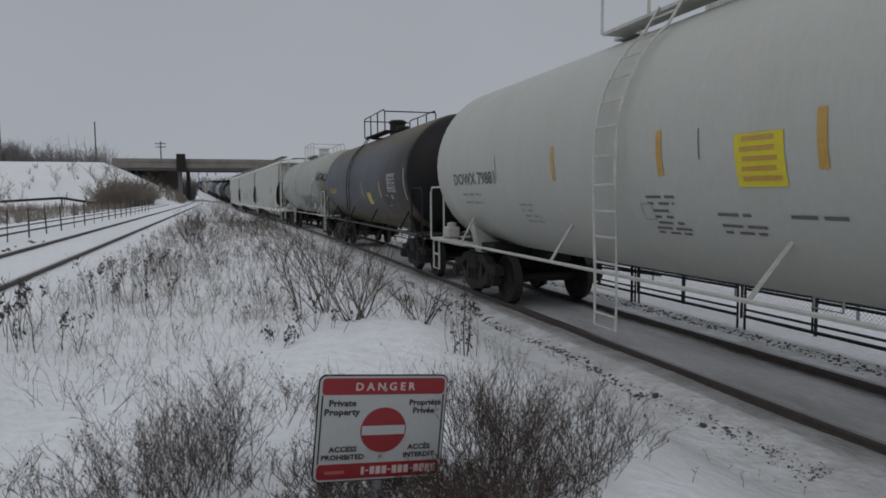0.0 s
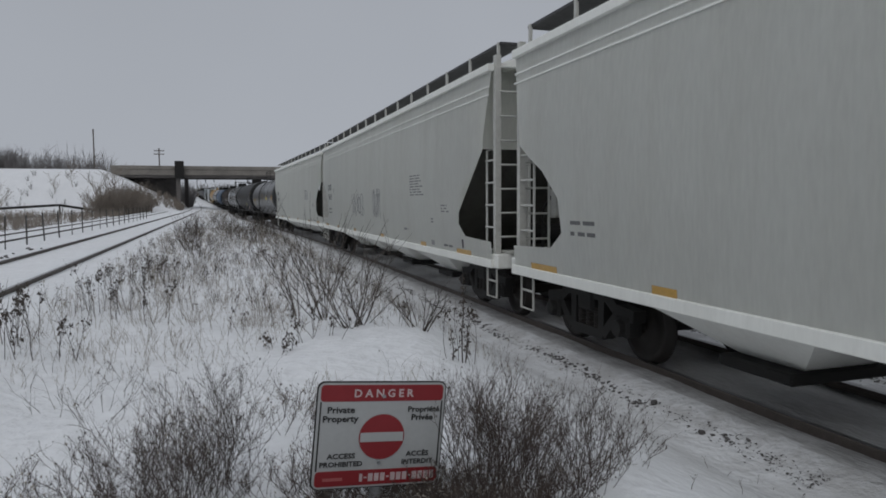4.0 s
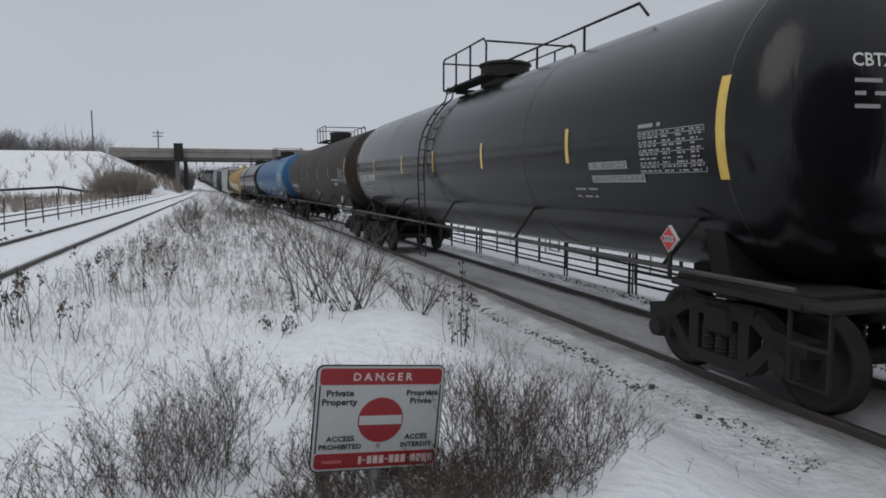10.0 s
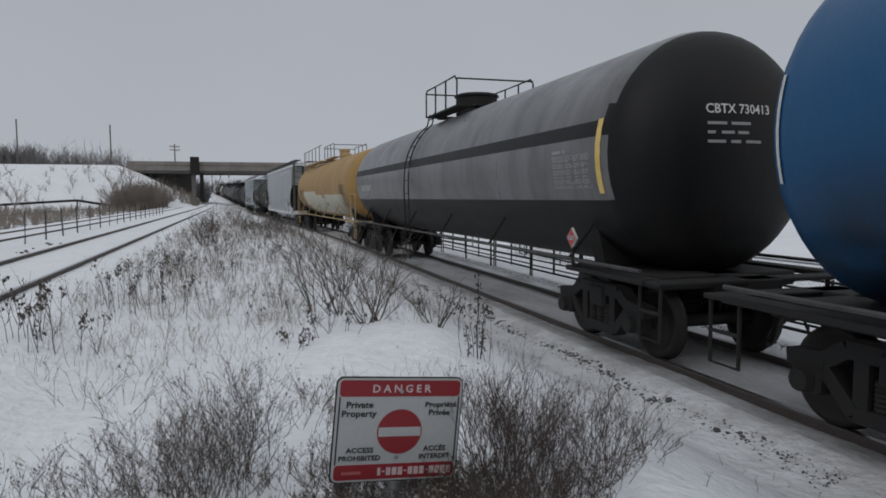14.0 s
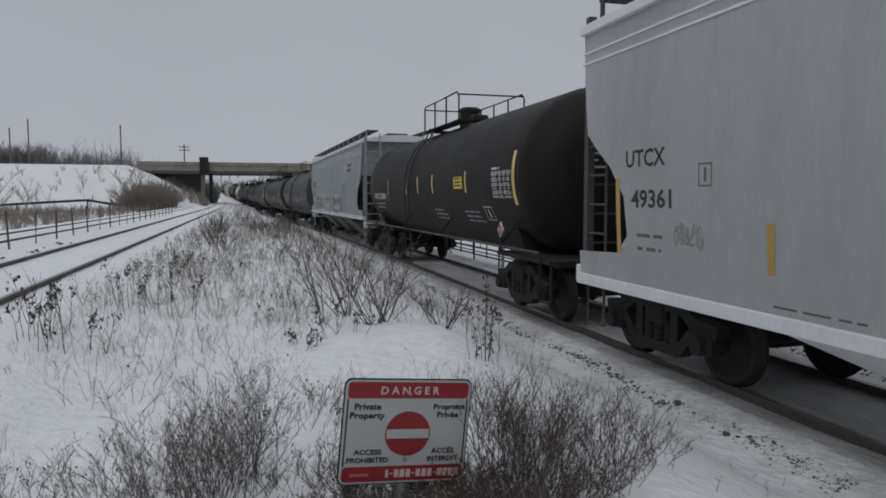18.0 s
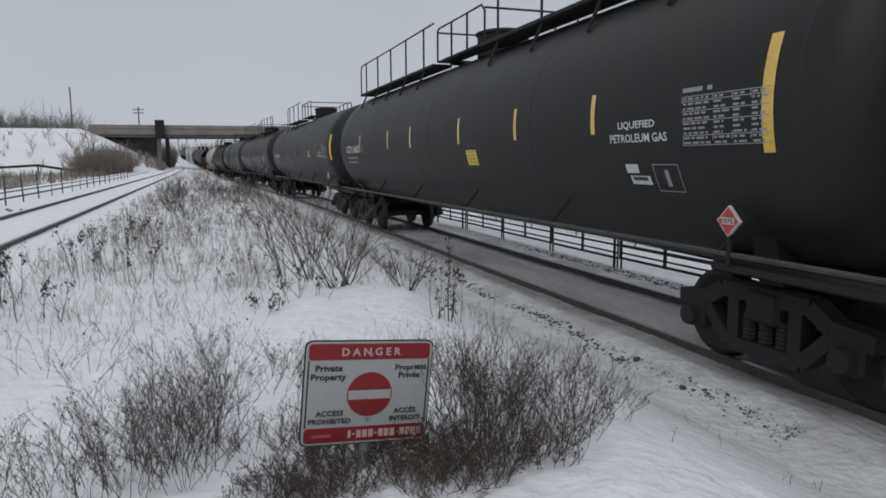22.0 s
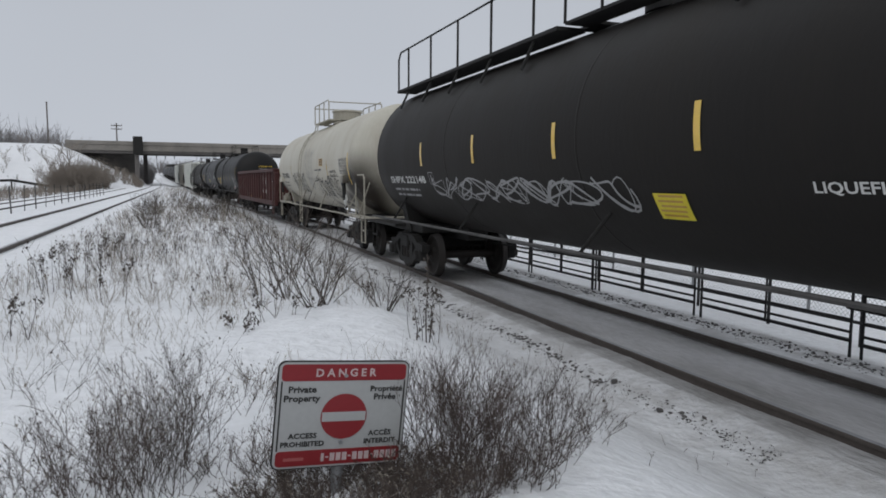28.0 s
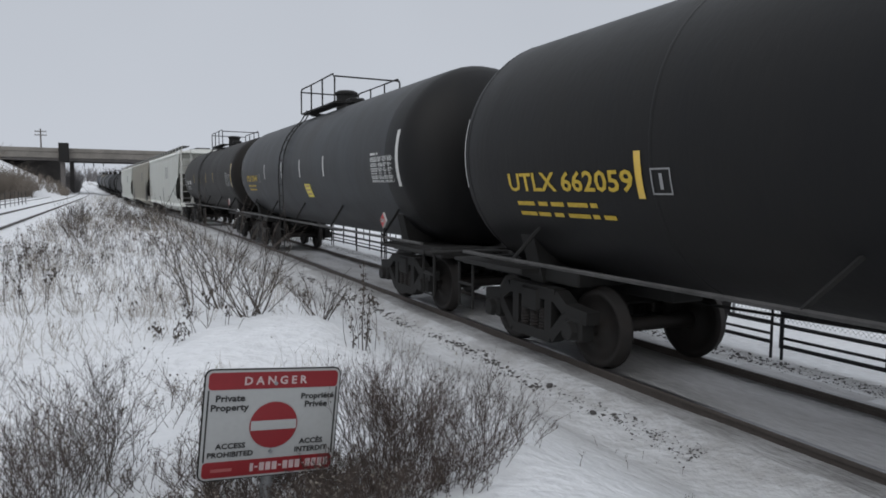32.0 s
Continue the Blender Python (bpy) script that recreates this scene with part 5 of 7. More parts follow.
    for u in (-3.5, 2.4):
        strip(car, mp, u, 0.1, 0.5, 0.03, LETTER_GREY)
    diamond(car, mp, 5.71, -0.6, 0.14, T_WHITE)
    # three pale hoppers
    for i, (rear, L, mark) in enumerate(((65.63, 17.91, ""), (85.97, 20.34, "CRIX 59111"), (105.9, 19.93, "DOWX 69568"))):
        car, mp, E = put(hopper_car("pale grey covered hopper car with curved sides", L, P_HOP, T_WHITE, GRATING, 4.60, 4), rear, L)
        if mark:
            a, b = mark.split()
            fit_words(car, mp, a, -E + 1.63, -E + 2.47, 2.51, 2.74, LETTER_BLACK)
            fit_words(car, mp, b, -E + 1.62, -E + 2.48, 2.13, 2.36, LETTER_BLACK)
            frame_box(car, mp, -E + 3.06, 2.45, 0.2, 0.23, 0.015, LETTER_DARK)
        bars(car, mp, -E + 1.68, 1.74, 2, 0.85, LETTER_DARK, 0.14, 0.05)
        bars(car, mp, E - 4.8, 2.62, 8, 1.15, LETTER_GREY, 0.062, 0.03)
        bars(car, mp, E - 2.47, 1.95, 3, 0.5, LETTER_GREY, 0.06, 0.03)
        bars(car, mp, E - 3.2, 1.66, 2, 0.2, LETTER_GREY, 0.06, 0.03)
        bars(car, mp, E - 5.5, 1.36, 1, 0.5, LETTER_GREY, 0.06, 0.05)
        bars(car, mp, E - 2.4, 1.14, 1, 0.7, LETTER_DARK, 0.06, 0.04)
        for u in (E - 3.9, E - 8.0, -E + 3.6, -E + 7.0):
            card(car, mp, u, 1.09, 0.42, 0.12, AMBER)
        card(car, mp, E - 3.15, 1.17, 0.22, 0.1, LETTER_GREY)
        for u in (E - 1.23, -E + 0.85):
            card(car, mp, u, 1.08, 0.8, 0.13, AMBER)
        card(car, mp, E - 1.25, 1.25, 0.09, 0.16, LETTER_BLACK)
        if i == 1:
            graffiti(car, mp, -2.6, -0.8, 1.6, 2.3, 31, LETTER_GREY, 0.03, 4)
            graffiti(car, mp, 0.6, 1.6, 1.6, 2.4, 33, LETTER_GREY, 0.03, 3)
    # black tanks
    car, mp, half = lpg("glossy black tank car with yellow lettering", 124.16, 18.26, P_BLACK, "TEIX 25004", LETTER_YELLOW, (-4.9, -2.36, 1.1, 4.27), hung=False, dome="manway", zc=2.46, R=1.5)
    card(car, mp, 3.65, 0.3, 0.7, 0.22, CARD_YELLOW, AMBER, 3)
    card(car, mp, half - 1.14, 0.36, 0.95, 0.38, AMBER, LETTER_BLACK, 6)
    bars(car, mp, 1.6, -0.3, 3, 1.2, LETTER_GREY, 0.11, 0.04)
    bars(car, mp, 3.6, -0.3, 3, 1.4, LETTER_GREY, 0.11, 0.04)
    frame_box(car, mp, half - 2.5, -0.35, 0.4, 0.3, 0.02, LETTER_WHITE)
    car, mp, half = lpg("matt black pressure tank car with white lettering", 144.29, 20.13, P_BLACK_B, "SHPX 222161", None, (-5.35, -2.16, 1.28, 3.24, 5.6), num=(2.2, 4.3, 0.09, 0.24), ladder=False, walk_side=0.0)
    card(car, mp, 2.82, -0.37, 0.57, 0.28, CARD_YELLOW, AMBER, 4)
    bars(car, mp, 3.46, -0.28, 1, 0.6, LETTER_GREY, 0.05, 0.04)
    fit_words(car, mp, "LIQUEFIED", 6.35, 7.0, 0.17, 0.26, LETTER_WHITE)
    fit_words(car, mp, "PETROLEUM GAS", 6.2, 7.15, 0.03, 0.12, LETTER_WHITE)
    car, mp, half = lpg("shiny black pressure tank car with white lettering", 164.36, 20.07, P_GLOSS, "CBTX 785599", None, truck=2.0, strips=(-5.95, -2.8, -0.2, 2.61, 5.65), num=(1.38, 3.2, -0.03, 0.17), head_at=-0.25, grab=4.6, walk_side=0.0)
    card(car, mp, 6.58, 0.085, 0.83, 0.09, LETTER_GREY)
    card(car, mp, 6.74, -0.075, 1.1, 0.09, LETTER_GREY)
    fit_words(car, mp, "NON ODORIZED", 6.2, 6.96, 0.055, 0.115, LETTER_BLACK)
    fit_words(car, mp, "LIQUEFIED PETROLEUM GAS", 6.22, 7.26, -0.105, -0.045, LETTER_BLACK)
    bars(car, mp, 5.7, -0.22, 2, 0.7, LETTER_GREY, 0.1, 0.03)
    car, mp, half = lpg("dark brown pressure tank car with pale lettering", 184.82, 20.46, P_BROWN, "SHPX 222208", None, (-5.54, -2.98, -0.65, 2.2, 5.2), AMBER, (1.75, 4.0, -0.28, -0.08), ladder=False, walk_side=0.0)
    card(car, mp, 0.84, -0.53, 0.5, 0.3, AMBER, LETTER_BROWN, 5)
    fit_words(car, mp, "LIQUEFIED PETROLEUM GAS", 5.9, 7.3, 0.0, 0.1, LETTER_WHITE)
    fit_words(car, mp, "NON ODORIZED", 6.2, 7.0, -0.15, -0.06, LETTER_WHITE)

    # blue
    def teal(y, dz, x):
        return 1 if x < 0 and -7.95 < y < -5.6 and dz > -0.75 and dz < 0.95 else 0
    car, mp, half = lpg("bright blue pressure tank car with a paler teal patch", 204.37, 19.55, (P_BLUE, P_TEAL), "SHPX 221229", None, (-5.45, -2.14, 1.3, 4.05, 5.55), AMBER, (2.2, 4.6, -0.06, 0.07), front=0.0, data=(2.24, 1.1, 0.06, 0.58), panel=LETTER_WHITE, ladder=False, zones=teal)
    fit_words(car, mp, "NON ODORIZED", 5.68, 6.42, 0.56, 0.66, LETTER_WHITE)
    fit_words(car, mp, "LIQUEFIED", 5.68, 6.22, 0.39, 0.49, LETTER_WHITE)
    fit_words(car, mp, "PETROLEUM GAS", 5.68, 6.66, 0.21, 0.31, LETTER_WHITE)
    card(car, mp, 1.95, -0.43, 0.5, 0.26, CARD_YELLOW, AMBER, 4)
    card(car, mp, 5.9, -0.47, 0.36, 0.32, LETTER_BLACK)
    frame_box(car, mp, 5.9, -0.47, 0.38, 0.34, 0.012, LETTER_WHITE)

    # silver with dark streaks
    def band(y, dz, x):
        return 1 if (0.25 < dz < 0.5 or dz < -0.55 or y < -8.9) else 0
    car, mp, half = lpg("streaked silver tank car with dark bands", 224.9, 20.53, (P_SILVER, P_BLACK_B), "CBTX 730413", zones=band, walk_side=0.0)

    # tan
    def pale(y, dz, x):
        u, v = -y, dz - 0.0
        top = -0.18 if u < -0.7 else -0.36 if u < 1.2 else -0.62 if u < 2.4 else -0.38 if u < 3.5 else -0.46
        return 1 if x < 0 and -1.35 < v < top and -5.6 < u < 7.0 else 0
    car, mp, half = put(tank_car("tan tank car with pale primer low on its side", 20.52, (P_TAN, P_PATCH), trim=T_TAN, rails=GREY_IRON, dome="manway", zones=pale, walk_side=7.6, ladder=False), 245.42, 20.52)
    fit_words(car, mp, "GATX 93332", -half + 1.5, -half + 3.2, 0.12, 0.32, LETTER_BROWN)
    bars(car, mp, -half + 1.6, -0.05, 3, 1.4, LETTER_BROWN, 0.11, 0.04)
    bars(car, mp, -0.6, 0.32, 4, 0.45, LETTER_BROWN, 0.09, 0.04)
    for u in (-5.9, -3.6, -1.2, 0.35, 3.57, 6.0):
        strip(car, mp, u, 0.04, 0.5, 0.085)
    card(car, mp, 1.66, 0.0, 0.7, 0.3, T_TAN, LETTER_BLACK, 5)
    graffiti(car, mp, 2.0, 2.5, -0.55, -0.42, 40, LETTER_BLACK, 0.02, 4)
    table(car, mp, half - 2.4, half - 1.4, 0.0, 0.42, LETTER_BROWN)
    # grey hopper
    L = 19.89
    car, mp, E = put(hopper_car("grey covered hopper car with scattered scrawls", L, P_HOP_B, FENCE_GREY, GRATING, 4.58, 3, cut_k=0.7, over=0.75), 265.31, L)
    fit_words(car, mp, "UTCX", -7.94, -7.17, 2.41, 2.61, LETTER_BLACK)
    fit_words(car, mp, "49361", -7.83, -7.06, 1.95, 2.16, LETTER_BLACK)
    frame_box(car, mp, -6.52, 2.29, 0.2, 0.23, 0.015, LETTER_DARK)
    bars(car, mp, -7.73, 1.62, 2, 0.65, LETTER_DARK, 0.15, 0.04)
    for u in (-8.12, 7.55):
        strip(car, mp, u, 1.4, 2.3, 0.09, AMBER)
    for u in (-5.66, -1.2, 3.2):
        strip(car, mp, u, 1.4, 1.84, 0.085, AMBER)
    card(car, mp, 7.28, 1.62, 0.46, 0.3, LETTER_BLACK)
    frame_box(car, mp, 7.28, 1.62, 0.48, 0.32, 0.012, LETTER_WHITE)
    for a, b, c, d, sd in ((-7.0, -6.56, 1.55, 1.8, 41), (4.65, 5.24, 1.72, 1.97, 43), (6.1, 6.9, 1.4, 2.0, 45), (2.0, 2.6, 1.5, 1.9, 46)):
        graffiti(car, mp, a, b, c, d, sd, LETTER_GREY, 0.02, 4)
    bars(car, mp, -5.65, 1.12, 1, 1.2, LETTER_DARK, 0.05, 0.02)
    # dark tank
    car, mp, half = lpg("brown-black tank car with yellow strips", 282.03, 16.72, P_UMBER, "GATX 59398", None, (-3.72, -1.3, 0.05, 1.5, 4.06), num=(1.35, 3.25, -0.02, 0.19), front=0.85, data=(1.9, 0.95, 0.03, 0.5), panel=LETTER_WHITE, un="1993", dome="manway", zc=2.46, R=1.5)
    card(car, mp, 3.55, 0.35, 0.6, 0.25, CARD_YELLOW, LETTER_BLACK, 3)
    bars(car, mp, 1.2, -0.3, 3, 1.0, LETTER_GREY, 0.11, 0.04)
    bars(car, mp, 3.6, -0.3, 3, 1.2, LETTER_GREY, 0.11, 0.04)
    frame_box(car, mp, half - 2.4, -0.3, 0.45, 0.3, 0.02, LETTER_WHITE)
    # blue-grey hopper with big lettering
    L = 17.71
    car, mp, E = put(hopper_car("blue-grey covered hopper car with block spray letters", L, P_HOP_C, GALV, GRATING, 4.60, 3, 1.3, P_DUST, 0.6, 0.36, 1.8), 299.74, L)
    fit_words(car, mp, "CMO", -7.08, -6.1, 2.68, 3.06, LETTER_BLACK)
    fit_words(car, mp, "10152", -7.02, -6.1, 2.12, 2.48, LETTER_BLACK)
    frame_box(car, mp, -5.35, 2.72, 0.2, 0.26, 0.015, LETTER_DARK)
    bars(car, mp, -6.95, 1.78, 2, 0.8, LETTER_DARK, 0.1, 0.05)
    block_letters(car, mp, -5.8, -3.1, 1.36, 2.32, 51, LETTER_DARK, LETTER_WHITE, 4)
    block_letters(car, mp, -2.9, 0.1, 1.3, 2.3, 53, LETTER_DARK, LETTER_WHITE, 5)
    block_letters(car, mp, 0.45, 3.4, 1.24, 2.25, 55, LETTER_DARK, LETTER_WHITE, 4)
    graffiti(car, mp, 1.0, 2.6, 1.5, 1.75, 57, LETTER_WHITE, 0.035, 6)
    graffiti(car, mp, -2.6, -0.2, 1.5, 2.0, 58, LETTER_WHITE, 0.03, 6)
    card(car, mp, 4.6, 3.3, 0.5, 0.6, LETTER_WHITE, LETTER_BLACK, 4, "railway_emblem")
    bars(car, mp, 5.1, 3.4, 2, 1.2, LETTER_BLACK, 0.2, 0.12)
    for u in (-4.6, -1.9, 0.68, 4.2):
        card(car, mp, u, 1.44, 0.42, 0.12, AMBER)
    # slate tank
    car, mp, half = lpg("slate grey tank car with a yellow card", 316.63, 16.89, P_GREYT, "UTLX 803176", LETTER_YELLOW, (-3.6, -1.26, 0.7, 3.0), num=(1.8, 3.75, 0.05, 0.22), data=(2.9, 1.9, -0.26, 0.32), panel=LETTER_GREY, dome="manway", zc=2.45, R=1.63, lift=0.16, hung=False)
    card(car, mp, 1.4, -0.22, 0.42, 0.32, CARD_YELLOW, AMBER, 4)
    card(car, mp, 2.98, -0.21, 0.5, 0.2, LETTER_BLACK, LETTER_WHITE, 3)
    frame_box(car, mp, 4.03, -0.27, 0.3, 0.32, 0.015, LETTER_WHITE)
    # dark pressure tanks
    car, mp, half = lpg("charcoal pressure tank car with a long top walkway", 337.5, 20.87, P_CHAR, "CGTX 64625", None, (-6.12, -3.07, -1.18, 1.76, 4.04, 6.1), num=(1.55, 3.4, 0.1, 0.31), zc=2.52, R=1.64, lift=0.09, front=0.93, walk_side=7.1, walk_front=7.9, ladder=False)
    fit_words(car, mp, "LIQUEFIED", 6.6, 7.23, 0.16, 0.25, LETTER_WHITE)
    fit_words(car, mp, "PETROLEUM GAS", 6.44, 7.41, 0.03, 0.12, LETTER_WHITE)
    card(car, mp, 2.28, -0.1, 0.46, 0.26, CARD_YELLOW, AMBER, 4)
    card(car, mp, 6.75, -0.25, 0.22, 0.1, LETTER_WHITE)
    card(car, mp, 6.85, -0.38, 0.34, 0.1, LETTER_WHITE, LETTER_BLACK, 1)
    frame_box(car, mp, 7.3, -0.35, 0.4, 0.3, 0.01, LETTER_GREY)
    car, mp, half = lpg("dark grey pressure tank car with a long top walkway", 357.72, 20.22, P_CHAR, "CGTX 64874", None, (-5.63, -2.5, 0.23, 3.2, 5.9), num=(1.65, 3.55, 0.08, 0.28), zc=2.53, R=1.63, lift=0.08, front=0.4, walk_side=4.6, ladder=False)
    fit_words(car, mp, "LIQUEFIED", 6.5, 7.1, 0.16, 0.25, LETTER_WHITE)
    fit_words(car, mp, "PETROLEUM GAS", 6.3, 7.3, 0.03, 0.12, LETTER_WHITE)
    card(car, mp, 4.3, 0.2, 0.5, 0.28, AMBER, LETTER_BLACK, 4)
    car, mp, half = lpg("dark grey pressure tank car with pale scrawled letters", 377.07, 19.35, P_CHAR, "CGTX 65150", None, (-1.26, 1.34, 5.0), AMBER, (1.3, 3.45, 0.08, 0.28), data=(2.22, 1.15, -0.03, 0.48), walk_side=7.7, walk_front=6.5, ladder=False)
    fit_words(car, mp, "NON ODORIZED", 5.56, 6.56, 0.08, 0.19, LETTER_WHITE)
    fit_words(car, mp, "LIQUIFIED", 5.8, 6.42, -0.06, 0.05, LETTER_WHITE)
    fit_words(car, mp, "PETROLEUM GAS", 5.55, 6.65, -0.2, -0.09, LETTER_WHITE)
    graffiti(car, mp, -5.1, -2.4, -0.5, 0.3, 61, LETTER_GREY, 0.04, 4)
    graffiti(car, mp, 1.3, 4.2, -0.85, 0.3, 63, LETTER_GREY, 0.035, 5)
    card(car, mp, 1.0, 0.13, 0.42, 0.26, AMBER)
    frame_box(car, mp, 6.46, -0.38, 0.3, 0.32, 0.012, LETTER_WHITE)
    car, mp, half = lpg("grey tank car with worn stencils", 397.02, 19.95, P_GREYT, "SHPX 221604", None, (-5.4, -2.6, 0.2, 2.8, 5.6), walk_side=0.0)
    car, mp, half = lpg("brown-black pressure tank car with pale scrawls", 416.98, 19.96, P_UMBER, "SHPX 222148", None, (-5.46, -3.0, -0.5, 2.0, 5.3), num=(1.45, 3.7, -0.2, -0.05), walk_side=7.2, walk_front=6.0, ladder=False)
    graffiti(car, mp, -5.0, 0.8, -0.5, -0.1, 71, LETTER_GREY, 0.035, 10)
    fit_words(car, mp, "LIQUEFIED PETROLEUM GAS", 3.14, 5.2, -0.25, -0.14, LETTER_WHITE)
    fit_words(car, mp, "NON ODORIZED", 3.7, 4.6, -0.42, -0.31, LETTER_WHITE)
    card(car, mp, 1.48, -0.42, 0.48, 0.3, CARD_YELLOW, AMBER, 5)
    # cream tank
    L = 16.56
    car, mp, half = put(tank_car("cream tank car with rusty ends and dark spray paint", L, P_CREAM, trim=T_CREAM, dome="pressure", saddle=T_CREAM, over=0.65, head_mark="TILX 201022", head_ink=LETTER_BLACK, head_at=-0.35), 433.54, L)
    fit_words(car, mp, "TILX 201022", -6.15, -4.3, -0.05, 0.16, LETTER_BLACK)
    bars(car, mp, -6.1, -0.27, 2, 1.6, LETTER_DARK, 0.15, 0.05)
    graffiti(car, mp, -3.3, -0.7, -0.7, 0.15, 81, LETTER_BLACK, 0.03, 5, 1)
    graffiti(car, mp, 1.4, 5.1, -0.9, 0.0, 83, LETTER_BLACK, 0.034, 6, 1)
    graffiti(car, mp, -0.2, 1.2, -0.5, 1.0, 85, LETTER_GREY, 0.03, 2)
    card(car, mp, 2.8, 0.45, 0.6, 0.24, AMBER, LETTER_BLACK, 4)
    bars(car, mp, 1.6, 0.18, 1, 1.6, LETTER_DARK, 0.05, 0.05)
    fit_words(car, mp, "CARBON DIOXIDE", 4.13, 4.98, 0.08, 0.17, LETTER_BLACK)
    fit_words(car, mp, "REFRIGERATED LIQUID", 4.03, 5.1, -0.05, 0.04, LETTER_BLACK)
    table(car, mp, 5.5, 6.47, 0.05, 0.48, LETTER_DARK)
    card(car, mp, 5.31, -0.3, 0.26, 0.22, LETTER_BLACK)
    frame_box(car, mp, -6.9, 0.2, 0.02, 0.02, 0.005, LETTER_DARK, bars_in=False)
    for u in (-3.5, 3.73):
        strip(car, mp, u, 0.03, 0.47, 0.085)
    strip(car, mp, 6.6, -0.27, 0.63, 0.11)
    strip(car, mp, -7.0, -0.26, 0.63, 0.11)
    diamond(car, mp, 6.07, -0.6, 0.17, T_WHITE)
    for u in (5.98, -6.35):
        box_ob = part("gauge_box", boxed(-1.60, -1.44, -u - 0.22, -u + 0.22, 1.98, 2.2, bevel=0.012), P_CREAM, car, "cream steel gauge box")
        for dy in (-0.1, 0.06):
            part("pipe", tubes([[(-1.52, -u + dy, 1.98), (-1.5, -u + dy, 1.5)]], 0.035, 8), BLACK_IRON, box_ob)
    # gondola
    L = 16.37
    car, mp, E = put(gondola_car("oxide red steel gondola car with snow on its rim", L, P_OXIDE, GRATING), 449.91, L)
    card(car, mp, -5.43, 1.8, 0.3, 0.2, LETTER_WHITE, P_OXIDE, 1, "railway_mark")
    fit_words(car, mp, "13", -5.2, -5.0, 1.7, 1.93, LETTER_WHITE)
    fit_words(car, mp, "7783", -4.67, -4.05, 1.66, 1.92, LETTER_WHITE)
    bars(car, mp, -5.6, 1.52, 2, 0.32, LETTER_GREY, 0.17, 0.05)
    bars(car, mp, -4.4, 1.42, 2, 0.3, LETTER_GREY, 0.17, 0.05)
    bars(car, mp, -3.63, 1.88, 2, 0.5, LETTER_GREY, 0.065, 0.025)
    # the railway's mark as two plain strokes
    stroke(car, mp, ((3.84, 2.27), (3.45, 2.28), (3.33, 2.22), (3.28, 2.1), (3.28, 1.9), (3.33, 1.79), (3.45, 1.73), (3.84, 1.73)), 0.1, LETTER_WHITE)
    stroke(car, mp, ((4.0, 1.74), (4.08, 1.78), (4.3, 2.2), (4.38, 2.27), (4.46, 2.2), (4.78, 1.66)), 0.1, LETTER_WHITE)
    bars(car, mp, 3.17, 1.36, 1, 1.6, LETTER_WHITE, 0.2, 0.17)
    frame_box(car, mp, 5.5, 1.58, 0.36, 0.33, 0.03, LETTER_WHITE)
    bars(car, mp, 6.2, 1.9, 1, 0.35, LETTER_WHITE, 0.1, 0.1)
    strip(car, mp, -6.47, 1.32, 1.83, 0.08)
    for u in (-6.26, -4.3, -1.9, 0.6, 2.4, 4.6, 6.7):
        card(car, mp, u, 0.93 if abs(u) > 9 else 1.09, 0.42, 0.13, AMBER)
    # rear part
    car, mp, half = lpg("black tank car with yellow number and strips", 465.31, 15.4, P_BLACK_B, "UTLX 662059", LETTER_YELLOW, truck=1.85, strips=(-3.52, -1.1, 0.9, 3.0), strip_v=-0.14, data=(2.9, 1.5, -0.4, 0.1), panel=LETTER_GREY, dome="manway", head_at=0.48, over=0.35, zc=2.52, R=1.57, num=(1.6, 3.75, -0.08, 0.14))
    frame_box(car, mp, half - 3.0, -0.55, 0.4, 0.3, 0.02, LETTER_WHITE)
    car, mp, half = lpg("slate grey tank car with a black end and a yellow card", 483.03, 17.72, (P_GREYT, P_BLACK_B), "UTLX 203441", LETTER_YELLOW, (-3.4, -1.1, 0.9, 3.0), LETTER_WHITE, panel=LETTER_WHITE, dome="manway", zones=lambda y, dz, x: 1 if y < -6.9 else 0)
    card(car, mp, 1.4, -0.2, 0.5, 0.34, CARD_YELLOW, AMBER, 3)
    lpg("dark umber tank car", 501.05, 18.02, P_UMBER, "UTLX 64188", None, (-3.4, -1.1, 0.9, 3.0), dome="manway")
    rear = 501.05
    for L, paint, lab in ((18.8, P_HOP, "white covered hopper car"), (18.8, P_CREAM, "cream covered hopper car with faded stripe"), (18.8, P_HOP, "white covered hopper car")):
        rear += L
        car, mp, E = put(hopper_car(lab, L, paint, T_WHITE, GRATING, 4.58, 3), rear, L)
        data_panel(car, mp, E - 6, 3.1, 1.6, 0.8, LETTER_GREY, 6)
    for L, paint, lab in ((17.5, P_CHAR, "dark tank car far down the line"), (17.5, P_BLACK_B, "black tank car far down the line"), (17.5, P_GREYT, "grey tank car far down the line"), (17.5, P_CHAR, "dark tank car far down the line"), (17.5, P_SLATE, "slate tank car far down the line"), (17.5, P_BLACK_B, "black tank car far down the line")):
        rear += L
        put(tank_car(lab, L, paint, dome="manway"), rear, L)


build_train()


def travelled(t):
    """Metres that the train has come since the start."""
    q = t / 32.0
    return 438.835 * q + 45.477 * q * q - 27.918 * q ** 3


def car_pose(centre, t):
    y = centre - travelled(t)
    slope = (bend(y + 5) - bend(y - 5)) / 10
    climb = (rise(y + 5) - rise(y - 5)) / 10
    return pose(TRACK + bend(y), y, rise(y), math.degrees(math.atan(climb)), 0, -math.degrees(math.atan(slope)))


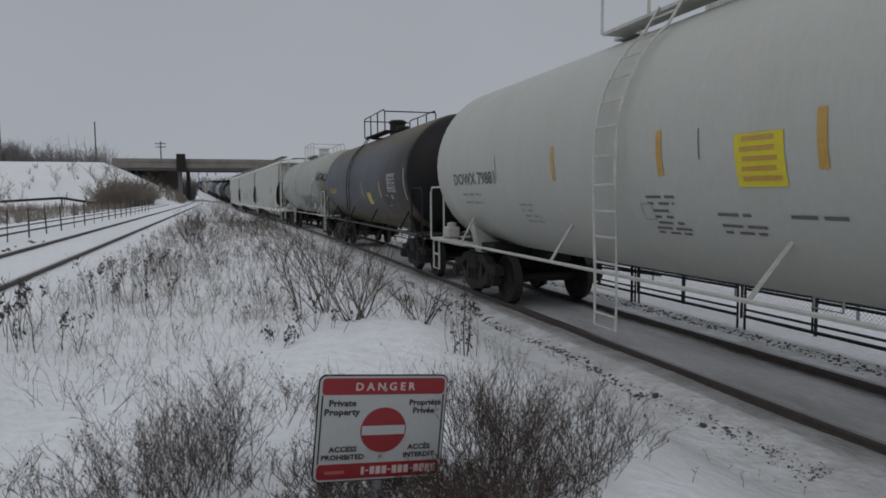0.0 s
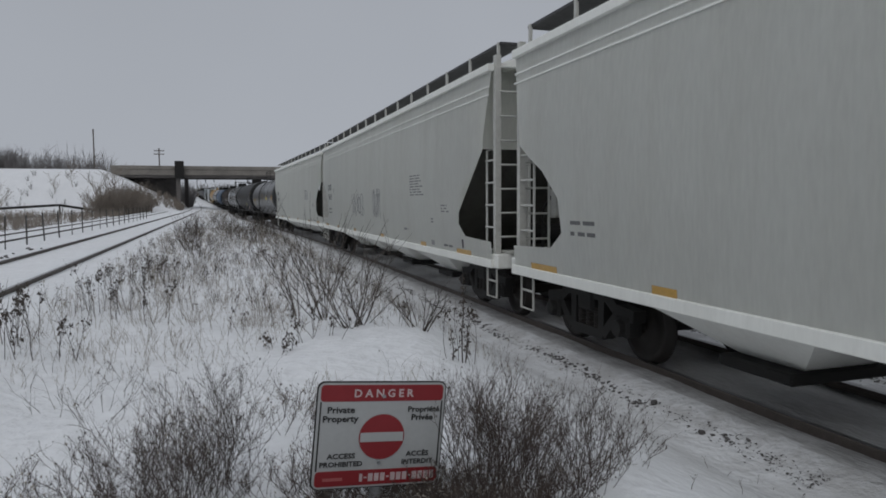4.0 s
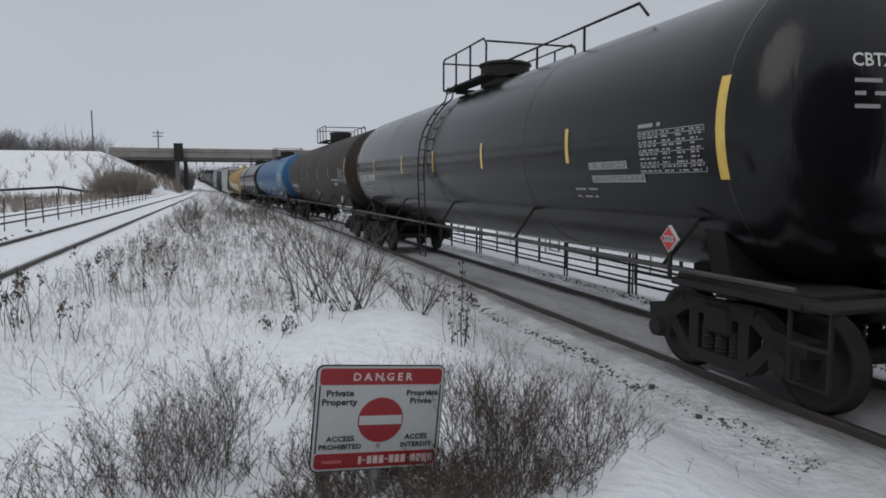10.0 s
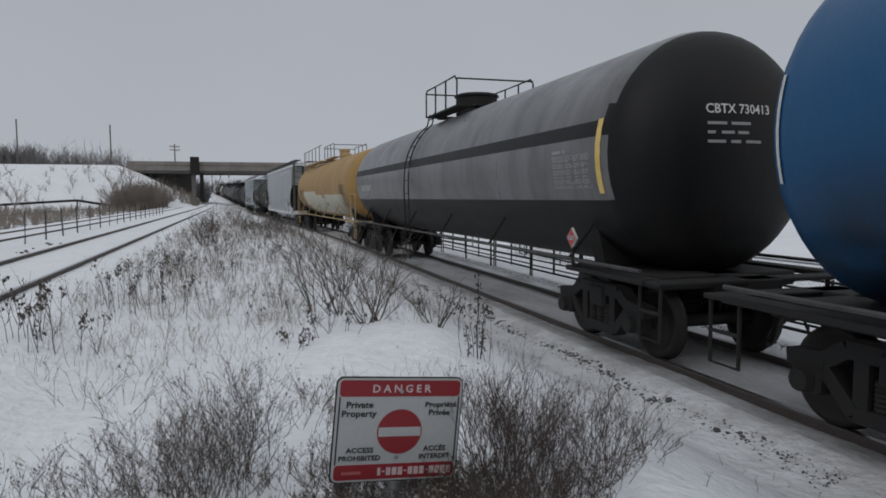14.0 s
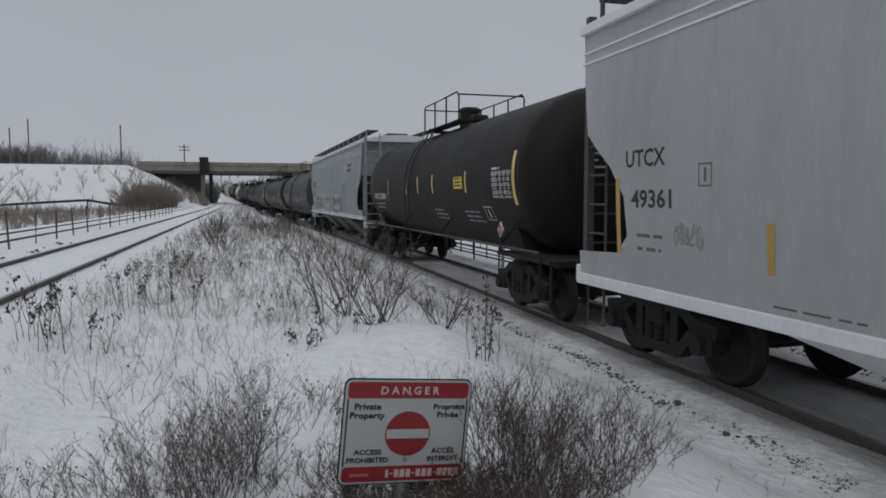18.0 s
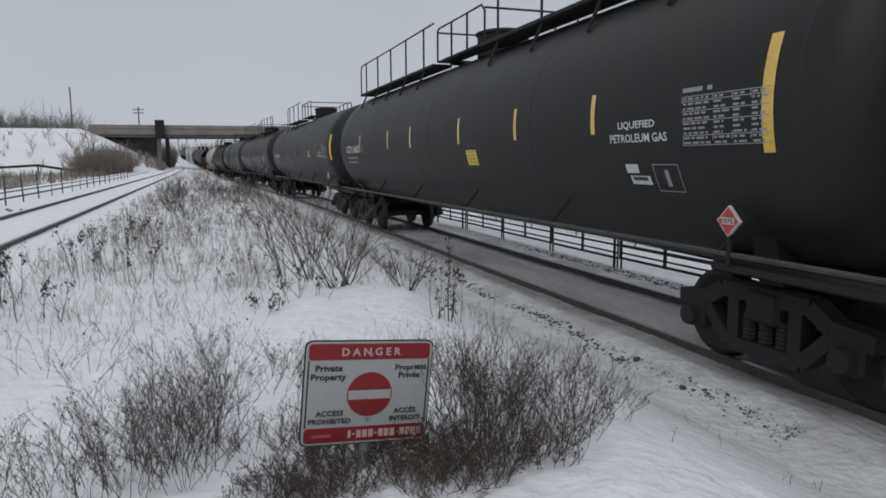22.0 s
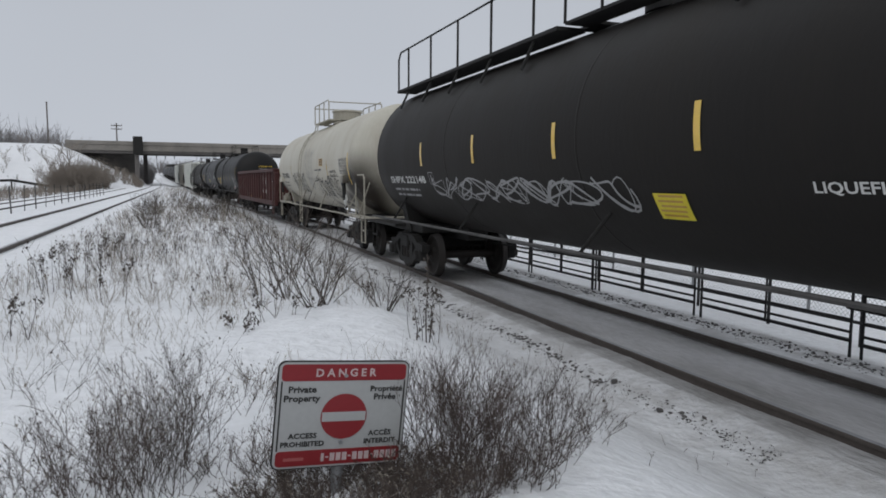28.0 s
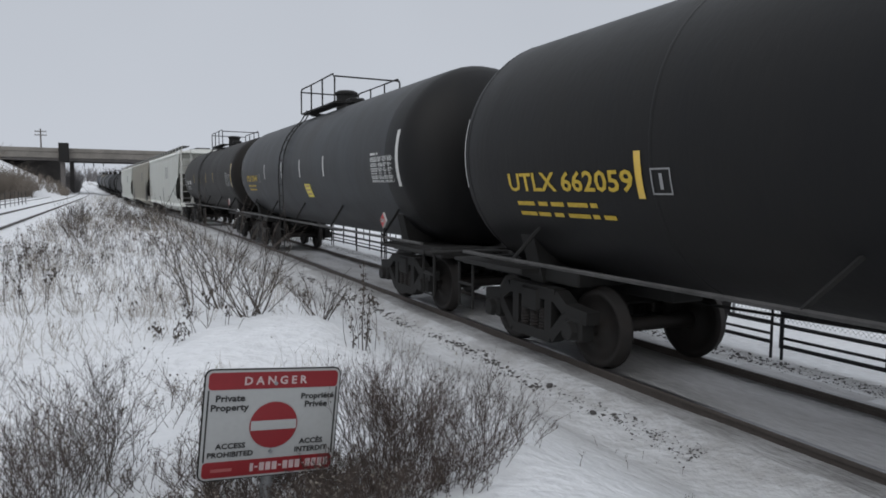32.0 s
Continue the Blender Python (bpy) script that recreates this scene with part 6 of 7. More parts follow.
# ---- plants: bare winter stems, each a tapering bent rod ----
def rod(vs, fs, pts, r0, r1):
    base, n = len(vs), len(pts)
    for i, p in enumerate(pts):
        d = (pts[min(i + 1, n - 1)] - pts[max(i - 1, 0)])
        d = d.normalized() if d.length > 1e-6 else Vector((0, 0, 1))
        a = d.orthogonal().normalized()
        b = d.cross(a)
        r = r0 + (r1 - r0) * i / (n - 1)
        for k in range(3):
            c, s = math.cos(2.0944 * k), math.sin(2.0944 * k)
            vs.append(tuple(p + (a * c + b * s) * r))
    for i in range(n - 1):
        for k in range(3):
            q = base + 3 * i
            fs.append((q + k, q + (k + 1) % 3, q + 3 + (k + 1) % 3, q + 3 + k))


def shoot(vs, fs, rng, p, d, length, r, twigs, depth, wander=0.25, up=0.12, bunch=0.5, tips=None):
    """One stem with its side twigs; its ends are added to tips."""
    n = 5 if depth else 3
    pts = [p.copy()]
    for i in range(n):
        d = (d + Vector((rng.uniform(-1, 1), rng.uniform(-1, 1), rng.uniform(-0.6, 0.6) + up)) * wander).normalized()
        pts.append(pts[-1] + d * (length / n))
    rod(vs, fs, pts, r, r * 0.35)
    if depth:
        for _ in range(twigs):
            f = rng.uniform(1 - bunch - 0.25, 0.98) * n
            i = max(0, min(n - 1, int(f)))
            q = pts[i].lerp(pts[i + 1], f - i)
            side = (d + Vector((rng.uniform(-1, 1), rng.uniform(-1, 1), rng.uniform(-0.2, 0.8))) * 0.9).normalized()
            shoot(vs, fs, rng, q, side, length * rng.uniform(0.25, 0.5), r * 0.6, max(1, twigs - 2), depth - 1, wander * 1.2, up, bunch, tips)
    if tips is not None:
        tips.append(pts[-1])
    return pts[-1]


def flakes(vs, fs, rng, centre, count, spread, size):
    """Small curled leaves and seed husks round a place."""
    for _ in range(count):
        c = centre + Vector((rng.gauss(0, spread), rng.gauss(0, spread), rng.gauss(0, spread * 1.3)))
        h, b = size * rng.uniform(0.5, 1.3), len(vs)
        vs += [tuple(c + Vector((rng.uniform(-1, 1), rng.uniform(-1, 1), rng.uniform(-1.5, 1.5))) * h) for _ in range(4)]
        fs += [(b, b + 1, b + 2), (b, b + 2, b + 3), (b, b + 3, b + 1), (b + 1, b + 3, b + 2)]


def shrub(name, label, x, y, stems, height, spread, seed, material, twigs=3, depth=1, r=0.006, wander=0.2, foot=0.08, fan=1.0, up=0.12, sink=0.03, husk=0.0):
    rng = random.Random(seed)
    tips = []
    ob = thing(name, label, "shrub", "bare shrubs in the snow", m=pose(x, y, ground_z(x, y) - sink))
    vs, fs = [], []
    for k in range(stems):
        if stems <= 16:
            vs, fs = [], []
        a = rng.uniform(0, 6.283)
        out = spread * math.sqrt(rng.random()) * fan
        d = Vector((math.cos(a) * out, math.sin(a) * out, 1)).normalized()
        shoot(vs, fs, rng, Vector((math.cos(a) * foot * rng.random(), math.sin(a) * foot * rng.random(), 0)), d, height * rng.uniform(0.65, 1.1), r * rng.uniform(0.7, 1.1), twigs, depth, wander, up, 0.5, tips)
        if stems <= 16:
            from_lists("stem", vs, fs, material, ob)
    if stems > 16:
        stuff(from_lists("tangle", vs, fs, material, ob))
    if husk:
        vs, fs = [], []
        for p in tips:
            if rng.random() < 0.3:
                flakes(vs, fs, rng, p, 1, 0.006, husk)
        stuff(from_lists("dry_foliage", vs, fs, TWIG if seed % 3 else STRAW, ob))
    return ob


def weed(x, y, height, seed, stalks=5, spread=0.25):
    """Dead flower stalks with dark seed heads and a few curled leaves."""
    rng = random.Random(seed)
    ob = thing("dead_weed", "dead weed stalks with dark seed heads standing in snow", "weed", "dead weeds in the snow", m=pose(x, y, ground_z(x, y) - 0.02))
    for _ in range(stalks):
        vs, fs = [], []
        d = Vector((rng.uniform(-spread, spread), rng.uniform(-spread, spread), 1)).normalized()
        p = Vector((rng.uniform(-0.18, 0.18), rng.uniform(-0.18, 0.18), 0))
        h = height * rng.uniform(0.6, 1.1)
        tip = shoot(vs, fs, rng, p, d, h, 0.0045, 3, 1, 0.14, 0.1, 0.35)
        from_lists("stem", vs, fs, TWIG, ob)
        vs, fs = [], []
        flakes(vs, fs, rng, tip, rng.randint(9, 16), 0.028, 0.018)
        tagged(from_lists("seed_head", vs, fs, TWIG, ob), kind="stuff")
    return ob


def stand_of(name, label, category, spots, material, rng, height, stems, r, wander=0.2, twigs=2, depth=0, spread=0.5, group="", heads=0.0):
    """Many stems that nobody could count, in one mesh."""
    vs, fs = [], []
    for x, y, h in spots:
        z = ground_z(x, y) - 0.02
        for _ in range(stems):
            d = Vector((rng.uniform(-spread, spread), rng.uniform(-spread, spread), 1)).normalized()
            tip = shoot(vs, fs, rng, Vector((x + rng.uniform(-0.1, 0.1), y + rng.uniform(-0.1, 0.1), z)), d, height * h * rng.uniform(0.5, 1.1), r, twigs, depth, wander)
            if heads:
                flakes(vs, fs, rng, tip, 4, heads, heads * 0.8)
    ob = from_lists(name, vs, fs, material)
    return tagged(ob, label, category, group, "stuff")


def plant_foreground():
    # willow-like fans on the strip between the tracks
    for x, y, n, h, s, sp in ((1.44, 7.85, 15, 1.2, 1, 0.95), (1.62, 8.0, 8, 0.85, 2, 1.1), (1.22, 8.6, 13, 1.3, 3, 0.8), (1.0, 9.2, 7, 1.35, 4, 0.7), (2.15, 7.45, 13, 0.62, 6, 1.1), (1.5, 10.4, 6, 1.2, 10, 0.6)):
        shrub("willow_shrub", "bare fan of upright willow stems in the snow", x, y, n, h, sp, 100 + s, TWIG, twigs=4, depth=1, r=0.0078, wander=0.11, foot=0.12)
    # tall dark stalk and the small ones before the mound
    rng = random.Random(120)
    ob = thing("dead_stalk", "tall dark dead stalk set with withered seed pods", "weed", m=pose(2.09, 5.85, ground_z(2.09, 5.85) - 0.03))
    for a, b, h in ((0.0, 0.0, 0.86), (0.05, 0.03, 0.42), (-0.07, 0.02, 0.36)):
        vs, fs, lean = [], [], Vector((a * 1.2 + 0.02, b, 1))
        rod(vs, fs, [Vector((a, b, 0)) + lean * h * k / 5 + Vector((0.008 * math.sin(k * 2 + h * 9), 0, 0)) for k in range(6)], 0.0085, 0.004)
        stem = from_lists("stem", vs, fs, TWIG, ob)
        vs, fs = [], []
        for k in range(int(h * 26)):
            f = 0.25 + 0.75 * k / (h * 26)
            flakes(vs, fs, rng, Vector((a, b, 0)) + lean * h * f, 3, 0.017, 0.015)
        stuff(from_lists("seed_pod", vs, fs, TWIG, stem))
    weed(2.0, 5.75, 0.5, 121, 3)
    weed(2.3, 5.95, 0.55, 122, 2)
    for x, y, h, s in ((0.88, 7.1, 0.36, 1), (0.78, 7.25, 0.40, 2), (1.0, 7.05, 0.25, 3), (0.45, 6.8, 0.15, 4), (0.6, 6.7, 0.13, 5)):
        weed(x, y, h, 130 + s, 3, 0.5)
    # dense twiggy bushes in front
    for x, y, n, h, sp, s in ((-0.22, 3.5, 34, 0.52, 0.5, 1), (-0.02, 3.72, 30, 0.50, 0.45, 2), (-0.45, 3.55, 22, 0.42, 0.55, 3), (-0.75, 3.45, 14, 0.34, 0.7, 4), (-0.4, 3.25, 22, 0.36, 0.7, 5), (0.42, 3.75, 12, 0.24, 0.9, 6), (0.45, 4.65, 16, 0.22, 1.1, 7), (-0.15, 3.3, 30, 0.38, 0.45, 8), (-0.62, 3.1, 14, 0.30, 0.8, 9), (-0.9, 3.25, 12, 0.30, 0.9, 10), (-1.1, 3.6, 10, 0.32, 0.9, 11), (-0.5, 4.0, 10, 0.36, 0.7, 12)):
        shrub("twiggy_bush", "dense grey-brown leafless bush half buried in snow", x, y, n, h, sp, 200 + s, TWIG_RED if s % 2 else TWIG, twigs=6, depth=2, r=0.0023, wander=0.32, foot=0.18, up=0.16, husk=0.006)
    for x, y, n, h, sp, s in ((1.2, 3.1, 30, 0.58, 0.4, 1), (1.32, 3.2, 26, 0.56, 0.5, 2), (1.28, 2.95, 30, 0.48, 0.5, 3), (1.45, 3.0, 26, 0.44, 0.6, 4), (1.48, 3.4, 18, 0.44, 0.6, 5), (1.88, 3.2, 22, 0.44, 0.7, 6), (2.02, 3.35, 16, 0.38, 0.8, 7), (1.75, 3.02, 16, 0.26, 0.9, 8), (2.3, 3.4, 9, 0.24, 1.1, 9), (1.62, 3.5, 12, 0.36, 0.7, 10)):
        shrub("twiggy_bush", "dense reddish-brown leafless bush beside the sign", x, y, n, h, sp, 220 + s, TWIG_RED, twigs=6, depth=2, r=0.0024, wander=0.3, foot=0.15, up=0.15, husk=0.005)
    # brush behind the foot of the sign
    for x, y, n, h, sp, s in ((0.42, 3.35, 24, 0.24, 0.9, 1), (0.72, 3.4, 26, 0.22, 0.8, 2), (1.02, 3.14, 30, 0.22, 0.7, 3), (0.2, 3.4, 16, 0.20, 1.1, 5), (0.5, 3.16, 34, 0.16, 1.0, 6), (0.85, 3.14, 40, 0.17, 0.9, 7), (0.34, 3.1, 26, 0.14, 1.1, 8), (0.62, 3.55, 16, 0.22, 1.0, 9), (0.7, 3.12, 36, 0.15, 1.0, 10), (1.08, 2.95, 36, 0.18, 0.8, 11), (0.3, 2.95, 30, 0.12, 1.2, 12), (0.95, 2.9, 34, 0.12, 1.0, 13), (0.44, 3.04, 30, 0.1, 1.2, 14), (0.82, 3.03, 40, 0.1, 1.2, 15)):
        shrub("twiggy_bush", "low brown brush behind the foot of the sign", x, y, n, h, sp, 250 + s, TWIG_RED, twigs=6, depth=2, r=0.0027, wander=0.34, foot=0.16, up=0.1, husk=0.005)
    for k, (x, y) in enumerate(((0.2, 2.9), (0.34, 2.8), (0.48, 2.9), (0.5, 2.74), (0.76, 2.76), (0.8, 2.9), (0.92, 2.78), (1.05, 2.86), (1.06, 2.7), (1.2, 2.78), (1.36, 2.84), (1.5, 2.8), (0.3, 2.68), (0.9, 2.64))):
        shrub("twiggy_bush", "low brown brush round the foot of the sign", x, y, 30, 0.17 + 0.05 * (x > 1.0), 0.9, 320 + k, TWIG_RED, twigs=6, depth=2, r=0.0026, wander=0.34, foot=0.16, up=0.1, husk=0.005)
    for k, (x, y, h) in enumerate(((0.35, 8.3, 0.26), (-0.35, 8.7, 0.3), (-0.95, 8.9, 0.34), (0.0, 10.4, 0.32), (-0.7, 10.8, 0.36), (0.6, 9.6, 0.28), (-1.3, 10.2, 0.36), (-0.2, 12.6, 0.4), (0.9, 12.2, 0.4), (-0.9, 13.2, 0.45))):
        shrub("straw_tuft", "tuft of pale dry grass in the snow", x, y, 40, h, 0.9, 360 + k, STRAW, twigs=2, depth=1, r=0.0026, wander=0.16, foot=0.22, up=0.02)
    for x, y, n, h, s in ((0.1, 4.6, 8, 0.2, 1), (0.5, 5.0, 10, 0.24, 2), (-0.3, 5.2, 8, 0.25, 3), (-0.8, 4.9, 9, 0.3, 4), (-0.1, 5.5, 7, 0.22, 5), (-1.1, 5.3, 9, 0.32, 6), (0.35, 4.2, 9, 0.24, 7), (2.35, 4.3, 8, 0.28, 8), (2.6, 3.9, 7, 0.24, 9)):
        shrub("twiggy_bush", "small sparse twigs poking out of the snow", x, y, n, h, 1.0, 290 + s, TWIG, twigs=4, depth=1, r=0.0024, wander=0.3, foot=0.22, up=0.08, husk=0.007)
    # dead weeds with seed heads on the left flank and along the strip
    rng = random.Random(7)
    spots = [(-1.56, 6.9), (-1.75, 7.2), (-1.95, 7.5), (-2.24, 7.7), (-1.4, 7.0), (-2.05, 7.0), (-1.7, 6.5), (-1.33, 9.1), (-1.5, 9.6), (-1.2, 9.8), (-1.0, 10.4), (-1.45, 10.6), (-1.1, 11.6), (-1.3, 12.6), (-0.8, 12.2), (-0.6, 13.8), (-1.2, 14.4), (-0.4, 15.5), (-1.0, 16.6), (-0.2, 12.0), (0.2, 14.0), (1.0, 13.5), (0.7, 15.2), (-0.6, 9.4), (-0.9, 8.8)]
    for i, (x, y) in enumerate(spots):
        weed(x + rng.uniform(-0.1, 0.1), y, rng.uniform(0.36, 0.62), 300 + i, rng.randint(3, 6))
    # the dark clumps further up the strip
    for x, y, n, h, s in ((0.66, 27.5, 30, 0.85, 1), (1.3, 26.0, 34, 0.8, 2), (0.2, 29, 18, 0.7, 3), (-0.9, 22.0, 16, 0.8, 4), (-1.1, 26.0, 22, 1.0, 5), (-0.6, 19.5, 12, 0.75, 6), (1.6, 29.5, 28, 0.85, 7), (-1.0, 31.0, 22, 0.9, 8), (0.3, 36.0, 14, 0.7, 9), (0.0, 44.0, 18, 0.8, 10), (-0.4, 52.0, 14, 0.7, 11), (0.5, 62.0, 14, 0.7, 12)):
        shrub("twiggy_bush", "low dark leafless bush on the strip between the tracks", place(x, y), y, n, h, 0.7, 400 + s, TWIG, twigs=4, depth=2, r=0.009, wander=0.25, foot=0.3)
    # thin dry grass and twig ends over the whole strip
    spots = []
    while len(spots) < 2600:
        y = 2.9 + 36 * rng.random() ** 1.5
        x = rng.uniform(-2.0, 2.9)
        dens = 0.55 + 0.9 * noise.noise((x * 0.9, y * 0.5, 4.2)) + 0.3 * smooth(8, 14, y) - 0.9 * smooth(1.6, 0.5, abs(x - 1.2)) * smooth(1.2, 0.3, abs(y - 6.3))
        if rng.random() < dens - 0.12 - 0.42 * smooth(7.0, 4.5, y):
            spots.append((place(x, y), y, rng.uniform(0.5, 1.2)))
    stand_of("dry_grass", "thin dry grass and weed stems poking out of the snow", "grass", spots[:1250], STRAW, rng, 0.27, 4, 0.0021, 0.25, 2, 1, 0.6)
    stand_of("dry_grass", "fine dark twig ends poking out of the snow", "grass", spots[1250:1750], TWIG, rng, 0.26, 2, 0.0022, 0.3, 3, 1, 0.6, heads=0.006)
    stand_of("dry_weeds", "upright dry weed stalks with small husks at their tips", "weeds", [p for p in spots[1750:2150] if p[1] > 6.5], STRAW, rng, 0.44, 2, 0.0032, 0.12, 4, 1, 0.3, heads=0.012)
    stand_of("dry_weeds", "dark upright weed stalks with small seed heads", "weeds", [p for p in spots[2150:] if p[1] > 7.5], TWIG, rng, 0.40, 2, 0.0034, 0.12, 3, 1, 0.3, heads=0.018)
    spots = [(rng.uniform(2.4, 4.0), rng.uniform(2.9, 8), rng.uniform(0.4, 1)) for _ in range(45)]
    stand_of("dry_grass", "single dry stems on the snowy slope", "grass", spots, TWIG, rng, 0.14, 1, 0.0026, 0.2, 2, 1, 0.4, heads=0.007)
    spots = [(place(rng.uniform(-2.0, 2.4), y), y, rng.uniform(0.6, 1.3)) for y in [rng.uniform(20, 105) for _ in range(170)]]
    stand_of("dry_grass", "tall dry weeds far along the strip", "grass", spots, STRAW, rng, 0.6, 5, 0.006, 0.15, 1, 1, 0.4)


plant_foreground()


# ---- bare trees and scrub further off ----
def bare_tree(x, y, height, seed, material=None, label="bare leafless tree with a fine grey crown", base=None, r=None, crown=7, depth=3):
    rng = random.Random(seed)
    z = ground_z(x, y) if base is None else base
    ob = thing("bare_tree", label, "tree", "bare trees", m=pose(x, y, z - 0.1))
    mt = material or HAZY_WOOD
    r = r or height * 0.014
    vs, fs = [], []
    pts = [Vector((0, 0, 0))]
    for _ in range(5):
        pts.append(pts[-1] + Vector((rng.uniform(-0.05, 0.05), rng.uniform(-0.05, 0.05), 0.13)) * height)
    rod(vs, fs, pts, r, r * 0.45)
    from_lists("trunk", vs, fs, mt, ob)
    for k in range(crown + 4):
        vs, fs = [], []
        f = rng.uniform(0.9, 5)
        i = min(4, int(f))
        p = pts[i].lerp(pts[i + 1], f - i)
        a = rng.uniform(0, 6.283)
        d = Vector((math.cos(a) * 0.75, math.sin(a) * 0.75, rng.uniform(0.5, 1.1))).normalized()
        shoot(vs, fs, rng, p, d, height * rng.uniform(0.32, 0.5), r * 0.42, 5, depth, 0.18, 0.14, 0.55)
        from_lists("limb", vs, fs, mt, ob)
    return ob


def scrub(name, label, region, count, height, seed, material, r, category="scrub", twigs=3, depth=1, spread=0.5):
    rng = random.Random(seed)
    spots = [(*region(rng), rng.uniform(0.6, 1.2)) for _ in range(count)]
    return stand_of(name, label, category, spots, material, rng, height, 4, r, 0.2, twigs, depth, spread)


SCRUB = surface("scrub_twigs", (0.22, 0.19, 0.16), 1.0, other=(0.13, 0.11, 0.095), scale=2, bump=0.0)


def build_far():
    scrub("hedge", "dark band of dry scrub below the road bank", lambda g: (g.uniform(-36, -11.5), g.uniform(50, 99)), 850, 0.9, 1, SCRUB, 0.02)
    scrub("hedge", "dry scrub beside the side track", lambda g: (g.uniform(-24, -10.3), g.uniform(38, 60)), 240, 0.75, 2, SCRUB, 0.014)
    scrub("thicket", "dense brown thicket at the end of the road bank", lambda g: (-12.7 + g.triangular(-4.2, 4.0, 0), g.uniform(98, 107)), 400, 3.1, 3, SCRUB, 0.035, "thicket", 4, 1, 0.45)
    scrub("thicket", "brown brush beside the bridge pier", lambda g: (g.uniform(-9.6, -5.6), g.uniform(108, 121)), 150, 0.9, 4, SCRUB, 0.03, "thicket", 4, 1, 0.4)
    scrub("thicket", "brush behind the bridge pier", lambda g: (g.uniform(-7.6, -5.3), g.uniform(137, 150)), 110, 3.6, 5, HAZY_WOOD, 0.04, "thicket", 4, 1, 0.4)
    scrub("weeds", "thin weeds on the snowy bank", lambda g: (g.uniform(-60, -18), g.uniform(103, 116)), 70, 1.3, 6, HAZY_WOOD, 0.03, "weeds", 2, 1, 0.5)
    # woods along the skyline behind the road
    scrub("far_woods", "grey leafless woods along the skyline", lambda g: (g.uniform(-125, -24), g.uniform(165, 185)), 850, 5.3, 7, HAZY_WOOD, 0.06, "woods", 3, 1, 0.35)
    scrub("far_woods", "darker grove on the skyline", lambda g: (g.uniform(-50, -40), g.uniform(158, 166)), 130, 4.6, 8, HAZY_WOOD, 0.10, "woods", 5, 1, 0.45)
    scrub("far_woods", "distant woods beyond the bridge", lambda g: (g.uniform(-70, 60), g.uniform(420, 470)), 240, 7.0, 9, HAZY_WOOD, 0.16, "woods", 4, 1, 0.4)
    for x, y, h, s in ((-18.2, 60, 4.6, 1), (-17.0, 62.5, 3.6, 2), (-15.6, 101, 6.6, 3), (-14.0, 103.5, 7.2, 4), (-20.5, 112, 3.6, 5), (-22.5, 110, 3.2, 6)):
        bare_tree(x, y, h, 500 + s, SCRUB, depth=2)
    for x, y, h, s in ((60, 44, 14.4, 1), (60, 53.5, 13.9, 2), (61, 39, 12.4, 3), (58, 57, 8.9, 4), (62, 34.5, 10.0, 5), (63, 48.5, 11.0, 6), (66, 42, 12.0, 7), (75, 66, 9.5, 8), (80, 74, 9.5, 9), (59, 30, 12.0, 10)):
        bare_tree(x, y, h, 520 + s, HAZY_WOOD, r=h * 0.008, crown=24, depth=3)
    # lamp posts on the road and a power pole behind
    for x, top in ((-37.6, 13.8), (-34.8, 15.3), (-20.5, 14.7)):
        ob = thing("road_pole", "thin weathered wooden pole beside the road", "pole", "poles along the road", m=pose(x, 131, 7.2))
        part("shaft", tubes([[(0, 0, -0.3), (0, 0, top - 7.2)]], 0.11, 8), WOOD_POLE, ob)
        part("cap", tubes([[(0, 0, top - 7.25), (0, 0, top - 7.1)]], 0.13, 8), WOOD_POLE, ob)
    ob = thing("power_pole", "wooden power pole with cross-arms and insulators", "pole", m=pose(-15.4, 200, 4.0))
    part("shaft", tubes([[(0, 0, -4), (0, 0, 12.8)]], 0.17, 8), WOOD_POLE, ob)
    for z in (12.1, 11.2):
        part("cross_arm", boxed(-1.3, 1.3, -0.08, 0.08, z - 0.1, z + 0.1), WOOD_POLE, ob)
        for x in (-1.2, -0.5, 0.5, 1.2):
            part("insulator", tubes([[(x, 0, z + 0.1), (x, 0, z + 0.35)]], 0.06, 6), CONCRETE, ob)
    for x, y, z in ((30, 54, 8.2), (30, 32.2, 6.8), (36, 50, 6.0)):
        ob = thing("power_pole", "slim grey pole beyond the tracks", "pole", m=pose(x, y, ground_z(x, y)))
        part("shaft", tubes([[(0, 0, -0.3), (0, 0, z)]], 0.09, 8), WOOD_POLE, ob)
        part("lamp_arm", tubes([[(0, 0, z - 0.05), (0.5, 0, z + 0.12)]], 0.04, 6), WOOD_POLE, ob)
    # signal gantry far down the line
    ob = thing("signal_gantry", "thin signal gantry over the line with three hanging signals", "gantry", m=pose(-5.6, 300, rise(300)))
    for x in (-10.5, 12.0):
        part("leg", tubes([[(x, 0, -0.5), (x, 0, 10.4)]], 0.14, 8), GALV, ob)
    part("beam", boxed(-10.6, 12.1, -0.12, 0.12, 10.2, 10.5), GALV, ob)
    for x in (-3.3, 0.0, 3.4):
        sig = part("signal", boxed(x - 0.16, x + 0.16, -0.3, -0.12, 7.2, 10.3), BLACK_IRON, ob)
        part("hood", boxed(x, x + 0.9, -0.4, -0.1, 9.3, 9.6), BLACK_IRON, sig)
    # dark guard beam at the foot of the bank
    ob = thing("guard_beam", "dark steel guard beam on short posts below the bank", "barrier")
    path = [(-60, 101, 0.9), (-31, 101, 1.15), (-28.6, 101, 1.35), (-20.2, 101, 1.85), (-17.1, 101, 1.3), (-15, 101.5, 0.9)]
    bm = bmesh.new()
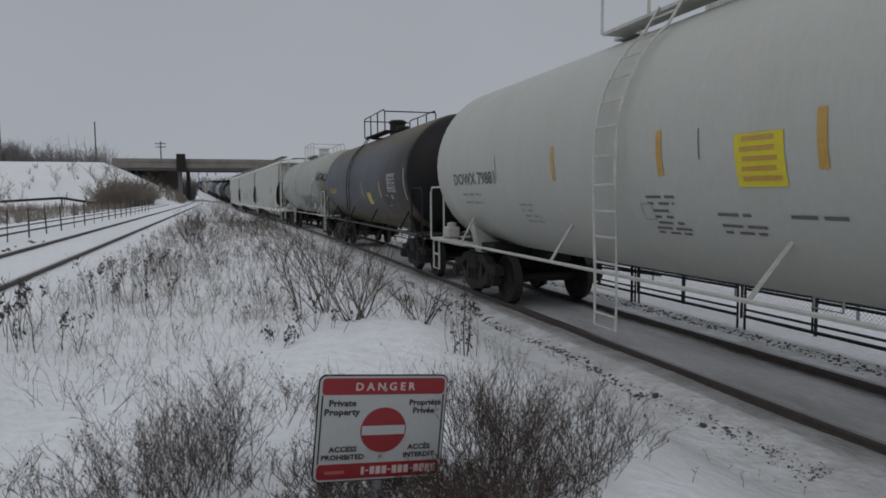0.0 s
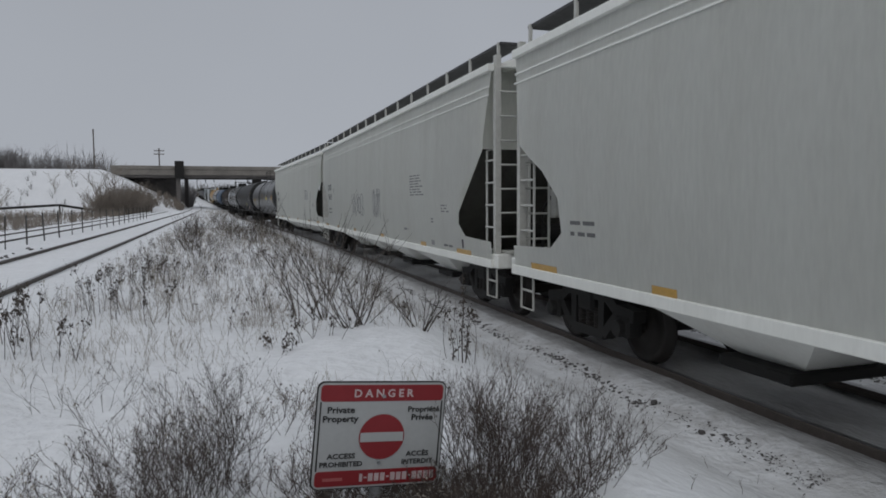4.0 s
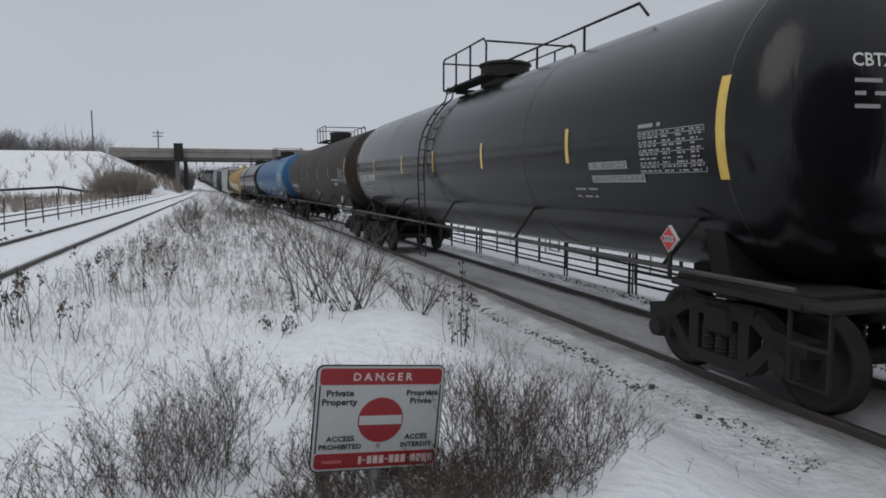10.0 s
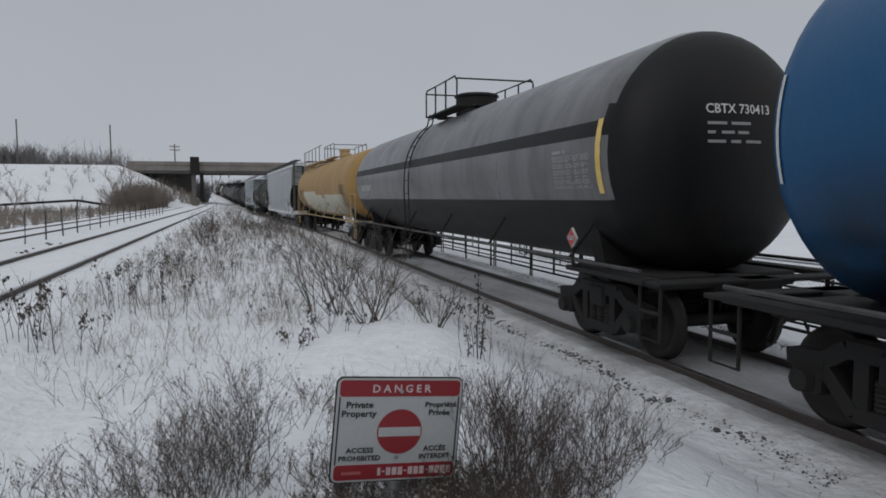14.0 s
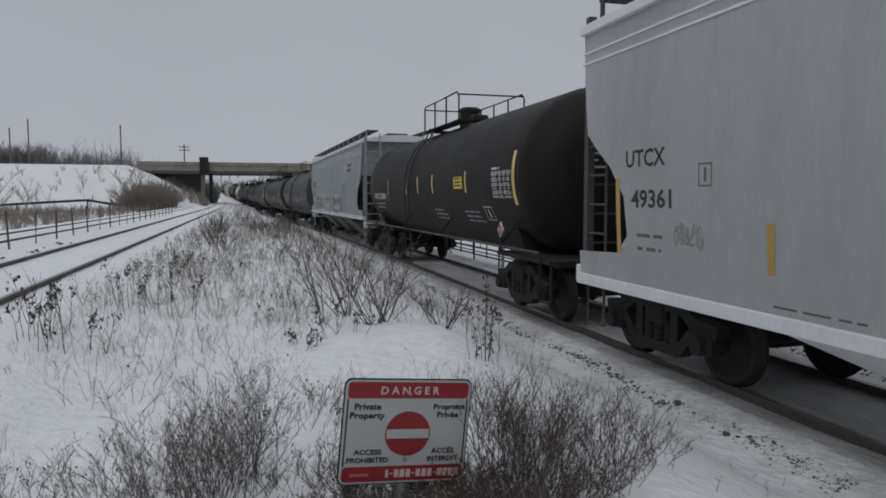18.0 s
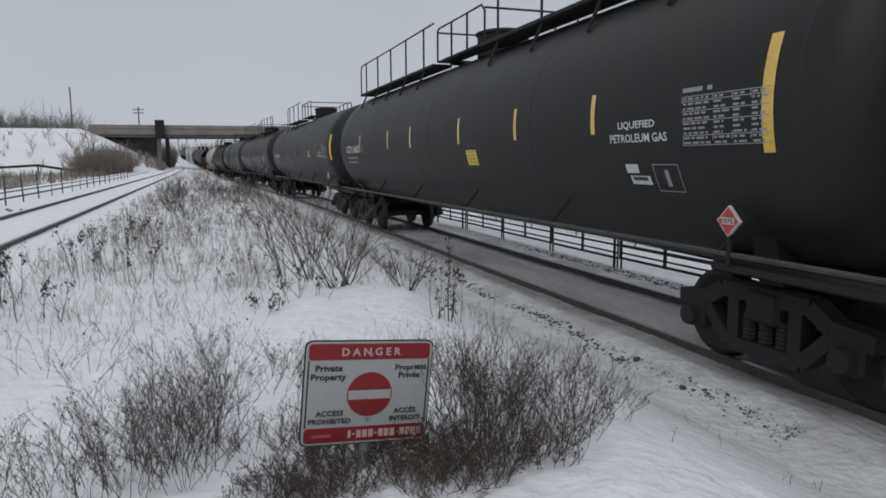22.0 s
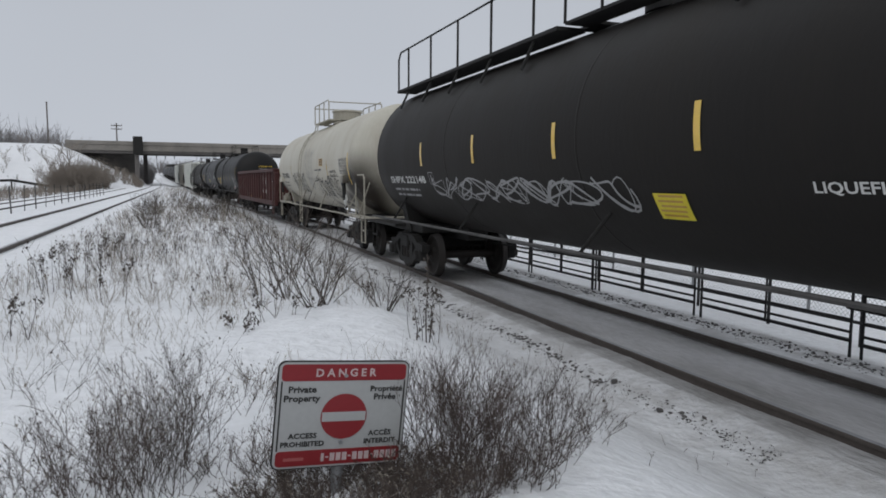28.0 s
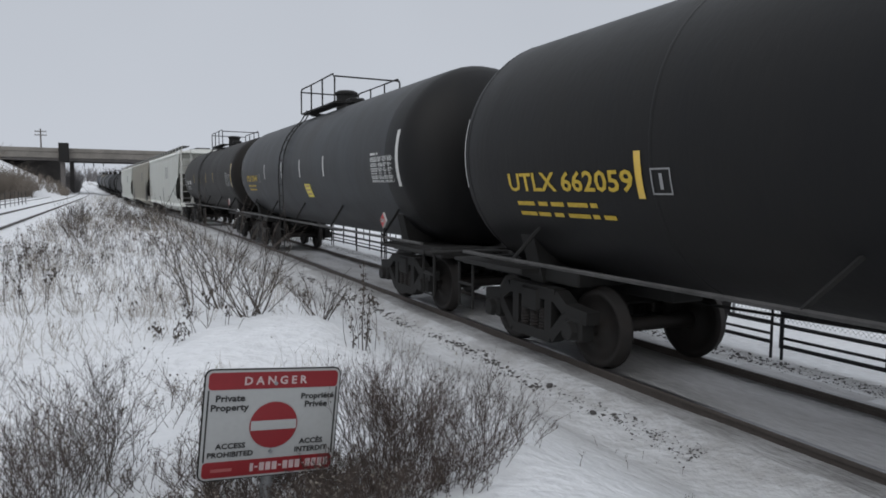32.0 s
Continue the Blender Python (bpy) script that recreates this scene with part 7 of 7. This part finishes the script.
    for a, b in zip(path, path[1:]):
        v = [bm.verts.new(p) for p in ((a[0], a[1], a[2] - 0.18), (b[0], b[1], b[2] - 0.18), (b[0], b[1], b[2] + 0.14), (a[0], a[1], a[2] + 0.14))]
        w = [bm.verts.new(q.co + Vector((0, 0.12, 0))) for q in v]
        bm.faces.new(v), bm.faces.new(w[::-1])
        for k in range(4):
            bm.faces.new((v[k], w[k], w[(k + 1) % 4], v[(k + 1) % 4]))
    part("beam", bm, BLACK_IRON, ob)
    for x, y, z in path[1:]:
        part("post", boxed(x - 0.08, x + 0.08, y + 0.13, y + 0.29, 0.0, z + 0.1), BLACK_IRON, ob)


build_far()


# ---- fences ----
def build_left_fence():
    ob = thing("wire_fence", "rusty post and wire fence between the tracks", "fence")
    ys = [18.0 + 2.36 * k for k in range(-4, 20)]
    rng = random.Random(5)
    for y in ys:
        x = -6.0 + left_bend(y)
        z = ground_z(x, y)
        h = rng.uniform(0.95, 1.05)
        bm = tubes([[(x, y, z - 0.2), (x + rng.uniform(-0.04, 0.04), y + rng.uniform(-0.04, 0.04), z + h)]], 0.026, 6)
        part("post", bm, FENCE_GREY, ob)
    for h in (0.25, 0.55, 0.9):
        part("wire", tubes([[(-6.0 + left_bend(y), y, ground_z(-6.0 + left_bend(y), y) + h) for y in ys]], 0.009, 4), FENCE_BLACK, ob)


def build_right_fence():
    ob = thing("pipe_fence", "black steel pipe fence of round-cornered panels beside the track", "fence")
    rng = random.Random(15)
    for k in range(27):
        ya = -8.35 + 2.9 * k
        yb = ya + 2.74
        xa, xb = 8.02 + bend(ya) + rng.uniform(-0.03, 0.03), 8.02 + bend(yb) + rng.uniform(-0.03, 0.03)
        dz = rng.uniform(-0.025, 0.025)
        z0 = ground_z(xa, ya) - 0.05
        part("panel_frame", tubes([[(xa, ya, z0), (xa, ya, 0.80 + dz), (xa, ya + 0.06, 0.91 + dz), (xa, ya + 0.2, 0.95 + dz), (xb, yb - 0.2, 0.95 + dz), (xb, yb - 0.06, 0.91 + dz), (xb, yb, 0.80 + dz), (xb, yb, z0)]], 0.021, 7), FENCE_BLACK, ob)
        for z, r in ((0.66, 0.022), (0.47, 0.026), (0.29, 0.022), (0.13, 0.022), (0.02, 0.03)):
            part("rail", tubes([[(xa, ya, z + dz), (xb, yb, z + dz)]], r, 6), FENCE_BLACK, ob)
        ym, xm = (ya + yb) / 2, (xa + xb) / 2
        part("stay", boxed(xm - 0.03, xm - 0.018, ym - 0.016, ym + 0.016, 0.0 + dz, 0.96 + dz), FENCE_BLACK, ob)
        if k % 3 == 1:
            xp = 7.9 + bend(ya)
            part("post", boxed(xp - 0.025, xp + 0.025, ya - 0.085, ya - 0.04, ground_z(xp, ya) - 0.2, 0.74, bevel=0.01), FENCE_BLACK, ob)
    # a second pipe fence behind it
    ob = thing("pipe_fence", "black steel pipe fence behind the first one", "fence")
    ys = [-7.9 + 1.62 * k for k in range(0, 44)]
    for y in ys:
        x = 8.9 + bend(y)
        part("post", boxed(x - 0.018, x + 0.018, y - 0.018, y + 0.018, ground_z(x, y) - 0.2, 0.74), FENCE_BLACK, ob)
    for z, r in ((0.70, 0.024), (0.38, 0.024), (0.10, 0.028)):
        part("rail", tubes([[(8.87 + bend(y), y, z) for y in ys]], r, 6), FENCE_BLACK, ob)
    # chain-link fence behind
    ob = thing("chain_link_fence", "grey chain-link fence behind the pipe fence", "fence")
    x0, top = 10.6, 0.75
    for k in range(0, 18):
        y = -6 + 3.0 * k
        z = ground_z(x0, y)
        part("post", tubes([[(x0, y, z - 0.2), (x0, y, top + 0.05)]], 0.03, 6), GALV, ob)
    part("top_rail", tubes([[(x0, -6, top), (x0, 45, top)]], 0.022, 6), GALV, ob)
    vs, fs = [], []
    step, z0, z1 = 0.085, -0.2, top
    h = z1 - z0
    for s in (-1, 1):
        y = 3.0 - h
        while y < 24 + h:
            a, b = Vector((x0, y, z0)), Vector((x0, y + h, z1)) if s > 0 else None
            if s < 0:
                a, b = Vector((x0, y + h, z0)), Vector((x0, y, z1))
            rod(vs, fs, [a, b], 0.004, 0.004)
            y += step
    tagged(from_lists("mesh_wire", vs, fs, GALV, ob), kind="stuff")


build_left_fence()
build_right_fence()


# ---- sleepers showing through the snow, ballast stones and clods ----
def build_track_details():
    bed = thing("ballast", "dark ballast stones and frozen clods along the track's edge", "ballast", kind="structure")
    rng = random.Random(11)
    meshes = []
    for k in range(7):
        bm = bmesh.new()
        bmesh.ops.create_icosphere(bm, subdivisions=1, radius=0.5)
        for v in bm.verts:
            v.co *= rng.uniform(0.7, 1.15)
            v.co.z *= 0.7
        me = bpy.data.meshes.new("stone")
        bm.to_mesh(me)
        bm.free()
        me.materials.append(STONE)
        meshes.append(me)

    def stone(x, y, s, up=0.2):
        m = pose(x, y, ground_z(x, y) + s * up, rng.uniform(-20, 20), rng.uniform(-20, 20), rng.uniform(0, 360)) @ Matrix.Diagonal((s * rng.uniform(0.8, 1.5), s, s * 0.8, 1))
        share("stone", rng.choice(meshes), bed, m)

    for _ in range(300):
        y = 6.2 + 11 * rng.random() ** 1.15
        if noise.noise((y * 1.1, 3.3, 0)) > -0.28:
            stone(4.40 + 0.05 * math.sin(y * 1.7) + rng.gauss(0, 0.05), y, rng.uniform(0.022, 0.06))
    for x, y, s in ((4.44, 6.2, 0.10), (4.34, 5.3, 0.07), (4.38, 5.2, 0.05), (4.45, 5.12, 0.06), (4.42, 5.05, 0.05), (4.52, 4.9, 0.055)):
        stone(x, y, s)
    for _ in range(230):
        y = 5.5 + 9.5 * rng.random()
        stone(7.55 + 0.12 * rng.choice((-1, 1)) + rng.gauss(0, 0.09), y, rng.uniform(0.025, 0.06))
    for _ in range(20):
        y = rng.uniform(10, 24)
        stone(-4.95 + rng.gauss(0, 0.12), y, rng.uniform(0.05, 0.12))
    # loose gravel too small to pick apart
    vs, fs = [], []
    for _ in range(5200):
        y = 4 + 26 * rng.random() ** 1.5
        x = rng.choice((4.40 + rng.gauss(0, 0.07), 7.55 + rng.gauss(0, 0.17), 7.55 + rng.gauss(0, 0.17)))
        s = rng.uniform(0.008, 0.024)
        z = ground_z(x + bend(y), y)
        b = len(vs)
        vs += [(x + bend(y) + rng.uniform(-s, s), y + rng.uniform(-s, s), z - 0.003 + rng.uniform(0, s)) for _ in range(4)]
        fs += [(b, b + 1, b + 2), (b, b + 2, b + 3), (b, b + 3, b + 1), (b + 1, b + 3, b + 2)]
    tagged(from_lists("gravel", vs, fs, STONE, bed), kind="stuff")
    ties = thing("sleepers", "snow-covered timber sleepers under the rails", "sleeper", kind="structure")
    bm = boxed(-1.0, 1.0, -0.115, 0.115, -0.16, 0.0, bevel=0.012)
    me = bpy.data.meshes.new("sleeper")
    bm.to_mesh(me)
    bm.free()
    me.materials.append(WOOD_POLE)
    for k in range(-10, 90):
        y = 0.53 * k
        share("sleeper", me, ties, pose(TRACK + bend(y) + rng.uniform(-0.03, 0.03), y, -0.128 + rng.uniform(-0.012, 0.010), 0, 0, rng.uniform(-1, 1)))


build_track_details()


# ---- what moves: the cars along the line, and their wheels while they are near ----
def motions():
    times = [1.0 * k for k in range(33)]
    for car, centre in TRAIN:
        walk(car, [(t, car_pose(centre, t)) for t in times])
    centres = {car.name: c for car, c in TRAIN}
    for ws, y0, car in WHEELSETS:
        c = centres[car.name]
        near = [k / 30 for k in range(0, 961) if -14 < c + y0 - travelled(k / 30) < 60]
        if len(near) < 3:
            continue
        ts = sorted({0.0, 32.0, *near})
        first, last = travelled(near[0]), travelled(near[-1])
        rows = []
        for t in ts:
            s = min(max(travelled(t), first), last) - first
            rows.append((t, Matrix.Translation((0, y0, WHEEL_R)) @ Matrix.Rotation((s / WHEEL_R) % (2 * math.pi), 4, "X")))
        walk(ws, rows)


motions()
